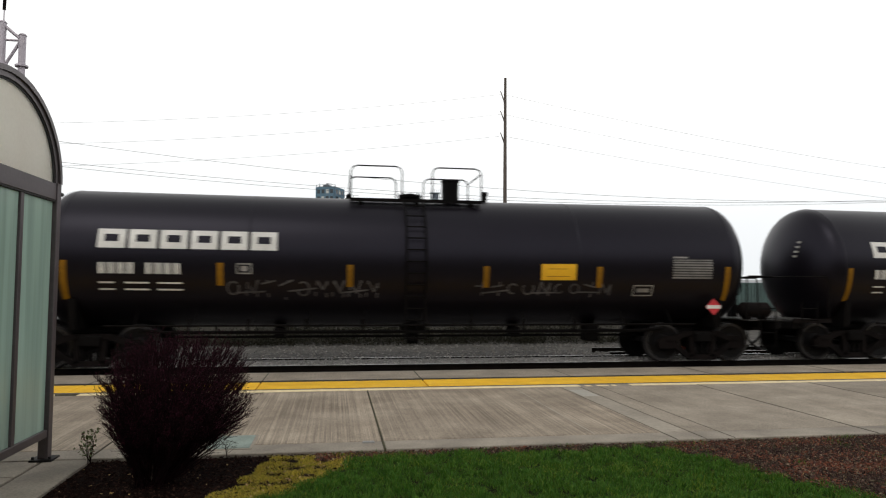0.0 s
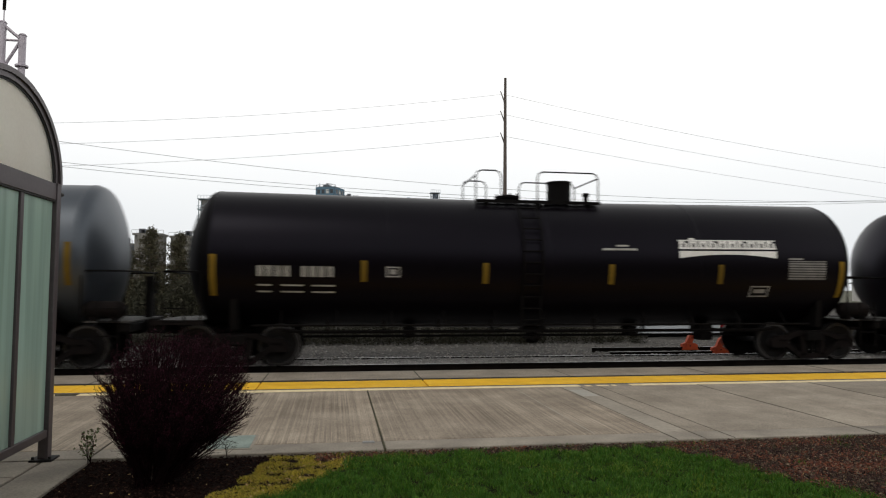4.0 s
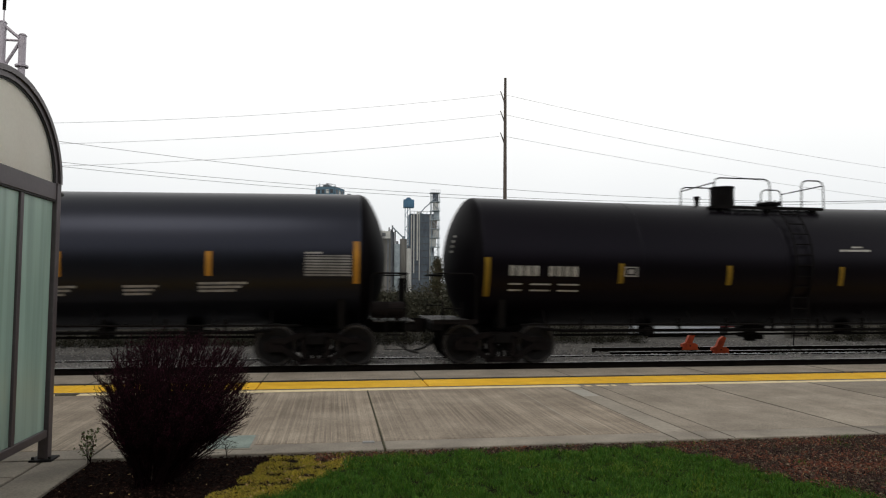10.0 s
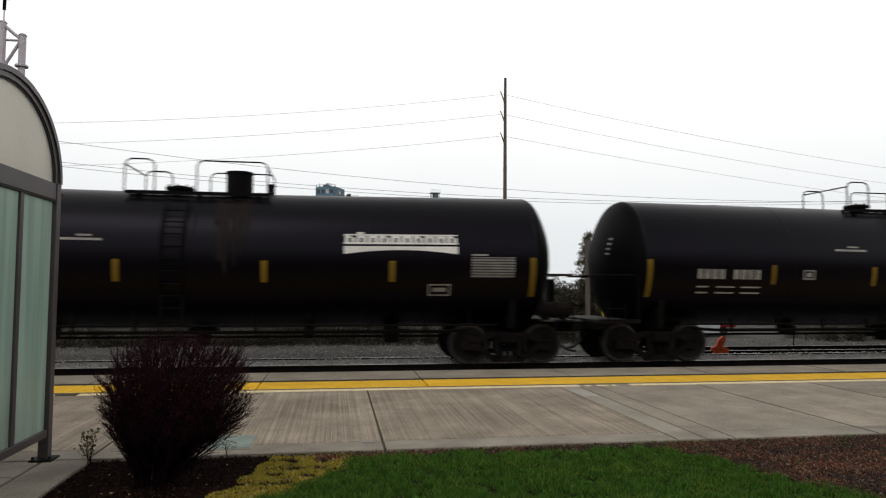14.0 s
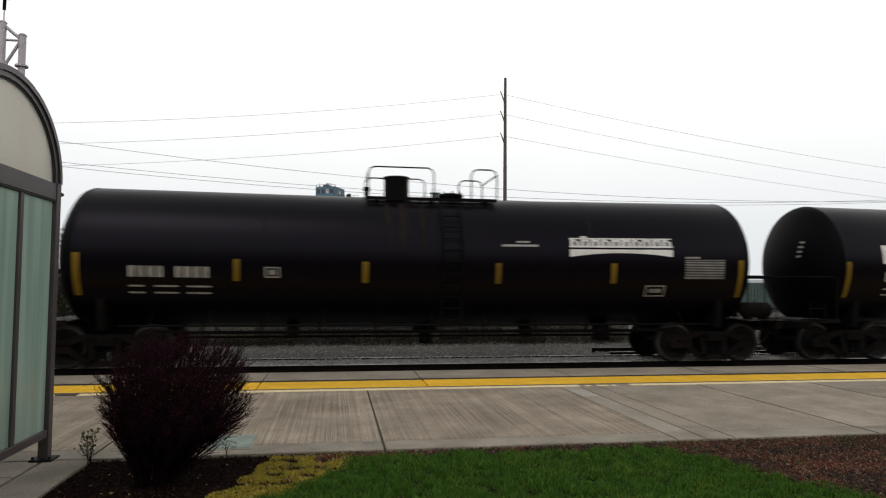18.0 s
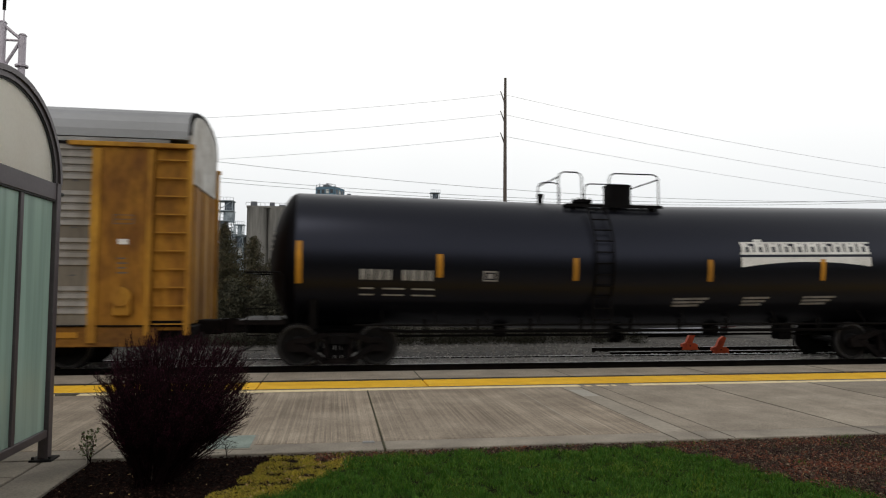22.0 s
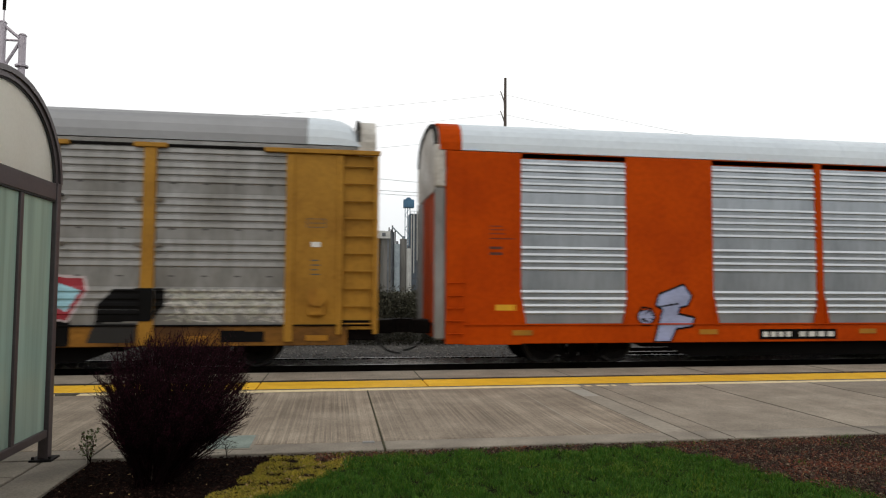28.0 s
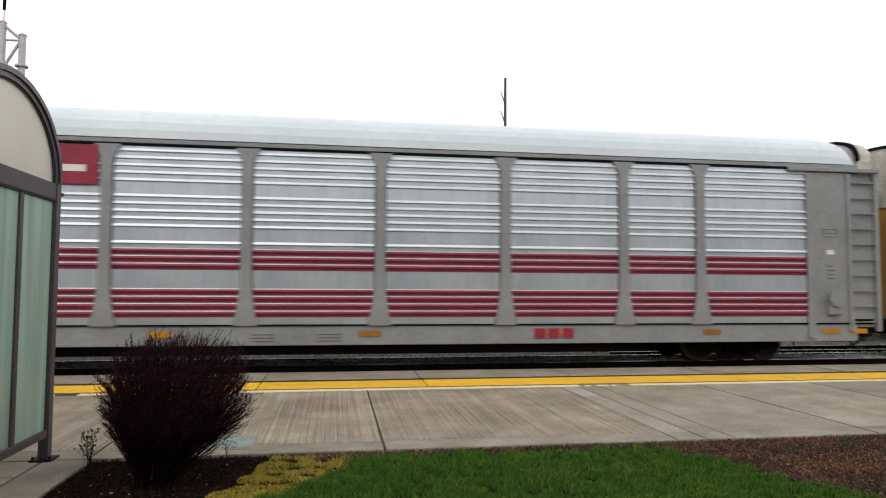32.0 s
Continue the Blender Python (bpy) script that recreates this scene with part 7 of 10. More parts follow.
tank(21.75, CHAR, "charcoal black tank car with a block emblem and amber strips", bars_P, blocks=PB, marks=(-6.7, 2.03, "decal_white"), extras=[("diamond",), ("placard",)], style="P")
tank(2.135, CHAR, "charcoal black tank car with white block emblem, yellow placard and scribbles", bars_P, blocks=PB, marks=(-6.7, 2.03, "decal_white"), extras=[("diamond",), ("placard",), ("scrawl", -4.2, -0.9, 1.55, 1.95, 3), ("scrawl", 1.2, 4.5, 1.6, 1.95, 5)], style="P")
tank(-17.64, CHAR, "charcoal black tank car with white block emblem and yellow placard", bars_P, blocks=PB, marks=(-6.7, 2.03, "decal_white"), extras=[("diamond",), ("placard",)], style="P")
tank(-37.16, BLACK, "satin black tank car with a white banner emblem", bars_A, 1, sign=SG, marks=(-6.5, 2.0, "decal_dim"), extras=[("lines", 1.6, 2.7)])
tank(-56.64, GREY, "grey tank car with black spill stain and white banner", bars_S, -1, sign=(3.0, 5.52, 2.45, 2.91), marks=(-6.56, 1.68, "decal_dim"), extras=[("block_rows", 3.1, 1.75, 0.8)], style="S")
tank(-76.38, BLACK, "satin black tank car with white banner and grey scribble", bars_S, -1, sign=(2.2, 4.72, 2.50, 2.96), marks=(-6.56, 1.68, "decal_dim"), extras=[("scrawl", -3.5, 0.5, 1.3, 1.75, 8), ("block_rows", 4.0, 1.55, 0.9)], style="S")
tank(-95.85, BLACK, "black tank car with white banner and pale stencil rows", bars_A, -1, sign=SG, marks=(-6.9, 2.05, "decal_dim"), extras=[("lines", 1.8, 2.75)])
tank(-115.57, BLUE, "glossy blue-black tank car with bright amber strips", bars_G, 1, marks=(-7.0, 2.10, "decal_white"), extras=[("block_rows", 1.1, 1.8, 1.0), ("block_rows", 3.0, 1.8, 0.7), ("block_rows", 4.5, 1.85, 1.0), ("yellow_patch", -0.2, 0.6, 1.08, 1.55)], style="G")
tank(-135.35, BLACK, "black tank car with white banner emblem", bars_A, 1, sign=SG, marks=(-6.2, 2.02, "decal_dim"), extras=[("lines", -2.2, 2.75)])
tank(-154.53, BLACK, "black tank car with block emblem, banner and brown streak", bars_A, 1, blocks=PB2, sign=SG, marks=(-6.4, 1.93, "decal_dim"), extras=[("lines", -2.3, 2.75), ("streaks", 0.85, 9)])
tank(-173.75, BLACK, "black tank car with block emblem, banner and wide scribbles", bars_A, 1, blocks=PB2, sign=SG, marks=(-6.4, 1.98, "decal_dim"), extras=[("streaks", 0.5, 7), ("scrawl", -3.6, -0.6, 1.45, 1.95, 12), ("scrawl", 1.0, 4.0, 1.5, 2.0, 13), ("lines", -2.3, 2.75)])
tank(-193.0, BLACK, "black tank car with white banner and faded stencils", bars_A, -1, sign=SG, marks=(-6.4, 1.97, "decal_dim"), extras=[("lines", 1.9, 2.75), ("streaks", -0.7, 8)])
tank(-212.24, BLACK, "black tank car with block emblem, banner and spray tags", bars_A, 1, blocks=PB2, sign=SG, marks=(-6.4, 1.98, "decal_dim"), extras=[("scrawl", -3.5, -1.4, 1.55, 1.95, 17), ("scrawl_white", 2.2, 3.7, 1.5, 1.85, 18), ("scrawl_white", -7.1, -6.6, 2.2, 2.8, 19), ("lines", -2.2, 2.75)])
tank(-232.03, BLUE, "blue-black tank car with a large white banner emblem", bars_G, 1, sign=(2.55, 6.04, 2.36, 3.0), marks=(-6.5, 1.95, "decal_dim"), extras=[("block_rows", 0.9, 1.6, 0.9), ("block_rows", 2.7, 1.6, 0.7), ("block_rows", 4.3, 1.6, 0.9)], style="G")


# ---- autoracks ----
RHALF, RW, RZ0, RZ1 = 13.64, 1.60, 0.95, 4.70
RPOSTS = [-8.94, -7.03, -4.22, -1.41, 1.41, 4.22, 7.03, 8.94]


def rib_profile(crisp=False):
    """(z, depth) up a side panel: groups of pressed ribs between flat bands."""
    out = []
    z = RZ0
    groups = [0.23, 1.22, 2.19, 3.14]
    for g in groups:
        base = RZ0 + g
        out.append((base - (0.215 if g > 2 else 0.06), 0.0))
        for k in range(-1 if g > 2 else 0, 4):
            a = base + k * 0.155
            tail = [(a + 0.070, 0.008), (a + 0.076, 0.0)] if crisp else [(a + 0.098, 0.012), (a + 0.104, 0.0)]
            out += [(a, 0.0), (a + 0.012, 0.040 if crisp else 0.026), (a + 0.022, 0.042 if crisp else 0.028)] + tail
    out = [(RZ0, 0.0)] + out + [(RZ1, 0.0)]
    return out


RIBS = rib_profile()
CRISP_RIBS = rib_profile(True)


def rib_depth(z):
    for (za, da), (zb, db) in zip(RIBS, RIBS[1:]):
        if za <= z <= zb:
            return da + (db - da) * (z - za) / max(1e-6, zb - za)
    return 0.0


def panel_mesh(w, mat):
    bm = B()
    prof = [(-0.02, RZ0), *[(-0.02 - d - 0.004, z) for z, d in (CRISP_RIBS if isinstance(mat, list) and mat[1] is M["galvanised_skylit"] else RIBS)], (-0.02, RZ1)]
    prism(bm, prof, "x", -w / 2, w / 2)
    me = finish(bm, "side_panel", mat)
    # crisp panels: upward rib faces take the paler copy, painting in sky light
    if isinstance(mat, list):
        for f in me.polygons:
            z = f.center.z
            if any(RZ0 + g - (0.18 if g > 2 else 0.03) < z < RZ0 + g + 0.60 for g in (0.23, 1.22, 2.19, 3.14)) and (mat[1] is not M["galvanised_skylit"] or (f.normal.z > 0.1 and f.normal.y < -0.3)):
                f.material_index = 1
    return me


def perforation_mesh(w):
    """Dark ventilation slots in the flat bands between the ribs."""
    bm = B()
    for g in (0.98, 1.96, 2.92):
        z = RZ0 + g
        n = max(2, int(w / 0.62))
        for i in range(n):
            x = -w / 2 + w * (i + 0.5) / n
            box(bm, x - 0.06, x + 0.06, -0.03, -0.0245, z + 0.03, z + 0.06)
    return finish(bm, "slots", M["slot_grey"])


def text_mesh(body, size, mat, name):
    cu = bpy.data.curves.new(name, "FONT")
    cu.body, cu.size, cu.extrude, cu.align_x, cu.offset = body, size, 0.004, "LEFT", 0.010
    ob = bpy.data.objects.new(name, cu)
    scene.collection.objects.link(ob)
    dg = bpy.context.evaluated_depsgraph_get()
    me = bpy.data.meshes.new_from_object(ob.evaluated_get(dg))
    bpy.data.objects.remove(ob)
    me.materials.clear()
    me.materials.append(mat)
    return me


class Ink:
    """Spray paint on a car's side: layers of shapes, strokes and scrawls that follow the pressed ribs."""

    def __init__(self, car, flat=0.0, cell=0.022):
        self.car, self.flat, self.cell, self.jobs, self.halo = car, flat, cell, [], None

    def shape(self, mat, pts, line=None, w=0.0):
        if line:
            self.jobs.append((line, pts, True, w))
        self.jobs.append((mat, pts, True, 0.0))

    def stroke(self, mat, r, pts):
        self.jobs.append((mat, pts, False, r))

    def dab(self, mat, x, z, a, b):
        self.shape(mat, [(x + a * math.cos(k * 0.449), z + b * math.sin(k * 0.449)) for k in range(14)])

    def scrawl(self, mat, x0, x1, z0, z1, seed, n, r):
        rng = random.Random(seed)
        for k in range(n):
            x, z, h = rng.uniform(x0, x1), rng.uniform(z0, z1), (z1 - z0)
            self.stroke(mat, r * rng.uniform(0.7, 1.2), [(x, z), (min(x1, x + rng.uniform(0.0, 0.5) * h), min(z1, z + rng.uniform(-0.1, 0.4) * h)), (min(x1, x + rng.uniform(0.2, 0.9) * h), max(z0, z - rng.uniform(0.0, 0.5) * h))])

    def done(self, label):
        c = self.cell
        if self.halo:
            key, mist, grow = self.halo
            self.jobs = [(mist, j[1], True, grow) for j in self.jobs if j[0] == key and j[2]] + self.jobs
        xs, zs = [p[0] for j in self.jobs for p in j[1]], [p[1] for j in self.jobs for p in j[1]]
        x0, z0 = min(xs) - 0.1, max(0.535, min(zs) - 0.1)
        nx, nz = int((max(xs) + 0.1 - x0) / c) + 1, int((max(zs) + 0.1 - z0) / c) + 1
        grid, names = np.full((nz, nx), -1), []
        for mat, pts, solid, r in self.jobs:
            if mat not in names:
                names.append(mat)
            m = r + 0.03
            ja, jb = max(0, int((min(p[0] for p in pts) - m - x0) / c)), min(nx, int((max(p[0] for p in pts) + m - x0) / c) + 2)
            ia, ib = max(0, int((min(p[1] for p in pts) - m - z0) / c)), min(nz, int((max(p[1] for p in pts) + m - z0) / c) + 2)
            if ia >= ib or ja >= jb:
                continue
            gx, gz = np.meshgrid(x0 + c * (np.arange(ja, jb) + 0.5), z0 + c * (np.arange(ia, ib) + 0.5))
            inside, near = np.zeros(gx.shape, bool), np.full(gx.shape, 9.0)
            for (ax, az), (bx, bz) in zip(pts, pts[1:] + pts[:1] if solid else pts[1:]):
                dx, dz = bx - ax, bz - az
                t = np.clip(((gx - ax) * dx + (gz - az) * dz) / max(1e-9, dx * dx + dz * dz), 0, 1)
                near = np.minimum(near, np.hypot(gx - ax - t * dx, gz - az - t * dz))
                if solid and abs(dz) > 1e-9:
                    inside ^= ((az > gz) != (bz > gz)) & (gx < ax + (gz - az) * dx / dz)
            grid[ia:ib, ja:jb][inside | (near < r)] = names.index(mat)
        soups = [([], []) for _ in names]

        def depth(x, z):
            if self.flat:
                return self.flat
            if abs(x) > 11.72:
                return 0.076 if abs(abs(x) - 11.80) < 0.09 else 0.036
            if any(abs(x - p) < 0.15 for p in RPOSTS):
                return 0.082
            return 0.028 if z < RZ0 else 0.008 + rib_depth(z)
        for i in range(nz):
            za, zb = z0 + i * c, z0 + (i + 1) * c
            j = 0
            while j < nx:
                k, col, y = j + 1, grid[i, j], depth(x0 + (j + 0.5) * c, za + c / 2)
                while k < nx and grid[i, k] == col and depth(x0 + (k + 0.5) * c, za + c / 2) == y:
                    k += 1
                if col >= 0:
                    vs, fs = soups[col]
                    xa, xb, o = x0 + j * c, x0 + k * c, len(vs)
                    ya, yb = -RW - depth((xa + xb) / 2, za + 1e-4), -RW - depth((xa + xb) / 2, zb - 1e-4)
                    vs += [(xa, ya, za), (xb, ya, za), (xb, yb, zb), (xa, yb, zb)]
                    fs.append((o, o + 1, o + 2, o + 3))
                j = k
        top = None
        for name, (vs, fs) in zip(names, soups):
            if fs:
                ob = part("graffiti" if top is None else "graffiti_layer", soup("graffiti", vs, fs, [G[name]]), None, top or self.car, label if top is None else "")
                tagged(ob, kind="stuff")
                top = top or ob


def flat_paint(name, col, dark=None):
    return material(name, col, dark or tuple(v * 0.75 for v in col), 0.6, 0, 2.0, 20.0, 0.0, 0.35)


G = {"aqua": flat_paint("aqua_spray", (0.22, 0.60, 0.58)), "green": flat_paint("green_spray", (0.15, 0.36, 0.16)), "bright_green": flat_paint("bright_green_spray", (0.10, 0.40, 0.11)),
     "olive": flat_paint("pale_olive_spray", (0.33, 0.34, 0.25)), "orange": flat_paint("orange_spray", (0.50, 0.20, 0.03)), "lilac": flat_paint("lilac_spray", (0.52, 0.48, 0.56)), "sky": flat_paint("sky_blue_spray", (0.34, 0.64, 0.76)),
     "teal": flat_paint("teal_spray", (0.10, 0.32, 0.36)), "crimson": flat_paint("crimson_spray", (0.34, 0.018, 0.035)), "pinkish": flat_paint("pale_pink_spray", (0.58, 0.50, 0.52)),
     "periwinkle": flat_paint("periwinkle_spray", (0.38, 0.43, 0.66)), "white": flat_paint("white_spray", (0.55, 0.53, 0.50)), "tan": flat_paint("tan_spray", (0.42, 0.31, 0.10)), "blue": flat_paint("emblem_blue", (0.03, 0.07, 0.25)), "salmon": flat_paint("faded_red_stripe", (0.58, 0.155, 0.09)), "blush": flat_paint("faded_cream_stripe", (0.62, 0.46, 0.36)),
     "black": M["black_paint"], "soot": flat_paint("sooty_black_spray", (0.009, 0.0085, 0.0085)), "spring": flat_paint("leaf_green_spray", (0.16, 0.40, 0.17)), "mustard": flat_paint("mustard_spray", (0.40, 0.32, 0.10)), "ghost": flat_paint("buffed_grey_paint", (0.40, 0.40, 0.34)),
     "tan_dirt": flat_paint("brown_grey_buff", (0.20, 0.14, 0.10)), "lime": flat_paint("lime_spray", (0.15, 0.40, 0.05)), "plate": M["steel_dark"], "grey_bar": flat_paint("grey_stencil", (0.30, 0.30, 0.31)), "mauve": flat_paint("mauve_spray", (0.30, 0.24, 0.34)),
     "haze": flat_paint("pale_sky_spray", (0.55, 0.74, 0.82)), "teal_light": flat_paint("light_teal_spray", (0.16, 0.45, 0.50)), "clip_rust": M["clip_rust"]}


def autorack(index, label, frame_mat, panel_mat, roof_mat, style="posts", door_mat=None, rough_sill=None):
    car = thing("autorack", label, "autorack car", group="autoracks of the train")
    fm, pm, rm = M[frame_mat], ([M["grime_brown"], M[panel_mat]] if panel_mat == "galvanised_dirty" else ([M[panel_mat], M["galvanised_skylit"]] if panel_mat in ("galvanised_bright", "galvanised_new") else M[panel_mat])), M[roof_mat]
    # deck, sills and inner core
    bm = B()
    box(bm, -RHALF + 0.1, RHALF - 0.1, -RW + 0.03, RW - 0.03, 0.92, 1.05)
    part("deck", bm, M["steel_dark"], car)
    bm = B()
    prism(bm, [(-8.9, 0.66), (-8.3, 0.36), (8.3, 0.36), (8.9, 0.66)], "y", -0.9, 0.9)
    part("centre_sill", bm, M["steel_dark"], car)
    for s in (-1, 1):
        bm = B()
        low = 0.30 if style == "grey" else 0.17
        prism(bm, [(-8.6, 0.56), (-7.6, low), (7.6, low), (8.6, 0.56)], "y", s * 1.28 - 0.07, s * 1.28 + 0.07)
        part("well_girder", bm, M["steel_dark"], car)
    for s in (-1, 1):
        bm = B()
        box(bm, -RHALF + 0.6, RHALF - 0.6, s * (RW - 0.01) - 0.03, s * (RW - 0.01) + 0.03, 0.52, 0.93, 0.01)
        part("side_sill", bm, M["sill_ochre"] if style == "posts" else fm, car)
        bm = B()
        box(bm, -RHALF + 0.5, RHALF - 0.5, s * (RW + 0.02) - 0.03, s * (RW + 0.02) + 0.03, 0.935, 0.965)
        part("sill_rail", bm, fm if style == "orange" else M["steel_dark"], car)
        # proud dark strip stands in for the shadow line beneath the top chord
        bm = B()
        box(bm, -RHALF + 1.9, RHALF - 1.9, s * (RW + 0.012) - 0.012, s * (RW + 0.012) + 0.012, RZ1 - 0.018, RZ1 + 0.045)
        if style != "orange":
            part("vent_gap", bm, M["steel_dark"], car)
        else:
            bm.free()
        bm = B()
        box(bm, -RHALF + 0.45, RHALF - 0.45, s * (RW - 0.03) - 0.05, s * (RW - 0.03) + 0.05, RZ1 + 0.005, RZ1 + 0.13, 0.01)
        part("top_chord", bm, M["galvanised_dull"] if style == "posts" else fm, car)
        part("core_wall", cached(("core", s), lambda: finish((lambda b: (box(b, -RHALF + 0.3, RHALF - 0.3, s * (RW - 0.10) - 0.02, s * (RW - 0.10) + 0.02, 1.06, RZ1), b)[1])(B()), "core_wall", M["steel_dark"])), None, car)
    # roof: low arch with rounded shoulders, cross ribs
    arc = [(-RW - 0.02, 4.85), (-RW - 0.02, 5.02), (-RW + 0.02, 5.20), (-RW + 0.09, 5.33), (-RW + 0.20, 5.43), (-RW + 0.36, 5.51), (-0.9, 5.61), (-0.4, 5.67), (0, 5.69)]
    arc = arc + [(-y, z) for y, z in arc[-2::-1]]
    bm = B()
    domed = style == "grey" or frame_mat == "rack_yellow"
    prism(bm, arc, "x", -RHALF + (1.5 if domed else (0.45 if style == "orange" else 0.75)), RHALF - (1.5 if domed else (0.45 if style == "orange" else 0.75)))
    part("roof", bm, rm, car)
    for s in (-1, 1):
        bm = B()
        if domed:
            # the roof's last metre curves down to the end door
            k = 0.0 if style == "grey" else 0.14
            rings = [[bm.verts.new((s * x, y * b, 4.85 + (z - 4.85) * a)) for y, z in arc] for x, a, b in ((12.145, 1.0, 1.0), (12.45 + k, 0.985, 1.0), (12.72 + k, 0.93, 0.995), (12.92 + k, 0.80, 0.985), (13.05 + k, 0.58, 0.97), (13.14 + k, 0.20, 0.95))]
            for ra, rb in zip(rings, rings[1:]):
                for i in range(len(arc)):
                    q = [ra[i - 1], ra[i], rb[i], rb[i - 1]]
                    bm.faces.new(q if s > 0 else q[::-1])
            for ring in (rings[0], rings[-1]):
                bm.faces.new(ring)
            bmesh.ops.recalc_face_normals(bm, faces=bm.faces)
        else:
            prism(bm, arc, "x", *sorted((s * (RHALF - (0.445 if style == "orange" else 0.745)), s * (RHALF + (0.05 if style == "orange" else (-0.06 if frame_mat == "rack_ochre" else -0.42))))))
        part("roof_end", bm, fm if style == "orange" else (M["rack_roof_white"] if domed and s > 0 else rm), car)
        # end wall: pale upper leaf under the roof's arch, coloured leaves below
        bm = B()
        xa, xb = sorted((s * (RHALF - (-0.055 if style == "orange" else (0.055 if frame_mat == "rack_ochre" else 0.415))), s * (RHALF + (0.12 if style == "orange" else -0.01))))
        prism(bm, [(-RW + 0.10, 3.98)] + [(y * 0.95, z - 0.05) for y, z in arc[1:-1]] + [(RW - 0.10, 3.98)], "x", xa, xb)
        part("upper_door", bm, M["cream"], car, "stained cream upper end door")
        bm = B()
        prism(bm, [(y * 0.985, z - 0.015) for y, z in arc[1:-1]] + [(y * 0.93, z - 0.09) for y, z in arc[-2:0:-1]], "x", xa - 0.02 * s, xa + 0.05 * s)
        part("roof_seal", bm, M["steel_dark"], car)
    for i in range(18 if style != "posts" else 0):
        x = -RHALF + 1.4 + i * (2 * RHALF - 2.8) / 17
        bm = cached(("roofrib", roof_mat), lambda: finish((lambda b: (prism(b, [(y * 1.001, z + 0.004) for y, z in arc[1:-1]] + [(-RW, 5.0)][:0], "x", -0.03, 0.03), b)[1])(B()), "roof_seam", rm))
        part("roof_seam", bm, None, car, at=pose(x, 0, 0))
    # sides
    if style == "orange":
        h = RHALF
        spans = [(-h + 1.82, -h + 4.32)]
        x = -h + 6.40
        w5 = (2 * (h - 6.40)) / 5
        for k in range(5):
            spans.append((x + k * w5 + 0.10, x + (k + 1) * w5 - 0.10))
        spans.append((h - 4.32, h - 1.70))
    else:
        e = [-11.72] + RPOSTS + [11.72]
        spans = [(a + 0.13, b - 0.13) for a, b in zip(e, e[1:])]
        spans[0] = (e[0], e[1] - 0.13)
        spans[-1] = (e[-2] + 0.13, e[-1])
    for s in (-1, 1):
        turn = pose(0, 0, 0) if s < 0 else pose(0, 0, 0, 0, 0, 180)
        for k, (a, b) in enumerate(spans):
            w = round(b - a, 3)
            m = turn @ pose((a + b) / 2, -RW + 0.022, 0)
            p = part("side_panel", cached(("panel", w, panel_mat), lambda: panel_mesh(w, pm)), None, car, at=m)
            if style == "posts":
                tagged(part("slot_row", cached(("slots", w), lambda: perforation_mesh(w)), None, p), kind="stuff")
            if style == "grey":
                bm = cached(("red", w), lambda: finish((lambda q: ([prism(q, [(-0.0245, a - 0.062), (-0.029, a - 0.062), (-0.029, a), (-0.069, a + 0.008), (-0.071, a + 0.022), (-0.0445, a + 0.062), (-0.0375, a + 0.062), (-0.0665, a + 0.0225), (-0.0645, a + 0.012), (-0.0245, a + 0.001)], "x", -w / 2, w / 2) for g, m in ((0.23, 4), (1.22, 3)) for a in [RZ0 + g + 0.155 * r for r in range(m)]], q)[1])(B()), "stripe", M["maroon"]))
                part("stripe", bm, None, p, "maroon painted stripes")
        if style == "orange":
            def skin_plate(xa, xb, z0=RZ0 - 0.4, z1=4.83):
                bm = B()
                box(bm, xa, xb, -RW - 0.022, -RW + 0.02, z0, z1, 0.008)
                part("side_plate", bm, fm, car, at=turn)
            for (a, b), (c, d) in zip(spans, spans[1:]):
                skin_plate(b, c, RZ0 - 0.02)
            skin_plate(-h + 0.52, spans[0][0], 0.5)
            skin_plate(spans[-1][1], h - 0.52, 0.5)
            for a, b in spans:
                for x, d in ((a, 1), (b, -1)):
                    bm = B()
                    prism(bm, [(x - d * 0.004, RZ0 - 0.02), (x + d * 0.11, RZ0 - 0.02), (x + d * 0.05, RZ0 + 0.30), (x - d * 0.004, RZ0 + 0.62)], "y", -RW - 0.066, -RW - 0.020)
                    part("gusset", bm, fm, car, at=turn)
            bm = B()
            box(bm, spans[0][0], spans[-1][1], -RW - 0.02, -RW + 0.02, RZ1 + 0.002, RZ1 + 0.135, 0.008)
            part("top_band", bm, fm, car, at=turn)
            for xa, xb in ((-h + 0.09, -h + 0.52), (h - 0.52, h - 0.09)):
                bm = B()
                box(bm, xa, xb, -RW - 0.03, -RW + 0.0, 0.52, 4.83, 0.01)
                q = part("corner_plate", bm, fm, car, at=turn)
                bm = B()
                for r in range(5):
                    rod(bm, (xa + 0.03, -RW - 0.06, 0.75 + 0.28 * r), (xb - 0.03, -RW - 0.06, 0.75 + 0.28 * r), 0.014, 6)
                part("rung", bm, fm, q)
            for sx in (-1, 1):
                xa, xb = sorted((sx * (h - 0.09), sx * (h + 0.16)))
                bm = B()
                box(bm, xa, xb, -RW + 0.01, -RW + 0.10, 0.62, 4.0, 0.03)
                part("door_edge", bm, M["galvanised_dull"], car, at=turn)
                bm = B()
                box(bm, xa, xb, -RW + 0.01, -RW + 0.10, 4.01, 4.98, 0.03)
                part("door_edge", bm, M["cream"], car, "cream upper door edge", at=turn)
        else:
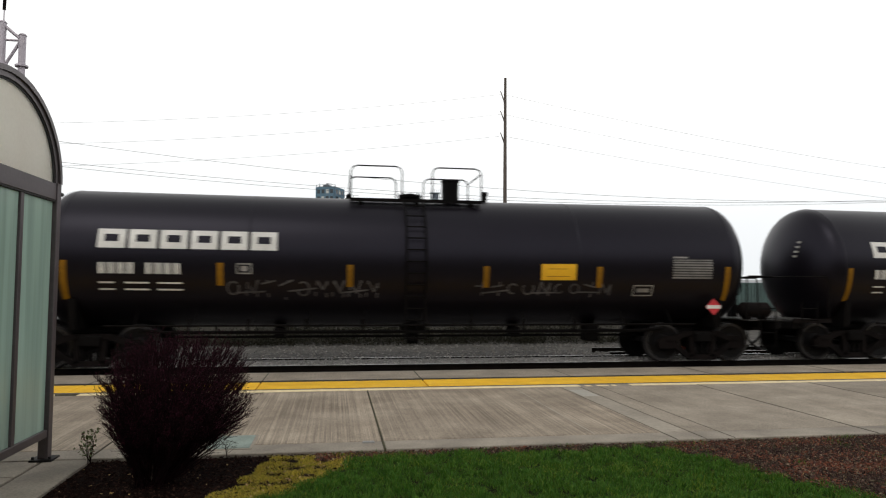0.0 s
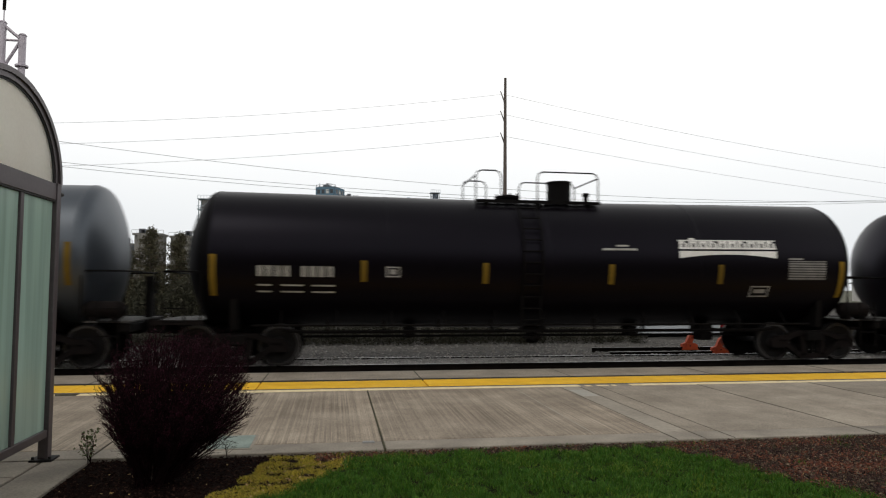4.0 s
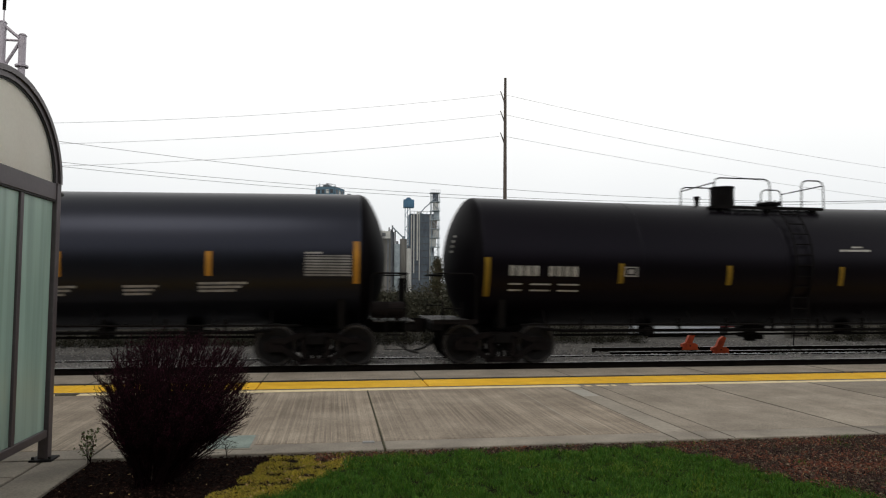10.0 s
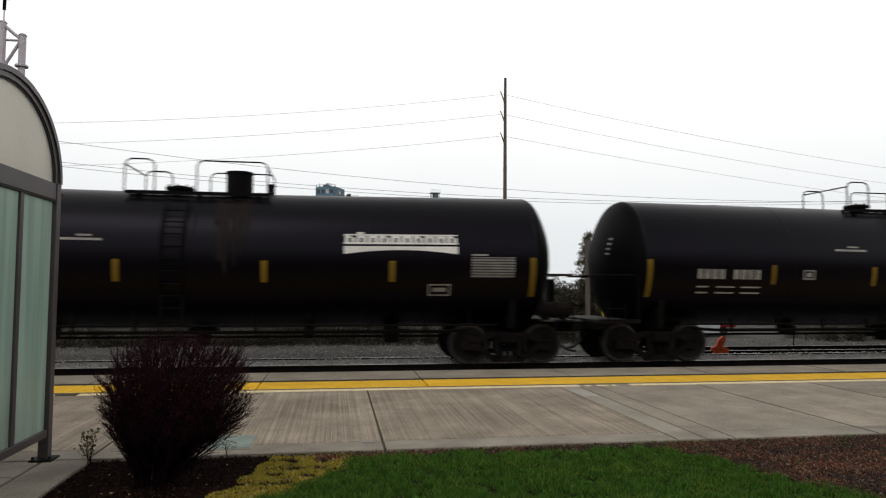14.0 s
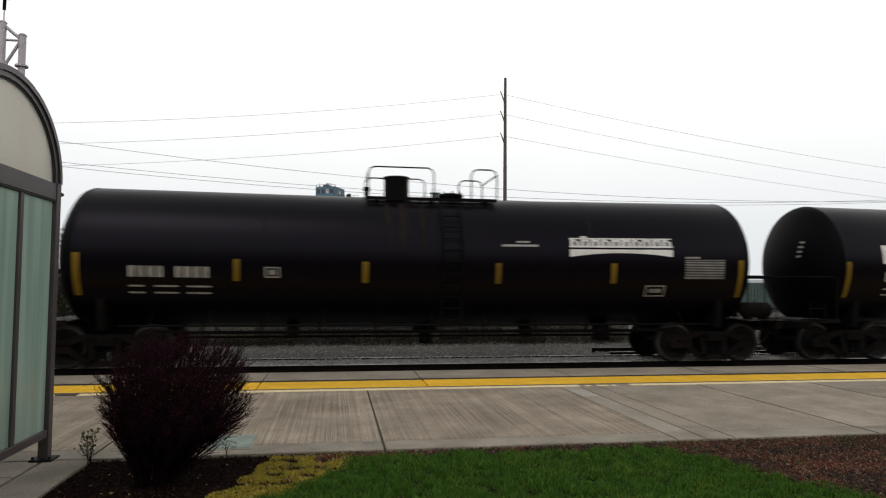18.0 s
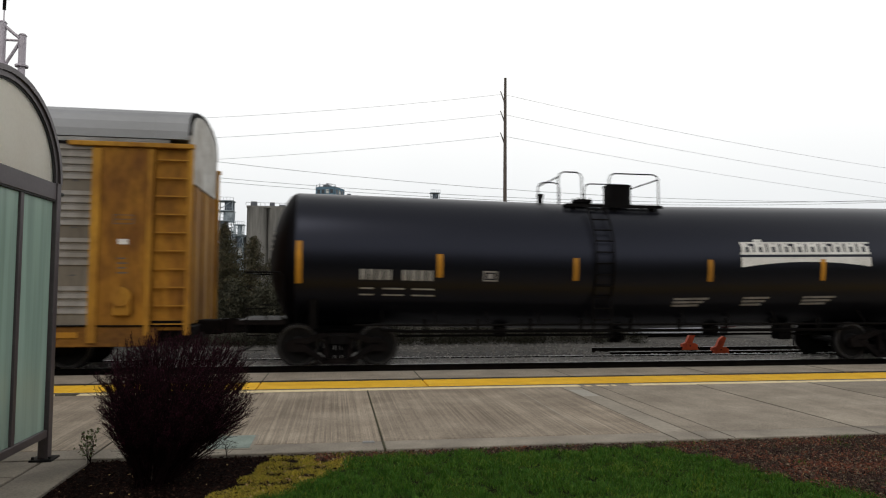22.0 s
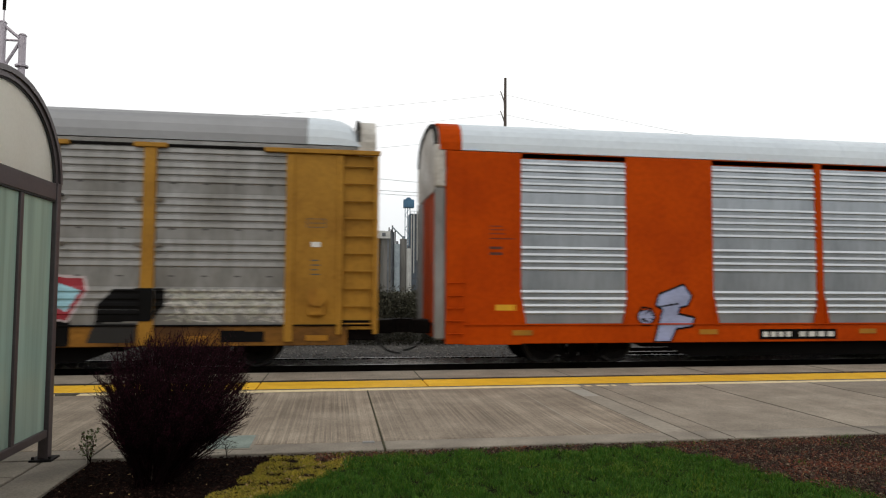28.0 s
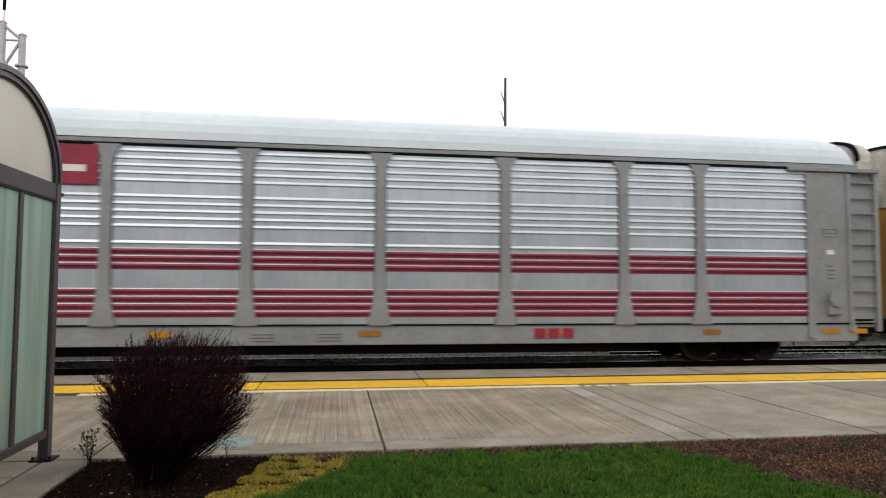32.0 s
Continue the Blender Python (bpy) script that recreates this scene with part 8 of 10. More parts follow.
            for x in RPOSTS:
                def post():
                    bm = B()
                    if style == "grey":
                        prism(bm, [(-0.25, RZ0 - 0.01), (0.25, RZ0 - 0.01), (0.17, 1.35), (0.115, 1.75), (0.105, 4.42), (0.25, 4.70), (-0.25, 4.70), (-0.105, 4.42), (-0.115, 1.75), (-0.17, 1.35)], "y", -RW - 0.075, -RW + 0.01)
                    else:
                        prism(bm, [(-0.15, RZ0 - 0.42), (0.15, RZ0 - 0.42), (0.13, 1.6), (0.12, 4.66), (-0.12, 4.66), (-0.13, 1.6)], "y", -RW - 0.075, -RW + 0.01)
                        box(bm, -0.33, 0.33, -RW - 0.10, -RW + 0.01, 4.662, 4.755, 0.008)
                    return finish(bm, "side_post", fm)
                po = part("side_post", cached(("post", style, frame_mat), post), None, car, at=turn @ pose(x, 0, 0))
                if style == "posts":
                    wide = 0.20 if frame_mat == "rack_ochre" else 0.26
                    for zc in (3.56, 2.62):
                        for k in (-1, 1):
                            part("clip", cached(("clip", wide), lambda: finish((lambda q: (box(q, -wide / 4 - 0.02, wide / 4 + 0.02, -RW - 0.062, -RW - 0.03, -0.04, 0.04), q)[1])(B()), "clip", M["clip_rust"] if wide < 0.25 else M["clip_grime"])), None, po, at=pose(k * (0.125 + wide / 4), 0, zc))
            for sx in (-1, 1):
                # end bay: blank plate, corner column with rungs, top bracket
                bm = B()
                xa, xb = sorted((sx * 11.72, sx * 12.92))
                box(bm, xa, xb, -RW - 0.03, -RW + 0.02, 0.95, 4.64, 0.01)
                em = M["rust_ochre"] if frame_mat == "rack_ochre" else fm
                pl = part("end_plate", bm, em, car, at=turn)
                bm = B()
                xm = sx * 11.80
                box(bm, xm - 0.09, xm + 0.09, -RW - 0.07, -RW - 0.031, 0.6, 4.60, 0.01)
                part("stiffener", bm, fm, pl)
                bm = B()
                xm = sx * 12.86
                box(bm, xm - 0.05, xm + 0.05, -RW - 0.09, -RW - 0.031, 0.75, 4.60, 0.01)
                part("stiffener", bm, fm, pl)
                rng = random.Random(index)
                bm = B()
                for r in range(3):
                    box(bm, sx * 12.35 - 0.2, sx * 12.35 + 0.2, -RW - 0.0345, -RW - 0.0305, 3.04 + 0.09 * r, 3.052 + 0.09 * r)
                for dx in (-0.2, 0.185):
                    box(bm, sx * 12.35 + dx, sx * 12.35 + dx + 0.015, -RW - 0.0345, -RW - 0.0305, 3.055, 3.217)
                for r in range(4):
                    box(bm, sx * 12.35 - 0.10, sx * 12.35 + 0.10 - 0.04 * (r % 2), -RW - 0.0345, -RW - 0.0305, 2.02 + 0.10 * r, 2.045 + 0.10 * r)
                tagged(part("stencil", bm, M["slot_grey"], pl), kind="stuff")
                if style == "grey" or sx > 0:
                    bm = B()
                    box(bm, sx * 12.35 - 0.1, sx * 12.35 + 0.1, -RW - 0.0345, -RW - 0.0305, 2.62, 2.73)
                    part("white_tag", bm, M["decal_white"], pl)
                bm = B()
                xa, xb = sorted((sx * 12.92, sx * RHALF))
                box(bm, xa, xb, -RW + 0.05, -RW + 0.09, 0.85, 4.64)
                co = part("corner_column", bm, em, car, at=turn)
                bm = B()
                box(bm, sx * RHALF - 0.05, sx * RHALF + 0.05, -RW - 0.06, -RW + 0.06, 0.75, 4.64, 0.01)
                part("corner_post", bm, fm, co)
                for r in range(10):
                    bm = cached(("rung", style, frame_mat), lambda: finish((lambda q: (box(q, -0.32, 0.32, -0.03, 0.03, -0.012, 0.012), q)[1])(B()), "rung", fm))
                    part("rung", bm, None, co, at=pose(sx * 13.28, -RW - 0.01, 0.98 + 0.38 * r))
                bm = B()
                xa, xb = sorted((sx * 11.25, sx * 13.72))
                box(bm, xa, xb, -RW - 0.10, -RW + 0.03, 4.645, 4.74, 0.01)
                part("top_bracket", bm, fm, car, at=turn)
    # end doors with folded leaves
    for s in (-1, 1):
        dm = M[door_mat or frame_mat]
        for k in range(6):
            bm = B()
            y = -1.45 + k * 0.49
            box(bm, *sorted((s * (RHALF - 0.20), s * (RHALF + (0.08 if style == "orange" else -0.05) + (0.03 if k % 2 else 0.0)))), y, y + 0.47, 0.95, 3.97, 0.01)
            part("door_leaf", bm, M["galvanised_dull"] if style == "orange" and k in (0, 5) else dm, car)
        bm = B()
        box(bm, *sorted((s * (RHALF - 0.75), s * (RHALF + 0.05))), -1.35, 1.35, 0.60, 0.92, 0.02)
        part("end_sill", bm, M["steel_rust"] if style != "orange" else fm, car)
        truck(car, s * 10.2, index)
    ends(car, 14.28, 13.7)
    # chutes and cushion housings beyond the sills
    for s in (-1, 1):
        bm = B()
        box(bm, *sorted((s * 13.5, s * 14.15)), -0.32, 0.32, 0.68, 1.0, 0.03)
        part("draft_gear", bm, M["steel_rust"], car)
    # hand brake box and small tags near the end
    bm = B()
    box(bm, 12.2, 12.55, -RW - 0.15, -RW - 0.032, 1.15, 1.55, 0.03)
    if style != "orange":
        rod(bm, (12.38, -RW - 0.20, 1.55), (12.38, -RW - 0.15, 1.55), 0.2, 14)
    part("brake_wheel", bm, M["rack_grey"] if style == "grey" else (M["rack_ochre"] if style == "posts" else M["rack_orange"]), car)
    tape_z = 0.62 if frame_mat == "rack_yellow" else 0.705
    for x in {"rack_ochre": (-12.4, -11.16, -9.41, -6.76, -3.7, -0.70, 2.41, 4.91, 8.48, 11.3), "rack_yellow": (-11.2, -7.75, -4.27, -0.11, 3.27, 6.70, 9.9, 12.4)}.get(frame_mat, (12.3, 13.05, 9.2, 5.3, 1.2, -3.1, -7.3, -11.8)):
        bm = B()
        box(bm, x - 0.23, x + 0.23, -RW - 0.040, -RW - 0.0285, tape_z, tape_z + 0.115)
        part("reflector", bm, M["reflector"], car)
    return car


def rack(u, *args, **kw):
    c = autorack(len(TRAIN), *args, **kw)
    TRAIN.append((c, u * U - 0.11))
    return c


r1 = rack(-257.8, "weathered ochre autorack with grimy ribbed panels and graffiti", "rack_ochre", "galvanised_dirty", "rack_roof_grey", "posts")
M["blush_band"] = material("tan_band_paint", (0.34, 0.27, 0.19), (0.22, 0.17, 0.12), 0.7, 0, 1.5, 12.0, 0.03, 0.5)
# slogan, shield emblem and paint on the first rack
bm = B()
box(bm, -11.66, -9.16, -RW - 0.054, -RW - 0.044, 3.96, 4.66)
sg = part("sign_band", bm, M["decal_grey"], r1, "pale painted band with the slogan's first words")
bm = B()
box(bm, -11.66, -9.16, -RW - 0.054, -RW - 0.044, 3.04, 3.72)
part("sign_band", bm, M["blush_band"], r1, "tan painted band with the slogan's last word")
for body, x, z in (("We will", -11.58, 4.02), ("deliver.", -11.58, 3.16)):
    part("slogan", text_mesh(body, 0.72, M["steel_dark"], "slogan"), None, sg, at=pose(x, -RW - 0.060, z, 90, 0, 0))
bm = B()
box(bm, -8.87, -7.20, -RW - 0.066, -RW - 0.047, 2.84, 4.56)
part("emblem_board", bm, M["rack_ochre"], r1, "ochre board that carries a shield emblem")


def shield(x, z, w, h, y):
    o = [(-0.5, 0.5), (-0.42, 0.36), (-0.52, 0.2), (-0.5, -0.35), (-0.4, -0.46), (-0.2, -0.52), (0, -0.56), (0.2, -0.52), (0.4, -0.46), (0.5, -0.35), (0.52, 0.2), (0.42, 0.36), (0.5, 0.5), (0.25, 0.56), (0, 0.54), (-0.25, 0.56)]
    bm = B()
    prism(bm, [(x + a * w, z + b * h) for a, b in o], "y", y - 0.006, y)
    sh = part("shield", bm, G["blush"], r1, "faded shield emblem with blue top and red stripes")
    bm = B()
    prism(bm, [(x + a * w * 0.97, z + b * h) for a, b in [(-0.5, 0.47), (-0.43, 0.36), (-0.5, 0.2), (-0.5, 0.1), (0.5, 0.1), (0.5, 0.2), (0.43, 0.36), (0.5, 0.47), (0, 0.51)]], "y", y - 0.011, y - 0.0065)
    part("chief", bm, G["blue"], sh)
    for zz in (0.36, 0.2):
        bm = B()
        prism(bm, [(x - w * 0.38, z + h * zz - 0.06), (x + w * 0.40, z + h * zz - 0.05), (x + w * 0.36, z + h * zz + 0.06), (x + w * 0.1, z + h * zz + 0.035), (x - w * 0.36, z + h * zz + 0.06)], "y", y - 0.015, y - 0.0115)
        part("pale_bar", bm, G["blush"], sh)
    for k in range(6):
        bm = B()
        xx = x - w * 0.48 + k * w * 0.16
        box(bm, xx, xx + w * 0.145, y - 0.010, y - 0.0065, z - h * 0.46, z + h * 0.09)
        part("red_stripe", bm, G["salmon"], sh)


shield(-8.08, 3.80, 1.18, 1.30, -RW - 0.068)
# graffiti along the first rack
ink = Ink(r1)
ink.halo = ("aqua", "mustard", 0.13)
ink.shape("spring", [(-11.48, 1.21), (-11.06, 1.18), (-10.73, 1.1), (-10.4, 1.07), (-10.13, 1.3), (-10.18, 0.98), (-10.08, 0.65), (-10.33, 0.62), (-10.93, 0.63), (-11.46, 0.66)], "black", 0.03)
ink.shape("spring", [(-10.1, 0.65), (-10.06, 1.01), (-9.84, 1.21), (-9.46, 1.24), (-9.07, 1.24), (-9.05, 0.95), (-8.94, 0.64)], "black", 0.03)
ink.shape("spring", [(-8.94, 1.24), (-7.98, 1.3), (-7.96, 1), (-7.9, 0.76), (-8.08, 0.6), (-8.88, 0.61), (-8.96, 1)], "black", 0.03)
ink.shape("spring", [(-7.84, 0.93), (-7.85, 1.18), (-7.66, 1.3), (-6.91, 1.3), (-7.02, 1.06), (-7.32, 0.93)], "black", 0.03)
ink.shape("spring", [(-6.84, 0.93), (-6.73, 1.21), (-5.9, 1.3), (-5.46, 1.24), (-5.21, 1.12), (-4.84, 1.21), (-4.78, 0.99), (-5.02, 0.9)], "black", 0.03)
ink.shape("aqua", [(-11.49, 1.59), (-11.27, 1.82), (-10.82, 2.11), (-10.4, 1.83), (-10.17, 1.62), (-10.15, 1.41), (-10.36, 1.48), (-10.53, 1.62), (-10.68, 1.56), (-10.7, 1.3), (-10.87, 1.3), (-10.88, 1.59), (-11.07, 1.62), (-11.49, 1.42)], "black", 0.045)
ink.shape("aqua", [(-10.12, 1.3), (-10.16, 1.62), (-10, 1.92), (-9.7, 2.08), (-9.32, 2.07), (-9.22, 1.84), (-9.16, 1.6), (-8.88, 1.54), (-8.84, 1.3), (-9.29, 1.27), (-9.36, 1.47), (-9.63, 1.47), (-9.68, 1.3)], "black", 0.045)
ink.shape("aqua", [(-9.12, 2.13), (-8.92, 2.05), (-8.52, 2.14), (-8.26, 2.2), (-7.94, 2.15), (-7.94, 2.02), (-8.2, 1.99), (-8.16, 1.78), (-7.97, 1.66), (-7.69, 1.51), (-7.92, 1.3), (-8.24, 1.3), (-8.39, 1.54), (-8.62, 1.57), (-8.73, 1.3), (-8.94, 1.3), (-8.88, 1.54), (-8.67, 1.78), (-9.08, 1.84), (-9.14, 2.01)], "black", 0.045)
ink.shape("aqua", [(-7.85, 1.3), (-7.8, 1.66), (-7.57, 1.97), (-7.17, 2.17), (-6.75, 1.97), (-6.76, 2.22), (-6.52, 2.25), (-6.33, 2.04), (-6.14, 2.16), (-5.79, 2.23), (-5.59, 2.11), (-5.63, 1.86), (-5.78, 1.8), (-5.97, 1.83), (-6, 1.7), (-5.83, 1.55), (-5.53, 1.43), (-5.46, 1.3), (-6.85, 1.27), (-6.97, 1.42), (-7.39, 1.6), (-7.44, 1.45), (-7.2, 1.3)], "black", 0.045)
ink.shape("black", [(-10.95, 1.18), (-10.89, 1.07), (-10.45, 1.04), (-10.22, 0.98), (-10.56, 0.94)])
ink.shape("black", [(-10.58, 1.59), (-10.35, 1.54), (-10.18, 1.3), (-10.21, 1.2), (-10.46, 1.21), (-10.32, 1.3), (-10.41, 1.48)])
ink.shape("black", [(-9.65, 1.83), (-9.53, 1.95), (-9.46, 1.48), (-9.64, 1.48)])
ink.shape("black", [(-8.28, 2.02), (-8.11, 2.1), (-7.92, 1.93), (-8.16, 1.83)])
ink.shape("black", [(-7.4, 1.63), (-7.11, 1.84), (-6.84, 1.7), (-6.91, 1.41), (-7.33, 1.59)])
ink.shape("black", [(-9.07, 1.3), (-8.95, 1.42), (-8.83, 1.24), (-8.97, 1), (-8.99, 0.77), (-9.09, 1)])
ink.shape("black", [(-7.92, 1.3), (-7.77, 1.43), (-7.68, 1.3), (-7.31, 1.35), (-7.61, 1.23), (-7.86, 1.05)])
ink.shape("black", [(-6.38, 1.31), (-5.99, 1.12), (-6.14, 1.03)])
ink.shape("black", [(-5.47, 1.06), (-5.15, 1.18), (-4.9, 1.25), (-5.27, 0.97)])
ink.shape("black", [(-6.03, 1.7), (-5.91, 1.88), (-5.67, 1.81), (-5.83, 1.68)])
ink.shape("black", [(-7.57, 1.09), (-7.21, 1.21), (-7.06, 1.06), (-7.45, 0.97)])
ink.shape("lilac", [(-11.28, 1.42), (-10.96, 1.45), (-10.92, 1.21), (-11.27, 1.18)])
ink.shape("lilac", [(-10.5, 1.51), (-10.38, 1.45), (-10.32, 1.24), (-10.49, 1.21)])
ink.shape("lilac", [(-8.65, 1.48), (-8.39, 1.45), (-8.35, 1.21), (-8.61, 1.21)])
ink.shape("pinkish", [(-9.64, 1.71), (-9.49, 1.6), (-9.58, 1.49)])
ink.shape("pinkish", [(-8.24, 1.97), (-7.93, 1.93), (-7.86, 1.81), (-8.22, 1.78)])
ink.shape("pinkish", [(-7.21, 1.73), (-7.05, 1.77), (-6.97, 1.64), (-7.16, 1.61)])
ink.shape("pinkish", [(-10.43, 1.95), (-10.21, 1.94), (-10.2, 1.82), (-10.37, 1.79)])
ink.shape("pinkish", [(-9.14, 1.73), (-8.85, 1.69), (-8.86, 1.57), (-9.07, 1.55)])
ink.stroke("black", 0.022, [(-11.16, 0.98), (-10.78, 0.94), (-10.44, 0.75)])
ink.stroke("black", 0.022, [(-10.01, 0.83), (-9.74, 1.1), (-9.46, 1.04)])
ink.stroke("black", 0.022, [(-8.84, 1.12), (-8.49, 0.97), (-8.15, 1.15)])
ink.stroke("black", 0.022, [(-7.68, 0.97), (-7.33, 1.18), (-7.1, 1.24)])
ink.stroke("black", 0.022, [(-6.74, 1), (-6.38, 1.18), (-5.77, 1.03)])
ink.stroke("black", 0.022, [(-5.78, 1.21), (-5.29, 1.3)])
ink.stroke("black", 0.022, [(-6.57, 1.85), (-6.45, 1.49)])
ink.stroke("black", 0.022, [(-9.93, 1.83), (-9.65, 1.98)])
ink.stroke("black", 0.022, [(-8.52, 2.02), (-8.39, 1.78)])
ink.stroke("black", 0.022, [(-11.14, 1.82), (-10.81, 1.94)])
ink.scrawl("lilac", -5.72, -4.86, 1.52, 1.76, 3, 9, 0.03)
ink.shape("aqua", [(-5.35, 1.49), (-5.1, 1.58), (-4.61, 1.55), (-4.6, 1.05), (-4.91, 1), (-5.28, 1.12)], "black", 0.02)
ink.scrawl("black", -5.32, -4.63, 1.05, 1.52, 4, 10, 0.016)
ink.done("large aqua and green graffiti lettering forms")

ink = Ink(r1)
ink.dab("spring", -4.04, 1.27, 0.46, 0.38)
ink.stroke("black", 0.014, [(-4.42, 1.3), (-4.2, 1.4), (-3.97, 1.3)])
ink.stroke("black", 0.014, [(-4.38, 1.13), (-4.23, 1.13)])
ink.stroke("black", 0.014, [(-3.9, 1.16), (-3.71, 1.16)])
ink.stroke("black", 0.014, [(-4.29, 0.99), (-4.03, 0.94), (-3.75, 1)])
ink.stroke("black", 0.014, [(-4.13, 1.49), (-4.07, 1.24)])
ink.stroke("lilac", 0.02, [(-4.36, 1.18), (-4.25, 1.18)])
ink.stroke("lilac", 0.02, [(-3.87, 1.21), (-3.73, 1.21)])
ink.shape("black", [(-4.72, 0.9), (-3.51, 0.9), (-3.51, 0.6), (-4.72, 0.61)])
ink.stroke("pinkish", 0.02, [(-4.69, 0.86), (-3.53, 0.85)])
ink.stroke("pinkish", 0.024, [(-4.5, 0.66), (-3.52, 0.66)])
ink.shape("black", [(-5.16, 0.91), (-4.72, 0.9), (-4.72, 0.79), (-5.16, 0.8)])
ink.shape("bright_green", [(-3.34, 1.43), (-3.37, 1.75), (-3.08, 1.87), (-2.98, 2.08), (-2.89, 2), (-2.92, 1.49), (-3.14, 1.4)], "aqua", 0.025)
ink.scrawl("lilac", -3.5, -2.81, 0.95, 1.3, 5, 12, 0.03)
ink.scrawl("lilac", -4.01, -3.47, 1.43, 1.69, 6, 6, 0.025)
ink.scrawl("black", -3.53, -3.27, 0.99, 1.3, 7, 4, 0.02)
ink.done("small green graffiti face and lilac spikes")

ink = Ink(r1)
ink.shape("orange", [(-1.97, 1.75), (-1.6, 1.95), (-1.3, 2.02), (-1.12, 1.73), (-0.77, 1.88), (-0.23, 2.09), (0.26, 1.92), (0.46, 1.85), (0.58, 1.97), (1.26, 1.98), (1.38, 1.85), (1.34, 0.59), (-1.77, 0.61), (-1.78, 1.06), (-2.1, 1.3), (-2.05, 1.48)])
ink.shape("black", [(-1.97, 1.57), (-1.53, 1.53), (-1.52, 1.41), (-2, 1.41)])
ink.shape("black", [(-1.29, 1.56), (-0.82, 1.7), (-0.73, 1.62), (-1.23, 1.43)])
ink.shape("black", [(0.17, 1.64), (0.51, 1.69), (0.51, 1.55), (0.2, 1.55)])
ink.shape("black", [(0.27, 1.12), (0.58, 1.18), (0.52, 1.03), (0.33, 1.03)])
ink.shape("black", [(-1.45, 2.1), (-1.33, 2.12), (-1.27, 1.97), (-1.48, 1.97)])
ink.shape("bright_green", [(-1.68, 1.63), (-1.56, 1.69), (-1.57, 1.94), (-1.42, 2.03), (-1.3, 1.94), (-1.3, 1.7), (-1, 1.73), (-1, 1.61), (-1.26, 1.54), (-1.26, 1.3), (-1.11, 1.06), (-0.99, 0.97), (-0.98, 0.61), (-1.77, 0.62), (-1.78, 1.06), (-1.61, 1.21), (-1.56, 1.53), (-1.85, 1.53)], "black", 0.03)
ink.shape("bright_green", [(-0.94, 0.61), (-0.9, 1), (-0.72, 1.24), (-0.73, 1.79), (-0.53, 1.94), (-0.32, 1.85), (-0.25, 1.64), (-0.19, 1.85), (0.02, 1.92), (0.17, 1.76), (0.2, 1.61), (0.18, 1.3), (0.27, 1.06), (0.47, 1.06), (0.51, 0.6)], "black", 0.03)
ink.shape("bright_green", [(0.53, 0.6), (0.53, 1.06), (0.67, 1.18), (0.57, 1.55), (0.57, 1.86), (0.81, 2), (1.12, 1.96), (1.25, 1.74), (1.22, 1.3), (1.29, 0.99), (1.31, 0.6)], "black", 0.03)
ink.shape("orange", [(0.78, 1.44), (0.88, 1.53), (1.02, 1.44), (0.88, 1.35)])
ink.stroke("black", 0.028, [(-0.5, 1.09), (-0.29, 1.5)])
ink.stroke("black", 0.028, [(-0.13, 1.5), (0.06, 1.07)])
ink.stroke("black", 0.028, [(-0.93, 0.97), (-1.01, 0.62)])
ink.stroke("black", 0.028, [(0.5, 0.99), (0.52, 0.61)])
ink.stroke("black", 0.028, [(-1.58, 1.09), (-1.22, 1.06)])
ink.stroke("green", 0.05, [(-1.55, 1), (-1.22, 1)])
ink.stroke("green", 0.06, [(-1.68, 0.7), (1.26, 0.68)])
ink.stroke("green", 0.03, [(0.76, 0.99), (1.26, 1.02)])
ink.scrawl("aqua", -2.07, -1.76, 1.9, 2.13, 20, 3, 0.035)
ink.scrawl("aqua", -1.12, -0.85, 1.94, 2.12, 21, 3, 0.035)
ink.scrawl("aqua", -0.8, -0.55, 2, 2.14, 22, 3, 0.035)
ink.scrawl("aqua", 0, 0.21, 2, 2.18, 23, 3, 0.035)
ink.scrawl("aqua", 0.26, 0.39, 1.94, 2.05, 24, 3, 0.035)
ink.scrawl("aqua", 0.95, 1.26, 2, 2.16, 25, 3, 0.035)
ink.scrawl("aqua", -1.07, -0.9, 1.29, 1.44, 26, 3, 0.035)
ink.scrawl("aqua", -2.15, -1.97, 1.17, 1.28, 27, 3, 0.035)
ink.scrawl("aqua", 1.5, 1.64, 1.52, 1.66, 28, 3, 0.035)
ink.scrawl("aqua", 1.45, 1.58, 1.21, 1.3, 29, 3, 0.035)
ink.done("bright green graffiti forms with orange shadow")

ink = Ink(r1)
ink.shape("ghost", [(1.67, 0.92), (1.76, 1.12), (1.94, 1.17), (2.08, 1.62), (2.38, 1.76), (2.65, 1.62), (2.72, 1.3), (2.66, 0.91)])
ink.dab("tan_dirt", 2.33, 0.99, 0.26, 0.14)
ink.stroke("mustard", 0.05, [(2.74, 1.51), (2.8, 1.73), (3.03, 1.81), (3.68, 1.88), (4.01, 1.9), (4.27, 1.97), (4.61, 1.87), (4.94, 1.97), (5.55, 1.94), (5.96, 1.88), (6.38, 1.75), (6.79, 1.58)])
ink.shape("olive", [(2.8, 1.18), (2.8, 1.67), (2.93, 1.76), (3.68, 1.8), (3.88, 1.72), (4.14, 1.87), (4.61, 1.84), (4.94, 1.87), (5.48, 1.88), (5.69, 1.73), (5.96, 1.81), (6.24, 1.7), (6.72, 1.5), (7.13, 1.3), (7.07, 0.97), (6.78, 0.57), (6.5, 0.62), (6.02, 0.75), (5, 0.58), (4.34, 0.73), (3.88, 0.73), (3.61, 0.76), (3.03, 0.73), (2.84, 0.89)])
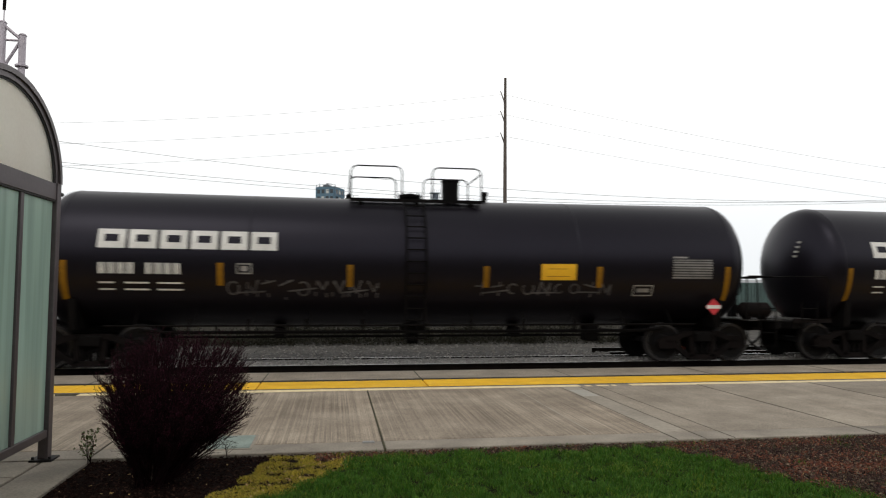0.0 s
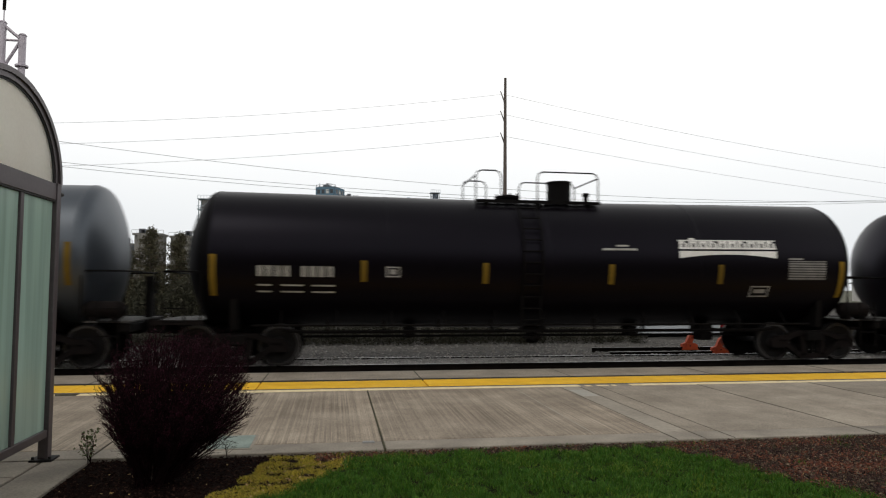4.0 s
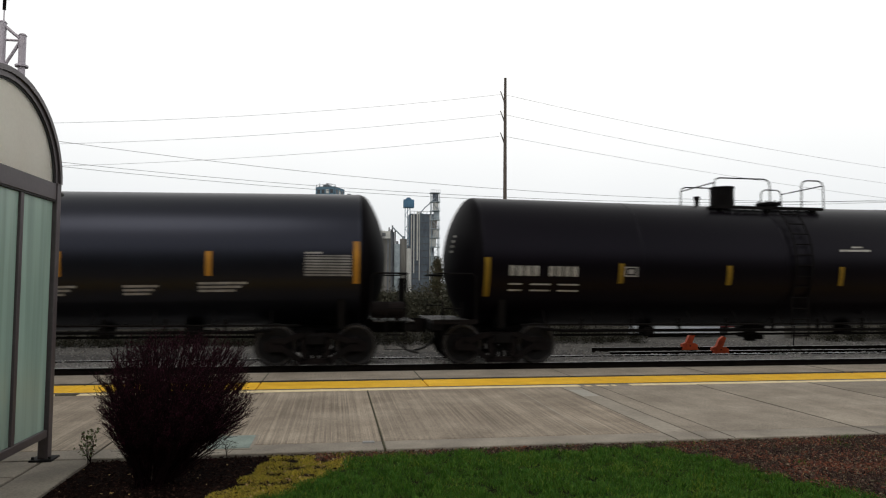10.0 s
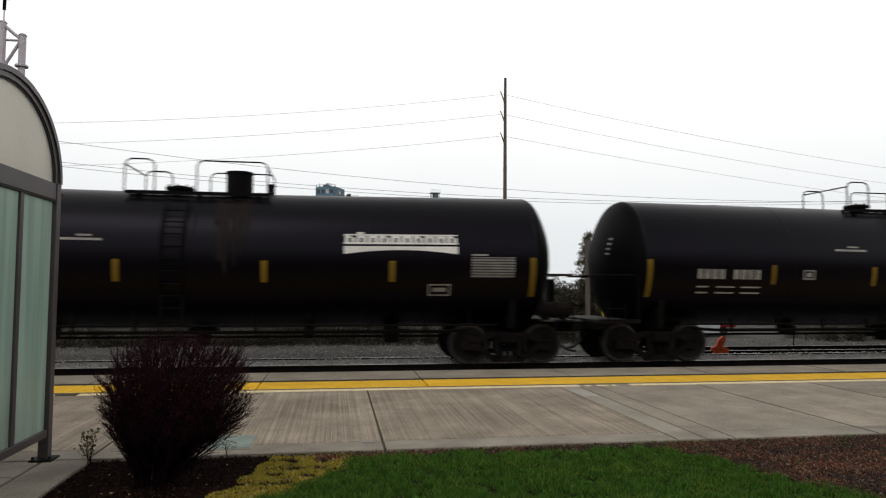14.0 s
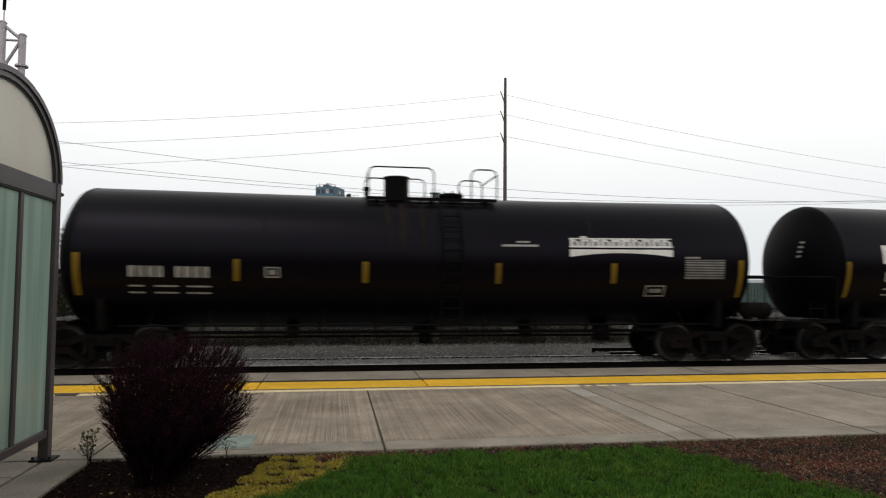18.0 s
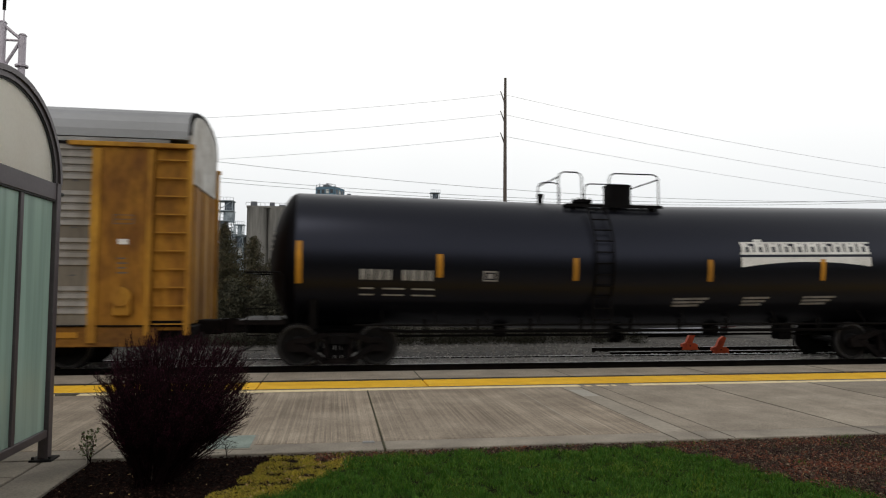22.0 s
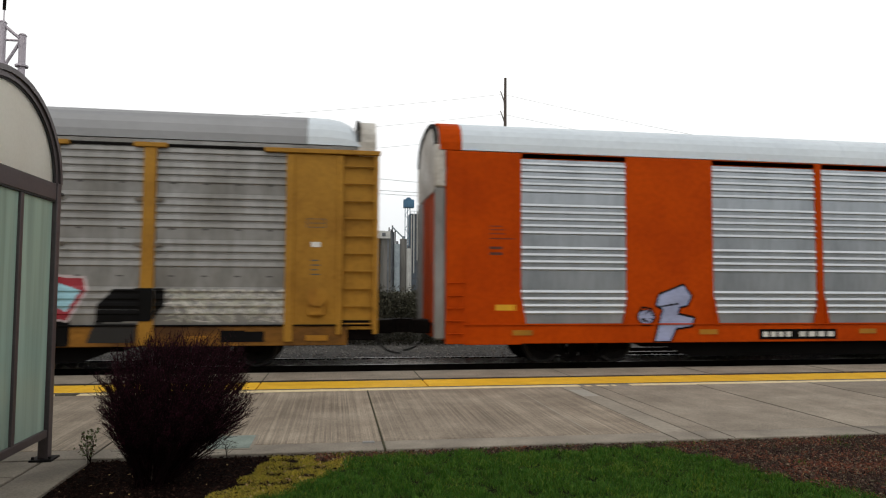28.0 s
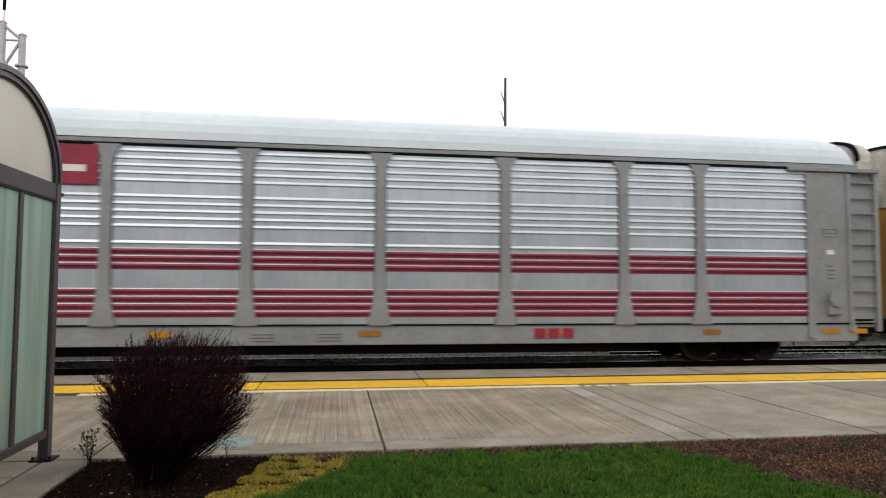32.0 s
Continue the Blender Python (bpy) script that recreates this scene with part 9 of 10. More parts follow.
ink.stroke("black", 0.045, [(2.83, 1.67), (2.93, 1.77), (3.35, 1.83), (3.71, 1.79)])
ink.stroke("black", 0.045, [(2.82, 1.65), (2.78, 1.3)])
ink.stroke("black", 0.055, [(4.91, 1.82), (5.54, 1.86)])
ink.stroke("black", 0.03, [(3.55, 1.49), (3.22, 1.54), (2.96, 1.24), (2.93, 0.92), (3.1, 0.72), (3.5, 0.76)])
ink.stroke("black", 0.03, [(3.29, 1.49), (3.21, 1.11), (3.42, 1.04), (3.57, 1.24)])
ink.stroke("black", 0.03, [(3.58, 1.05), (3.88, 1.56), (4.21, 1.8), (4.44, 1.5), (4.54, 1.11), (4.75, 0.84)])
ink.stroke("black", 0.03, [(3.88, 1.3), (4.02, 1.38), (3.94, 1.11), (4.11, 0.98)])
ink.stroke("black", 0.03, [(4.37, 1.74), (4.94, 1.3), (5.01, 1.05)])
ink.stroke("black", 0.03, [(4.94, 1.81), (5.09, 1.37), (5.02, 1.11)])
ink.stroke("black", 0.03, [(5.21, 1.43), (5.43, 1.4), (5.29, 1.11), (5.42, 1.01)])
ink.stroke("black", 0.03, [(5.75, 1.3), (5.72, 1.66), (5.96, 1.79), (6.2, 1.66), (6.23, 1.44), (5.96, 1.34), (6.03, 1.11), (6.37, 0.91), (6.59, 0.62)])
ink.stroke("black", 0.03, [(5.96, 1.66), (5.96, 1.45)])
ink.stroke("black", 0.03, [(6.16, 1.04), (6.58, 1.07), (6.99, 0.57)])
ink.stroke("black", 0.03, [(3.81, 0.73), (4.01, 0.89), (4.2, 0.73)])
ink.stroke("black", 0.03, [(5.21, 0.72), (5.89, 0.73)])
ink.shape("black", [(5.14, 1.45), (5.35, 1.47), (5.31, 1.3), (5.15, 1.3)])
ink.dab("tan_dirt", 4.22, 1, 0.11, 0.09)
ink.done("pale olive graffiti forms with black lines")

ink = Ink(r1)
ink.shape("ghost", [(6.97, 1.8), (7.17, 1.8), (7.17, 1.05), (6.98, 1.05)])
ink.scrawl("tan", 6.6, 7.47, 1.05, 1.55, 41, 12, 0.03)
ink.scrawl("black", 6.73, 7.6, 0.9, 1.43, 42, 8, 0.018)
ink.scrawl("mustard", 7.78, 8.86, 1.75, 1.99, 43, 14, 0.03)
ink.shape("lilac", [(7.47, 0.93), (7.5, 1.12), (7.78, 1.3), (7.72, 1.68), (7.84, 1.82), (8.16, 1.87), (8.35, 1.74), (8.6, 1.78), (8.86, 1.84), (9.12, 1.78), (9.38, 1.86), (9.64, 1.8), (9.74, 1.88), (10.03, 1.91), (10.3, 1.79), (10.4, 1.56), (10.5, 1.24), (10.59, 0.91), (10.3, 0.91), (9.97, 0.79), (9.77, 0.58), (8.87, 0.57), (8.48, 0.64), (8.17, 0.59), (7.85, 0.59), (7.54, 0.74)], "tan_dirt", 0.025)
ink.stroke("lime", 0.032, [(7.75, 1.65), (7.84, 1.82), (8.16, 1.87), (8.35, 1.78)])
ink.stroke("lime", 0.032, [(9.28, 1.75), (9.41, 1.86), (9.64, 1.81)])
ink.stroke("lime", 0.032, [(9.74, 1.85), (10.03, 1.91), (10.33, 1.75)])
ink.stroke("lime", 0.032, [(10.4, 1.5), (10.57, 0.95)])
ink.stroke("lime", 0.032, [(7.5, 0.96), (7.78, 1.24)])
ink.stroke("lime", 0.032, [(8.87, 0.6), (8.96, 0.89)])
ink.stroke("lime", 0.032, [(9.19, 0.83), (9.51, 0.73)])
ink.stroke("lime", 0.032, [(9.74, 1.62), (9.67, 1.81)])
ink.dab("lime", 8.29, 1.14, 0.21, 0.18)
ink.dab("lime", 10.16, 1.36, 0.15, 0.07)
ink.dab("lime", 9.71, 1.34, 0.07, 0.07)
ink.dab("lime", 8.94, 1.29, 0.13, 0.1)
ink.stroke("lime", 0.04, [(8.16, 1.46), (8.29, 1.52), (8.48, 1.46)])
ink.stroke("lime", 0.07, [(8.83, 0.77), (9.06, 0.64)])
ink.shape("tan_dirt", [(8.7, 1.04), (9.25, 1.04), (9.25, 0.91), (8.7, 0.91)])
ink.scrawl("black", 7.6, 8.04, 0.6, 0.87, 44, 6, 0.02)
ink.stroke("lime", 0.03, [(9.84, 0.73), (10.2, 0.73)])
ink.dab("pinkish", 10.04, 0.73, 0.17, 0.08)
ink.done("pale lilac and lime graffiti")

ink = Ink(r1)
ink.shape("white", [(-12.85, 2.07), (-12.14, 1.78), (-12.33, 1.54), (-12.88, 1.71)], "black", 0.02)
ink.scrawl("black", -12.78, -12.28, 1.64, 1.97, 51, 10, 0.014)
ink.scrawl("green", -12.84, -12.46, 1.25, 1.62, 52, 10, 0.03)
ink.scrawl("lilac", -12.34, -11.99, 1.09, 1.6, 53, 9, 0.04)
ink.scrawl("white", -12.71, -12.17, 1.18, 1.36, 54, 6, 0.025)
ink.scrawl("white", -12.86, -12.65, 0.97, 1.24, 55, 3, 0.02)
ink.scrawl("black", -12.77, -12.15, 1.12, 1.39, 56, 7, 0.012)
ink.scrawl("clip_rust", -12.25, -12.01, 1.61, 1.88, 57, 4, 0.03)
ink.scrawl("white", -13.14, -12.87, 1.89, 2.02, 58, 3, 0.012)
ink.done("small white flag-like graffiti tag over green and lilac scribbles")
bm = B()
box(bm, -8.02, -5.12, -RW - 0.034, -RW - 0.0295, 0.56, 0.84)
ds = part("dark_strip", bm, M["steel_dark"], r1, "dark strip behind the stencilled bars")
bm = B()
for x, n in ((-7.78, 6), (-6.52, 9)):
    for k in range(n):
        box(bm, x + k * 0.125, x + k * 0.125 + 0.085, -RW - 0.038, -RW - 0.0345, 0.62, 0.75)
tagged(part("stencil", bm, G["grey_bar"], ds), kind="stuff")

r2 = rack(-289.1, "bright orange autorack with shiny ribbed panels and pale roof", "rack_orange", "galvanised_bright", "rack_roof_white", "orange")
ink = Ink(r2, 0.026)
ink.shape("periwinkle", [(-8.51, 1.62), (-7.92, 1.84), (-7.73, 1.6), (-7.83, 1.39), (-8.03, 1.35), (-8.07, 1.16), (-7.67, 1.08), (-7.72, 0.91), (-8.12, 0.85), (-8.27, 0.55), (-8.63, 0.56), (-8.42, 1.3), (-8.59, 1.39)], "black", 0.05)
ink.stroke("black", 0.022, [(-8.95, 0.92), (-9.08, 1.12), (-8.95, 1.34), (-8.72, 1.30), (-8.62, 1.1), (-8.75, 0.92), (-8.95, 0.92)])
ink.dab("periwinkle", -8.85, 1.12, 0.19, 0.17)
ink.scrawl("black", -9.02, -8.68, 0.98, 1.28, 71, 6, 0.014)
ink.stroke("black", 0.018, [(-8.50, 1.35), (-8.05, 1.42)])
ink.done("small periwinkle blue graffiti tag outlined in black")
bm = B()
box(bm, -12.42, -11.95, -RW - 0.029, -RW - 0.0225, 1.26, 1.39)
part("yellow_tag", bm, M["placard_yellow"], r2)
bm = B()
for z, w, t in ((2.63, 0.30, 0.06), (2.50, 0.30, 0.06), (3.06, 0.36, 0.018), (2.97, 0.36, 0.018), (2.86, 0.62, 0.018), (3.14, 0.30, 0.018)):
    box(bm, -12.56, -12.56 + w, -RW - 0.027, -RW - 0.0225, z, z + t)
tagged(part("stencil", bm, M["clip_rust"], r2), kind="stuff")
for x in (-12.66, -12.0, 12.0, 12.66):
    bm = B()
    box(bm, x - 0.012, x + 0.012, -RW - 0.030, -RW - 0.0225, 1.0, 4.72)
    part("weld_seam", bm, M["rack_orange"], r2)
bm = B()
box(bm, -6.0, -3.95, -RW - 0.029, -RW - 0.0205, 0.58, 0.82)
part("dark_strip", bm, M["steel_dark"], r2, "dark strip behind the stencilled bars")
bm = B()
for k, w in ((-5.9, 0.16), (-5.7, 0.16), (-5.5, 0.16), (-5.3, 0.16), (-4.95, 0.2), (-4.7, 0.2), (-4.45, 0.2), (-4.2, 0.2)):
    box(bm, k, k + w * 0.85, -RW - 0.033, -RW - 0.0295, 0.64, 0.76)
tagged(part("stencil", bm, M["decal_white"], r2, "white stencilled bars on a dark strip"), kind="stuff")
bm = B()
prism(bm, [(4.75, 3.33), (6.94, 3.33), (7.09, 3.56), (4.90, 3.56)], "y", -RW - 0.058, -RW - 0.049)
lz = part("painted_lozenge", bm, M["rack_orange"], r2, "slanted orange painted lozenge emblem on the panel")
bm = B()
box(bm, 4.70, 6.39, -RW - 0.058, -RW - 0.049, 3.20, 3.28)
part("underline", bm, M["steel_dark"], lz)
bm = B()
box(bm, RHALF - 1.55, RHALF - 1.0, -RW - 0.03, -RW - 0.0245, 2.0, 2.14)
part("yellow_tag", bm, M["placard_yellow"], r2)
bm = B()
rod(bm, (RHALF - 1.42, -RW - 0.03, 2.32), (RHALF - 1.42, -RW - 0.0245, 2.32), 0.15, 18)
part("round_tag", bm, M["decal_white"], r2)
bm = B()
box(bm, RHALF - 0.75, RHALF - 0.42, -RW - 0.04, -RW - 0.0325, 2.5, 2.72)
part("white_tag", bm, M["decal_white"], r2)

r3 = rack(-320.33, "yellow autorack with dull grey panels and sky-blue graffiti", "rack_yellow", "galvanised_dull", "rack_roof_grey", "posts")
# graffiti along the yellow rack
ink = Ink(r3)
ink.shape("black", [(-9.1, 1.88), (-8.61, 1.88), (-8.61, 1.48), (-9.1, 1.48)])
ink.shape("black", [(-9.42, 1.6), (-8.68, 1.61), (-8.68, 0.62), (-9.18, 0.63), (-9.18, 1.23)])
ink.shape("black", [(-8.23, 1.96), (-7.48, 2.02), (-7.38, 1.91), (-8.19, 1.84)])
ink.shape("black", [(-6.76, 2.08), (-6.17, 2.08), (-6.17, 1.92), (-6.77, 1.92)])
ink.shape("black", [(-5.39, 1.99), (-5.01, 1.99), (-5.02, 1.85), (-5.39, 1.84)])
ink.shape("pinkish", [(-8.77, 0.61), (-8.72, 1.52), (-8.6, 1.55), (-8.59, 1.92), (-8.39, 1.97), (-8.18, 1.85), (-7.93, 1.86), (-7.1, 1.98), (-6.5, 2.03), (-6.37, 1.91), (-6.09, 2.03), (-5.83, 2.07), (-5.51, 1.99), (-5.2, 1.77), (-4.56, 2.04), (-4.29, 2.03), (-4.02, 1.95), (-3.75, 2.03), (-3.3, 1.86), (-3.18, 1.76), (-2.75, 1.8), (-2.77, 1.53), (-2.22, 0.96), (-2.55, 0.73), (-3.05, 0.52), (-8.74, 0.56)])
ink.shape("sky", [(-8.68, 0.62), (-8.68, 1.46), (-8.54, 1.52), (-8.52, 1.86), (-8.39, 1.91), (-8.19, 1.79), (-7.93, 1.79), (-7.1, 1.91), (-6.52, 1.96), (-6.39, 1.84), (-6.08, 1.97), (-5.83, 2.01), (-5.54, 1.93), (-5.22, 1.69), (-4.55, 1.98), (-4.3, 1.97), (-4.03, 1.88), (-3.75, 1.96), (-3.34, 1.8), (-3.2, 1.69), (-2.83, 1.73), (-2.84, 1.51), (-2.35, 0.96), (-2.63, 0.75), (-3.11, 0.55), (-8.68, 0.59)])
ink.shape("crimson", [(-8.68, 0.59), (-8.68, 1.46), (-8.45, 1.47), (-8.46, 0.67), (-8.25, 0.64), (-8.25, 0.58)])
ink.shape("crimson", [(-8.52, 1.52), (-8.51, 1.87), (-8.28, 1.88), (-8.24, 1.64), (-8.39, 1.5)])
ink.shape("crimson", [(-7.95, 1.69), (-7.83, 1.81), (-7.1, 1.92), (-7.23, 1.81), (-7.63, 1.78), (-7.86, 1.61)])
ink.shape("crimson", [(-7.09, 1.8), (-6.51, 1.98), (-6.7, 1.86), (-6.99, 1.74)])
ink.shape("crimson", [(-6.39, 1.52), (-6.3, 1.8), (-5.99, 2), (-5.52, 1.95), (-5.24, 1.74), (-5.73, 1.89), (-5.94, 1.89), (-6.12, 1.74), (-6.2, 1.53)])
ink.shape("crimson", [(-5.83, 1.26), (-5.73, 1.62), (-5.42, 1.52), (-5.04, 1.53), (-5.21, 1.29), (-5.69, 1.24)])
ink.shape("crimson", [(-7.67, 0.94), (-7.87, 0.96), (-7.69, 1.28), (-7.64, 1.09), (-7.46, 1.09), (-7.43, 0.93)])
ink.shape("crimson", [(-7.4, 1.27), (-7.24, 1.33), (-7.12, 1.17), (-7.24, 1.09)])
ink.shape("crimson", [(-6.78, 1.46), (-6.62, 1.33), (-6.4, 1.06), (-6.58, 0.92), (-6.68, 1.08)])
ink.shape("crimson", [(-5.16, 1.78), (-4.56, 2.02), (-4.28, 1.99), (-4.56, 1.92), (-4.94, 1.79)])
ink.shape("crimson", [(-3.99, 1.71), (-4.01, 1.95), (-3.56, 2), (-3.8, 1.83), (-3.85, 1.71)])
ink.shape("crimson", [(-4.65, 1.16), (-4.63, 1.58), (-4.44, 1.58), (-4.54, 1.42), (-4.34, 1.27), (-4.45, 1.19)])
ink.shape("crimson", [(-4.06, 1.21), (-3.81, 1.38), (-3.78, 1.19)])
ink.shape("crimson", [(-3.56, 1.3), (-3.32, 1.63), (-3.04, 1.75), (-2.81, 1.75), (-2.98, 1.61), (-3.41, 1.27)])
ink.shape("crimson", [(-3.24, 1.06), (-3.11, 1.24), (-2.99, 1.06)])
ink.shape("crimson", [(-4, 1.01), (-3.83, 0.99), (-3.52, 0.86), (-3.59, 0.77)])
ink.shape("crimson", [(-4.39, 0.78), (-4.21, 0.85), (-3.72, 0.64), (-3.78, 0.53), (-4.06, 0.57)])
ink.shape("crimson", [(-4.94, 0.54), (-4.75, 0.7), (-4.5, 0.54)])
ink.shape("crimson", [(-3.04, 0.76), (-2.73, 0.84), (-2.9, 0.73)])
ink.shape("crimson", [(-6.21, 1.47), (-6.1, 1.47), (-6.13, 1.27)])
ink.stroke("mauve", 0.016, [(-7.84, 1.04), (-7.64, 1.27), (-7.74, 1.46)])
ink.stroke("mauve", 0.016, [(-7.13, 1.56), (-7.23, 1.37)])
ink.stroke("mauve", 0.016, [(-6.41, 1.8), (-6.52, 1.56), (-6.21, 1.23)])
ink.stroke("mauve", 0.016, [(-5.59, 1.13), (-5.33, 1.03), (-4.96, 1.11)])
ink.stroke("mauve", 0.016, [(-4.31, 1.23), (-4.03, 1.47), (-3.81, 1.67)])
ink.stroke("mauve", 0.016, [(-4.73, 1.61), (-4.77, 1.08)])
ink.stroke("mauve", 0.016, [(-3.71, 1.57), (-3.33, 1.32)])
ink.stroke("mauve", 0.016, [(-6.72, 1.75), (-7.03, 1.51)])
ink.stroke("mauve", 0.016, [(-8.4, 0.81), (-8.1, 0.71), (-7.65, 0.67)])
ink.stroke("mauve", 0.016, [(-3.57, 0.56), (-3.07, 0.76), (-2.46, 0.93)])
ink.stroke("mauve", 0.016, [(-6, 1.61), (-5.9, 1.27)])
ink.stroke("mauve", 0.016, [(-8.24, 1.23), (-7.99, 1.37)])
ink.stroke("mauve", 0.016, [(-4.32, 1.03), (-4.64, 1.1)])
ink.stroke("haze", 0.03, [(-8.24, 1.51), (-8.04, 1.32)])
ink.stroke("haze", 0.03, [(-6.92, 1.65), (-6.77, 1.56)])
ink.stroke("haze", 0.03, [(-5.31, 1.73), (-5, 1.66)])
ink.stroke("haze", 0.03, [(-4.62, 1.81), (-4.13, 1.79)])
ink.stroke("haze", 0.03, [(-6.31, 1.42), (-6.21, 1.08)])
ink.dab("teal", -4.73, 0.99, 0.15, 0.06)
ink.dab("teal", -7.36, 0.96, 0.09, 0.05)
ink.shape("plate", [(-7.3, 0.78), (-5.02, 0.77), (-5.02, 0.55), (-7.31, 0.57)])
ink.shape("grey_bar", [(-7.24, 0.75), (-7.14, 0.75), (-7.15, 0.6), (-7.25, 0.6)])
ink.shape("grey_bar", [(-7.12, 0.74), (-7.02, 0.74), (-7.02, 0.6), (-7.12, 0.6)])
ink.shape("grey_bar", [(-6.98, 0.74), (-6.79, 0.74), (-6.79, 0.6), (-6.98, 0.6)])
ink.shape("grey_bar", [(-6.76, 0.74), (-6.57, 0.74), (-6.57, 0.6), (-6.76, 0.6)])
ink.shape("grey_bar", [(-6.39, 0.74), (-6.22, 0.74), (-6.22, 0.6), (-6.39, 0.6)])
ink.shape("grey_bar", [(-6.19, 0.74), (-6.01, 0.74), (-6.02, 0.6), (-6.19, 0.6)])
ink.shape("grey_bar", [(-5.98, 0.74), (-5.81, 0.74), (-5.81, 0.59), (-5.99, 0.6)])
ink.shape("grey_bar", [(-5.77, 0.74), (-5.59, 0.74), (-5.59, 0.59), (-5.78, 0.59)])
ink.shape("grey_bar", [(-5.55, 0.74), (-5.44, 0.74), (-5.44, 0.59), (-5.56, 0.59)])
ink.shape("grey_bar", [(-5.41, 0.74), (-5.25, 0.73), (-5.25, 0.59), (-5.41, 0.59)])
ink.done("sky-blue angular graffiti mass with crimson facets")

ink = Ink(r3)
ink.shape("soot", [(1.1, 2.08), (1.66, 2.09), (1.67, 0.77), (1.11, 0.77)])
ink.shape("black", [(1.66, 1.38), (2.14, 1.37), (2.12, 1.11), (1.66, 1.05)])
ink.shape("black", [(2.1, 2), (2.43, 2), (2.43, 1.74), (2.1, 1.74)])
ink.shape("black", [(-1.03, 1.61), (-0.54, 1.62), (-0.54, 1.37), (-1.03, 1.37)])
ink.shape("black", [(0.23, 1.4), (0.84, 1.4), (0.84, 1.08), (0.23, 1.08)])
ink.shape("black", [(0.49, 1.02), (1.67, 1.01), (1.67, 0.77), (0.49, 0.78)])
ink.shape("black", [(-1.24, 1.34), (-0.82, 1.38), (-0.64, 0.99), (-0.62, 0.59), (-1.24, 0.59)])
ink.shape("soot", [(-2.21, 0.6), (-1.97, 0.85), (-1.21, 0.87), (-1.2, 0.59)])
ink.shape("black", [(-2.25, 1.59), (-1.62, 1.59), (-1.62, 1.42), (-2.25, 1.41)])
ink.shape("black", [(4.08, 2.09), (4.88, 2.14), (4.91, 1.99), (4.15, 1.96)])
ink.shape("black", [(6.98, 1.08), (7.48, 1.08), (7.47, 0.53), (6.97, 0.53)])
ink.dab("soot", -1.31, 1.15, 0.24, 0.15)
ink.scrawl("white", -2.31, -1.49, 1.09, 1.55, 61, 22, 0.018)
ink.scrawl("white", -1.98, -1.18, 1, 1.3, 62, 14, 0.016)
ink.scrawl("white", 1.51, 2.01, 1.29, 1.68, 63, 16, 0.02)
ink.scrawl("white", 0.44, 1.16, 0.57, 0.78, 64, 16, 0.02)
ink.scrawl("mauve", -2.28, -1.24, 1, 1.49, 65, 10, 0.014)
ink.stroke("tan", 0.012, [(1.08, 1.6), (1.66, 1.64)])
ink.shape("pinkish", [(1.57, 0.56), (1.64, 0.94), (2.1, 1.19), (2.08, 1.72), (2.36, 1.85), (2.56, 2.04), (2.92, 2.14), (3.28, 2.05), (3.89, 2.09), (4.09, 1.92), (4.7, 1.97), (5.13, 2.14), (5.56, 2.13), (5.85, 1.93), (6.12, 2.08), (6.93, 2.05), (6.97, 1.91), (7.21, 2), (7.74, 1.96), (7.82, 1.68), (7.44, 1.02), (6.93, 1.08), (6.84, 0.5)])
ink.shape("crimson", [(1.64, 0.57), (1.69, 0.9), (2.15, 1.15), (2.15, 1.68), (2.4, 1.79), (2.6, 2), (2.92, 2.09), (3.26, 1.99), (3.86, 2.04), (4.08, 1.87), (4.73, 1.91), (5.13, 2.09), (5.55, 2.08), (5.85, 1.87), (6.13, 2.03), (6.89, 2.01), (6.93, 1.86), (7.21, 1.94), (7.69, 1.91), (7.76, 1.67), (7.41, 1.07), (6.88, 1.13), (6.8, 0.53)])
ink.shape("sky", [(2.01, 0.57), (2.05, 0.81), (2.63, 1.18), (2.76, 1.32), (2.47, 1.42), (2.5, 1.55), (2.74, 1.75), (2.74, 1.93), (2.92, 2.01), (3.11, 1.93), (3.14, 1.57), (2.87, 1.47), (3.29, 1.4), (3.21, 1.89), (3.83, 1.96), (3.91, 1.58), (3.8, 1.18), (4.14, 1.39), (3.97, 1.5), (3.98, 1.82), (4.7, 1.82), (4.74, 1.44), (4.35, 1.39), (4.49, 1.18), (4.83, 0.98), (4.97, 1.18), (4.88, 1.44), (4.98, 1.82), (5.35, 2.01), (5.72, 1.8), (5.77, 1.44), (5.79, 1.11), (6.03, 1.51), (6.05, 1.91), (6.77, 1.94), (6.72, 1.58), (6.95, 1.51), (7.2, 1.83), (7.67, 1.67), (7.38, 1.2), (6.95, 1.4), (6.83, 1.17), (6.76, 0.84), (6.76, 0.53), (4.07, 0.55), (4.04, 0.82), (3.64, 0.83), (3.66, 0.55)])
ink.shape("teal_light", [(2.72, 1.93), (2.92, 1.99), (3.09, 1.89), (3.1, 1.59), (2.87, 1.53), (2.74, 1.69)])
ink.shape("teal_light", [(4.92, 1.29), (5, 1.76), (5.35, 1.97), (5.69, 1.76), (5.75, 1.27), (5.33, 1.19)])
ink.shape("teal_light", [(3.73, 0.93), (4.14, 1.18), (4.49, 1.11), (4.9, 0.87), (4.88, 0.55), (4.11, 0.55), (4.07, 0.81)])
ink.shape("teal_light", [(6.03, 0.76), (6.82, 0.87), (6.8, 0.53), (5.95, 0.54)])
ink.shape("teal_light", [(2.59, 1.18), (2.72, 1.32), (2.85, 1.24), (2.72, 1.11)])
ink.shape("crimson", [(2.91, 0.91), (3.06, 1.18), (3.35, 1.32), (3.26, 0.91)])
ink.shape("crimson", [(4.32, 1.29), (4.78, 1.18), (4.78, 0.97), (4.57, 1.04)])
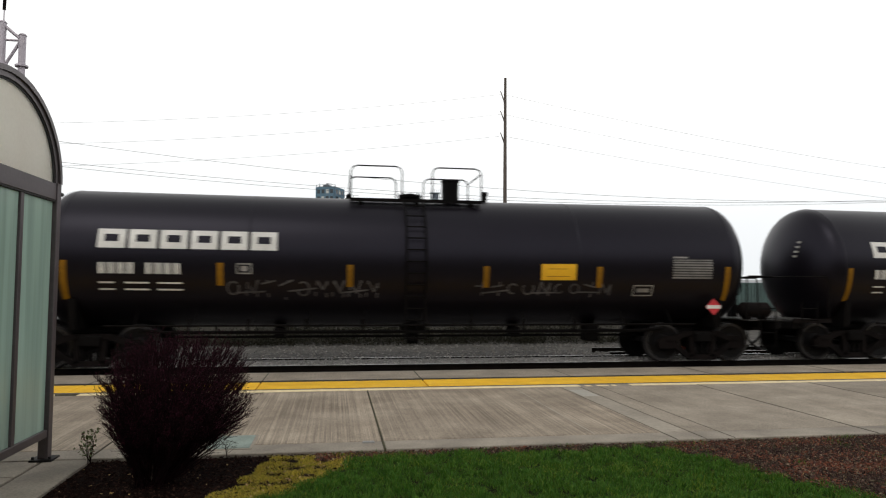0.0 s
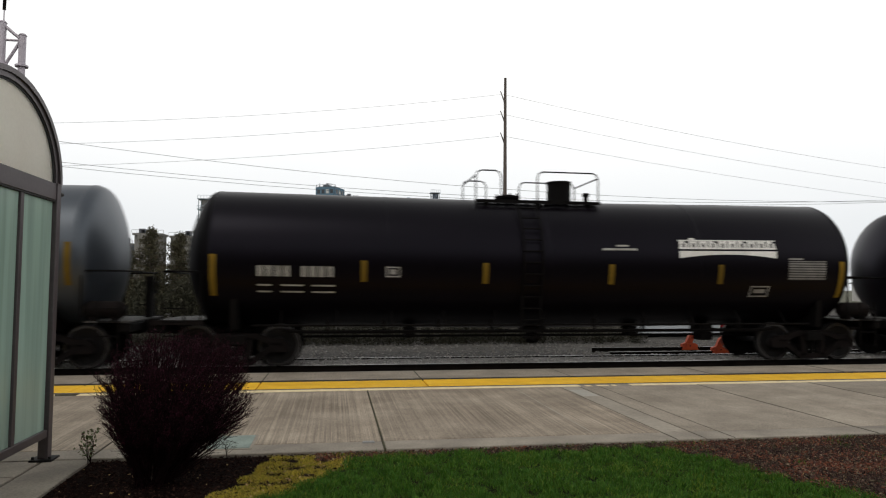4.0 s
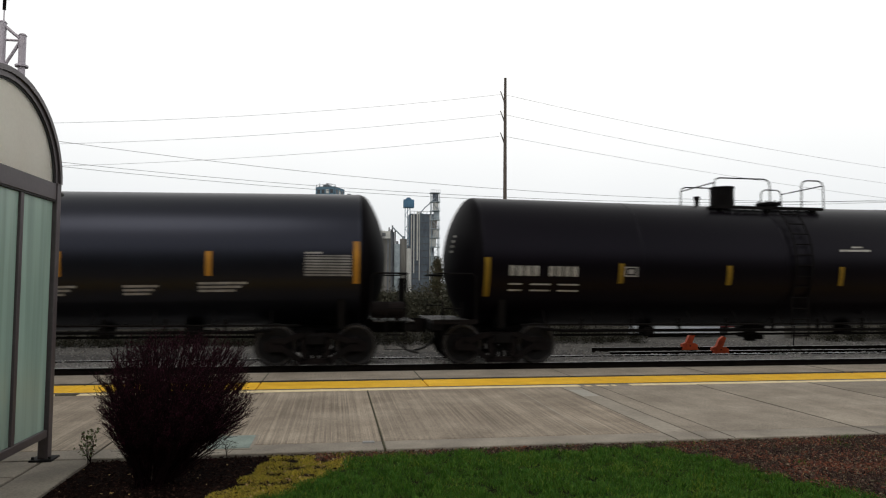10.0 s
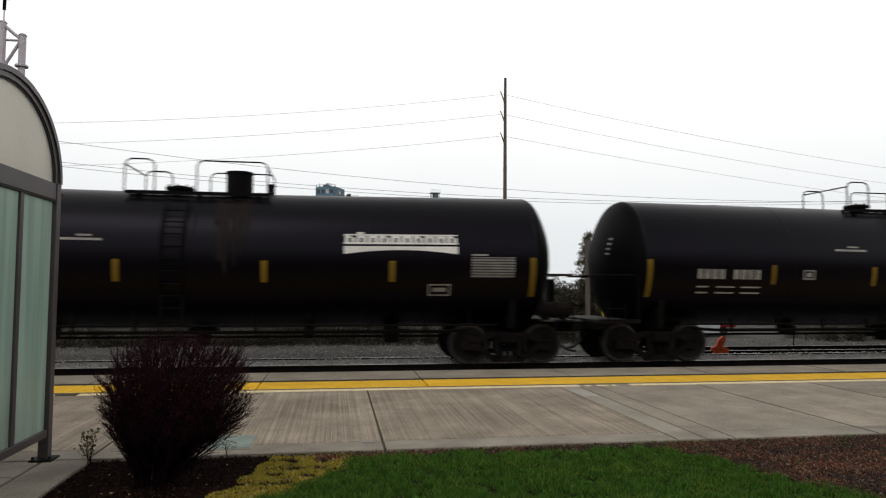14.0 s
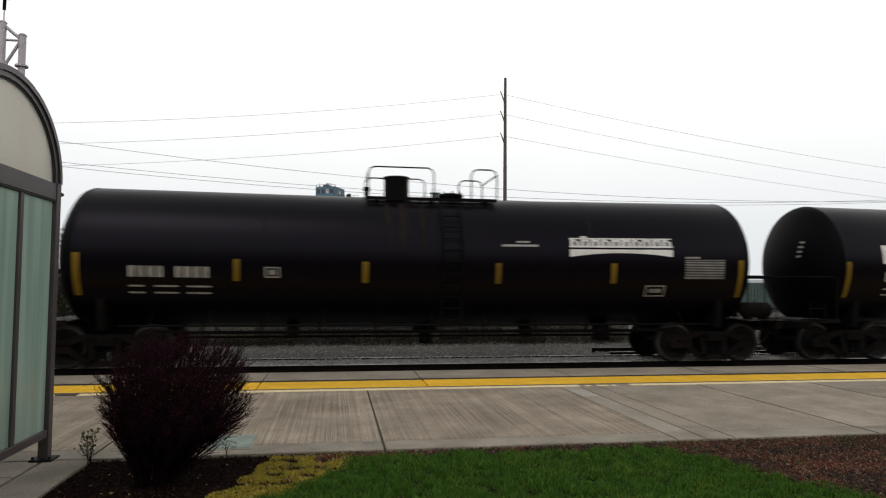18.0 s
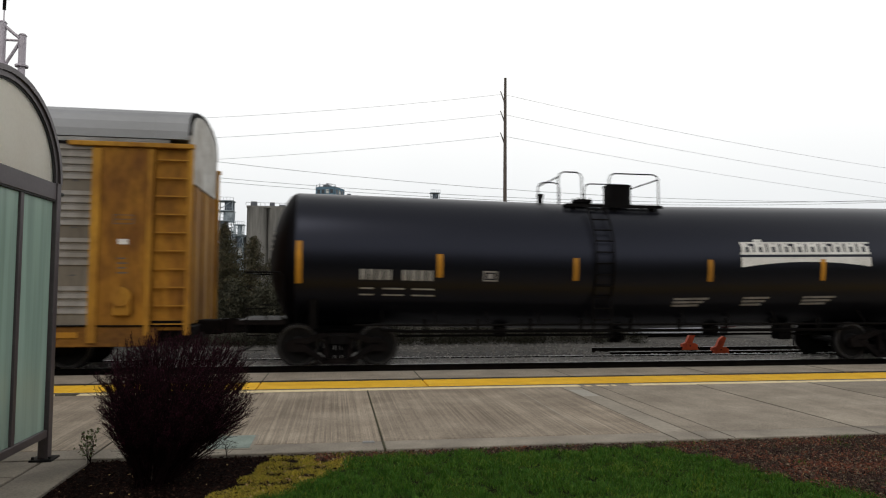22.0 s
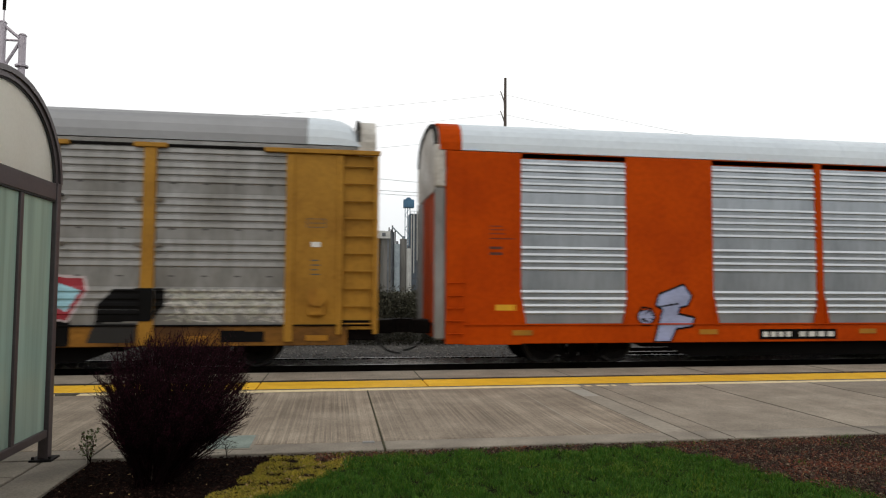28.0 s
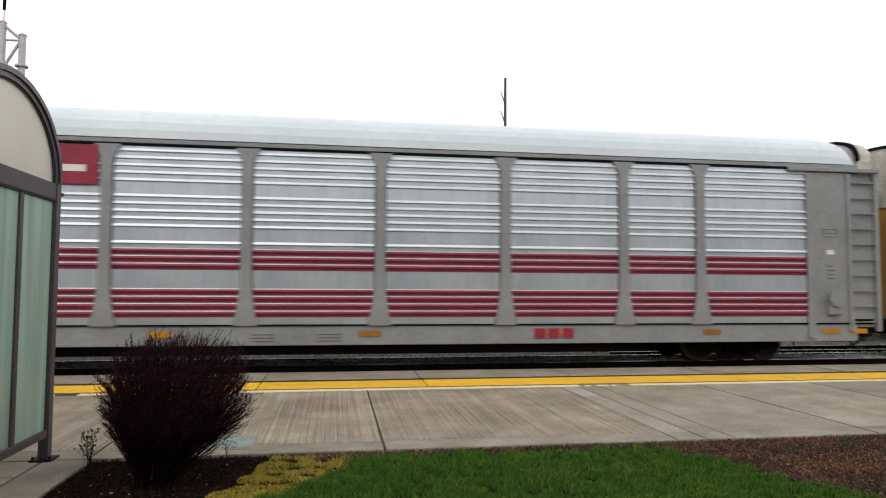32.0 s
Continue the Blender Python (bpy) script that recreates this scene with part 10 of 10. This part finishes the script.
ink.shape("crimson", [(5.31, 1.16), (5.47, 1.47), (5.66, 1.16)])
ink.shape("crimson", [(5.68, 1.29), (5.96, 1.84), (5.98, 1.51), (6.03, 1.03), (5.82, 0.92)])
ink.shape("crimson", [(6.88, 1.16), (6.89, 1.46), (7.5, 1.2), (7.35, 1.06), (6.99, 1.16)])
ink.shape("crimson", [(5.43, 0.9), (5.86, 0.86), (5.82, 0.8), (5.46, 0.82)])
ink.shape("crimson", [(3.58, 1.24), (3.87, 1.44), (3.94, 1.33), (3.68, 1.16)])
ink.stroke("pinkish", 0.02, [(3.92, 2.03), (3.95, 1.57), (3.67, 1.31)])
ink.stroke("pinkish", 0.02, [(4.77, 1.9), (4.84, 1.44), (4.49, 1.18)])
ink.stroke("pinkish", 0.02, [(5.92, 1.84), (5.89, 1.04)])
ink.stroke("pinkish", 0.02, [(3.26, 1.96), (3.3, 1.44)])
ink.stroke("pinkish", 0.02, [(3.32, 0.88), (3.6, 1.18)])
ink.stroke("pinkish", 0.02, [(2.73, 1.5), (3.14, 1.46)])
ink.stroke("pinkish", 0.02, [(4.97, 0.91), (5.39, 0.99), (5.82, 0.91)])
ink.stroke("pinkish", 0.02, [(6.9, 0.97), (6.82, 0.57)])
ink.dab("tan_dirt", 5.09, 0.75, 0.08, 0.06)
ink.dab("tan_dirt", 5.3, 0.75, 0.08, 0.06)
ink.dab("tan_dirt", 5.54, 0.74, 0.08, 0.06)
ink.dab("tan_dirt", 5.83, 0.74, 0.08, 0.06)
ink.dab("tan_dirt", 2.38, 0.8, 0.11, 0.05)
ink.shape("tan_dirt", [(2.23, 0.68), (2.65, 0.68), (2.65, 0.56), (2.23, 0.56)])
ink.dab("mauve", 4.08, 1.04, 0.14, 0.13)
ink.done("sky-blue and teal graffiti mass with a crimson rim")

ink = Ink(r3)
ink.scrawl("black", -11.17, -9.2, 1.06, 1.58, 66, 34, 0.016)
ink.scrawl("soot", -10.93, -9.35, 1.12, 1.52, 67, 14, 0.02)
ink.done("thin black spray scribbles")
ink = Ink(r3)
ink.shape("black", [(7.98, 1.38), (8.29, 1.70), (9.28, 1.73), (9.29, 1.38), (9.05, 1.05), (7.95, 1.01)])
ink.shape("soot", [(7.95, 1.01), (8.75, 1.0), (8.72, 0.6), (7.8, 0.6)])
ink.shape("black", [(10.4, 0.6), (11.3, 0.6), (11.3, 0.82), (10.4, 0.85)])
ink.scrawl("white", 9.3, 11.7, 1.02, 1.7, 59, 64, 0.013)
ink.scrawl("ghost", 9.3, 11.7, 1.02, 1.7, 60, 40, 0.016)
ink.done("black rolled-on patches under whitish scribble")
bm = B()
box(bm, -6.9, -4.4, -RW - 0.066, -RW - 0.060, 3.22, 3.62)
part("faded_board", bm, M["galvanised_dull"], r3)
bm = B()
rr = random.Random(5)
for k in range(10):
    x = -6.8 + k * 0.235
    box(bm, x, x + 0.18, -RW - 0.070, -RW - 0.0665, 3.33, 3.33 + rr.uniform(0.17, 0.22))
tagged(part("stencil", bm, M["slot_grey"], r3, "faded dark lettering bars"), kind="stuff")

r4 = rack(-351.5, "grey autorack with bright ribbed panels and maroon stripes", "rack_grey", "galvanised_new", "rack_roof_white", "grey")
bm = B()
box(bm, -6.94, -4.39, -RW - 0.085, -RW - 0.066, 3.84, 4.66)
em = part("emblem_board", bm, M["crimson_board"], r4, "crimson emblem board with pale bars")
bm = B()
box(bm, -5.6, -4.62, -RW - 0.09, -RW - 0.0855, 4.10, 4.24)
part("pale_bar", bm, M["decal_white"], em)
bm = B()
for x in (4.88, 5.21, 5.54):
    box(bm, x, x + 0.26, -RW - 0.045, -RW - 0.0395, 0.64, 0.86)
tagged(part("stencil", bm, M["crimson_board"], r4, "crimson block emblem on the sill"), kind="stuff")
bm = B()
for x in (0.1, -1.3):
    for k in range(3):
        box(bm, x, x + 0.5, -RW - 0.03, -RW - 0.0255, 0.6 + 0.07 * k, 0.618 + 0.07 * k)
tagged(part("stencil", bm, M["slot_grey"], r4), kind="stuff")


# ---- motion of the train ----
TRAVEL = [
    (0.0, 0.000),
    (1.0, 9.501),
    (2.0, 19.353),
    (3.0, 29.238),
    (6.0, 59.006),
    (7.0, 68.990),
    (8.0, 78.965),
    (9.0, 88.999),
    (10.0, 99.060),
    (11.0, 109.055),
    (12.0, 119.120),
    (13.0, 129.191),
    (14.0, 139.287),
    (17.0, 169.659),
    (18.0, 179.814),
    (19.0, 189.992),
    (20.0, 200.184),
    (21.0, 210.397),
    (22.0, 220.593),
    (23.0, 230.827),
    (24.0, 240.979),
    (25.0, 251.145),
    (28.0, 282.023),
    (29.0, 292.267),
    (30.0, 302.455),
    (31.0, 312.735),
    (32.0, 323.022),
]


def travelled(t):
    for (ta, sa), (tb, sb) in zip(TRAVEL, TRAVEL[1:]):
        if ta <= t <= tb:
            return sa + (sb - sa) * (t - ta) / (tb - ta)
    return TRAVEL[-1][1]


def motions():
    # each wheelset rolls while its car is near; far off it rests
    for w, dx, i in SPINNERS:
        u = TRAIN[i][1]
        seen = [k / FPS for k in range(1, 32 * FPS) if -16 < u + travelled(k / FPS) + (10 if i > 13 else 7) and u + travelled(k / FPS) - (10 if i > 13 else 7) < 24]
        rows = [(0.0, pose(dx, 0, 0.457))]
        start = travelled(seen[0]) if seen else 0
        for t in seen:
            rows.append((t, pose(dx, 0, 0.457, 0, math.degrees((travelled(t) - start) / 0.457), 0)))
        rows.append((32.0, rows[-1][1]))
        walk(w, rows)
    for car, u in TRAIN:
        walk(car, [(t, pose(u + s, TRACK_Y, RAIL_Z)) for t, s in TRAVEL])


motions()
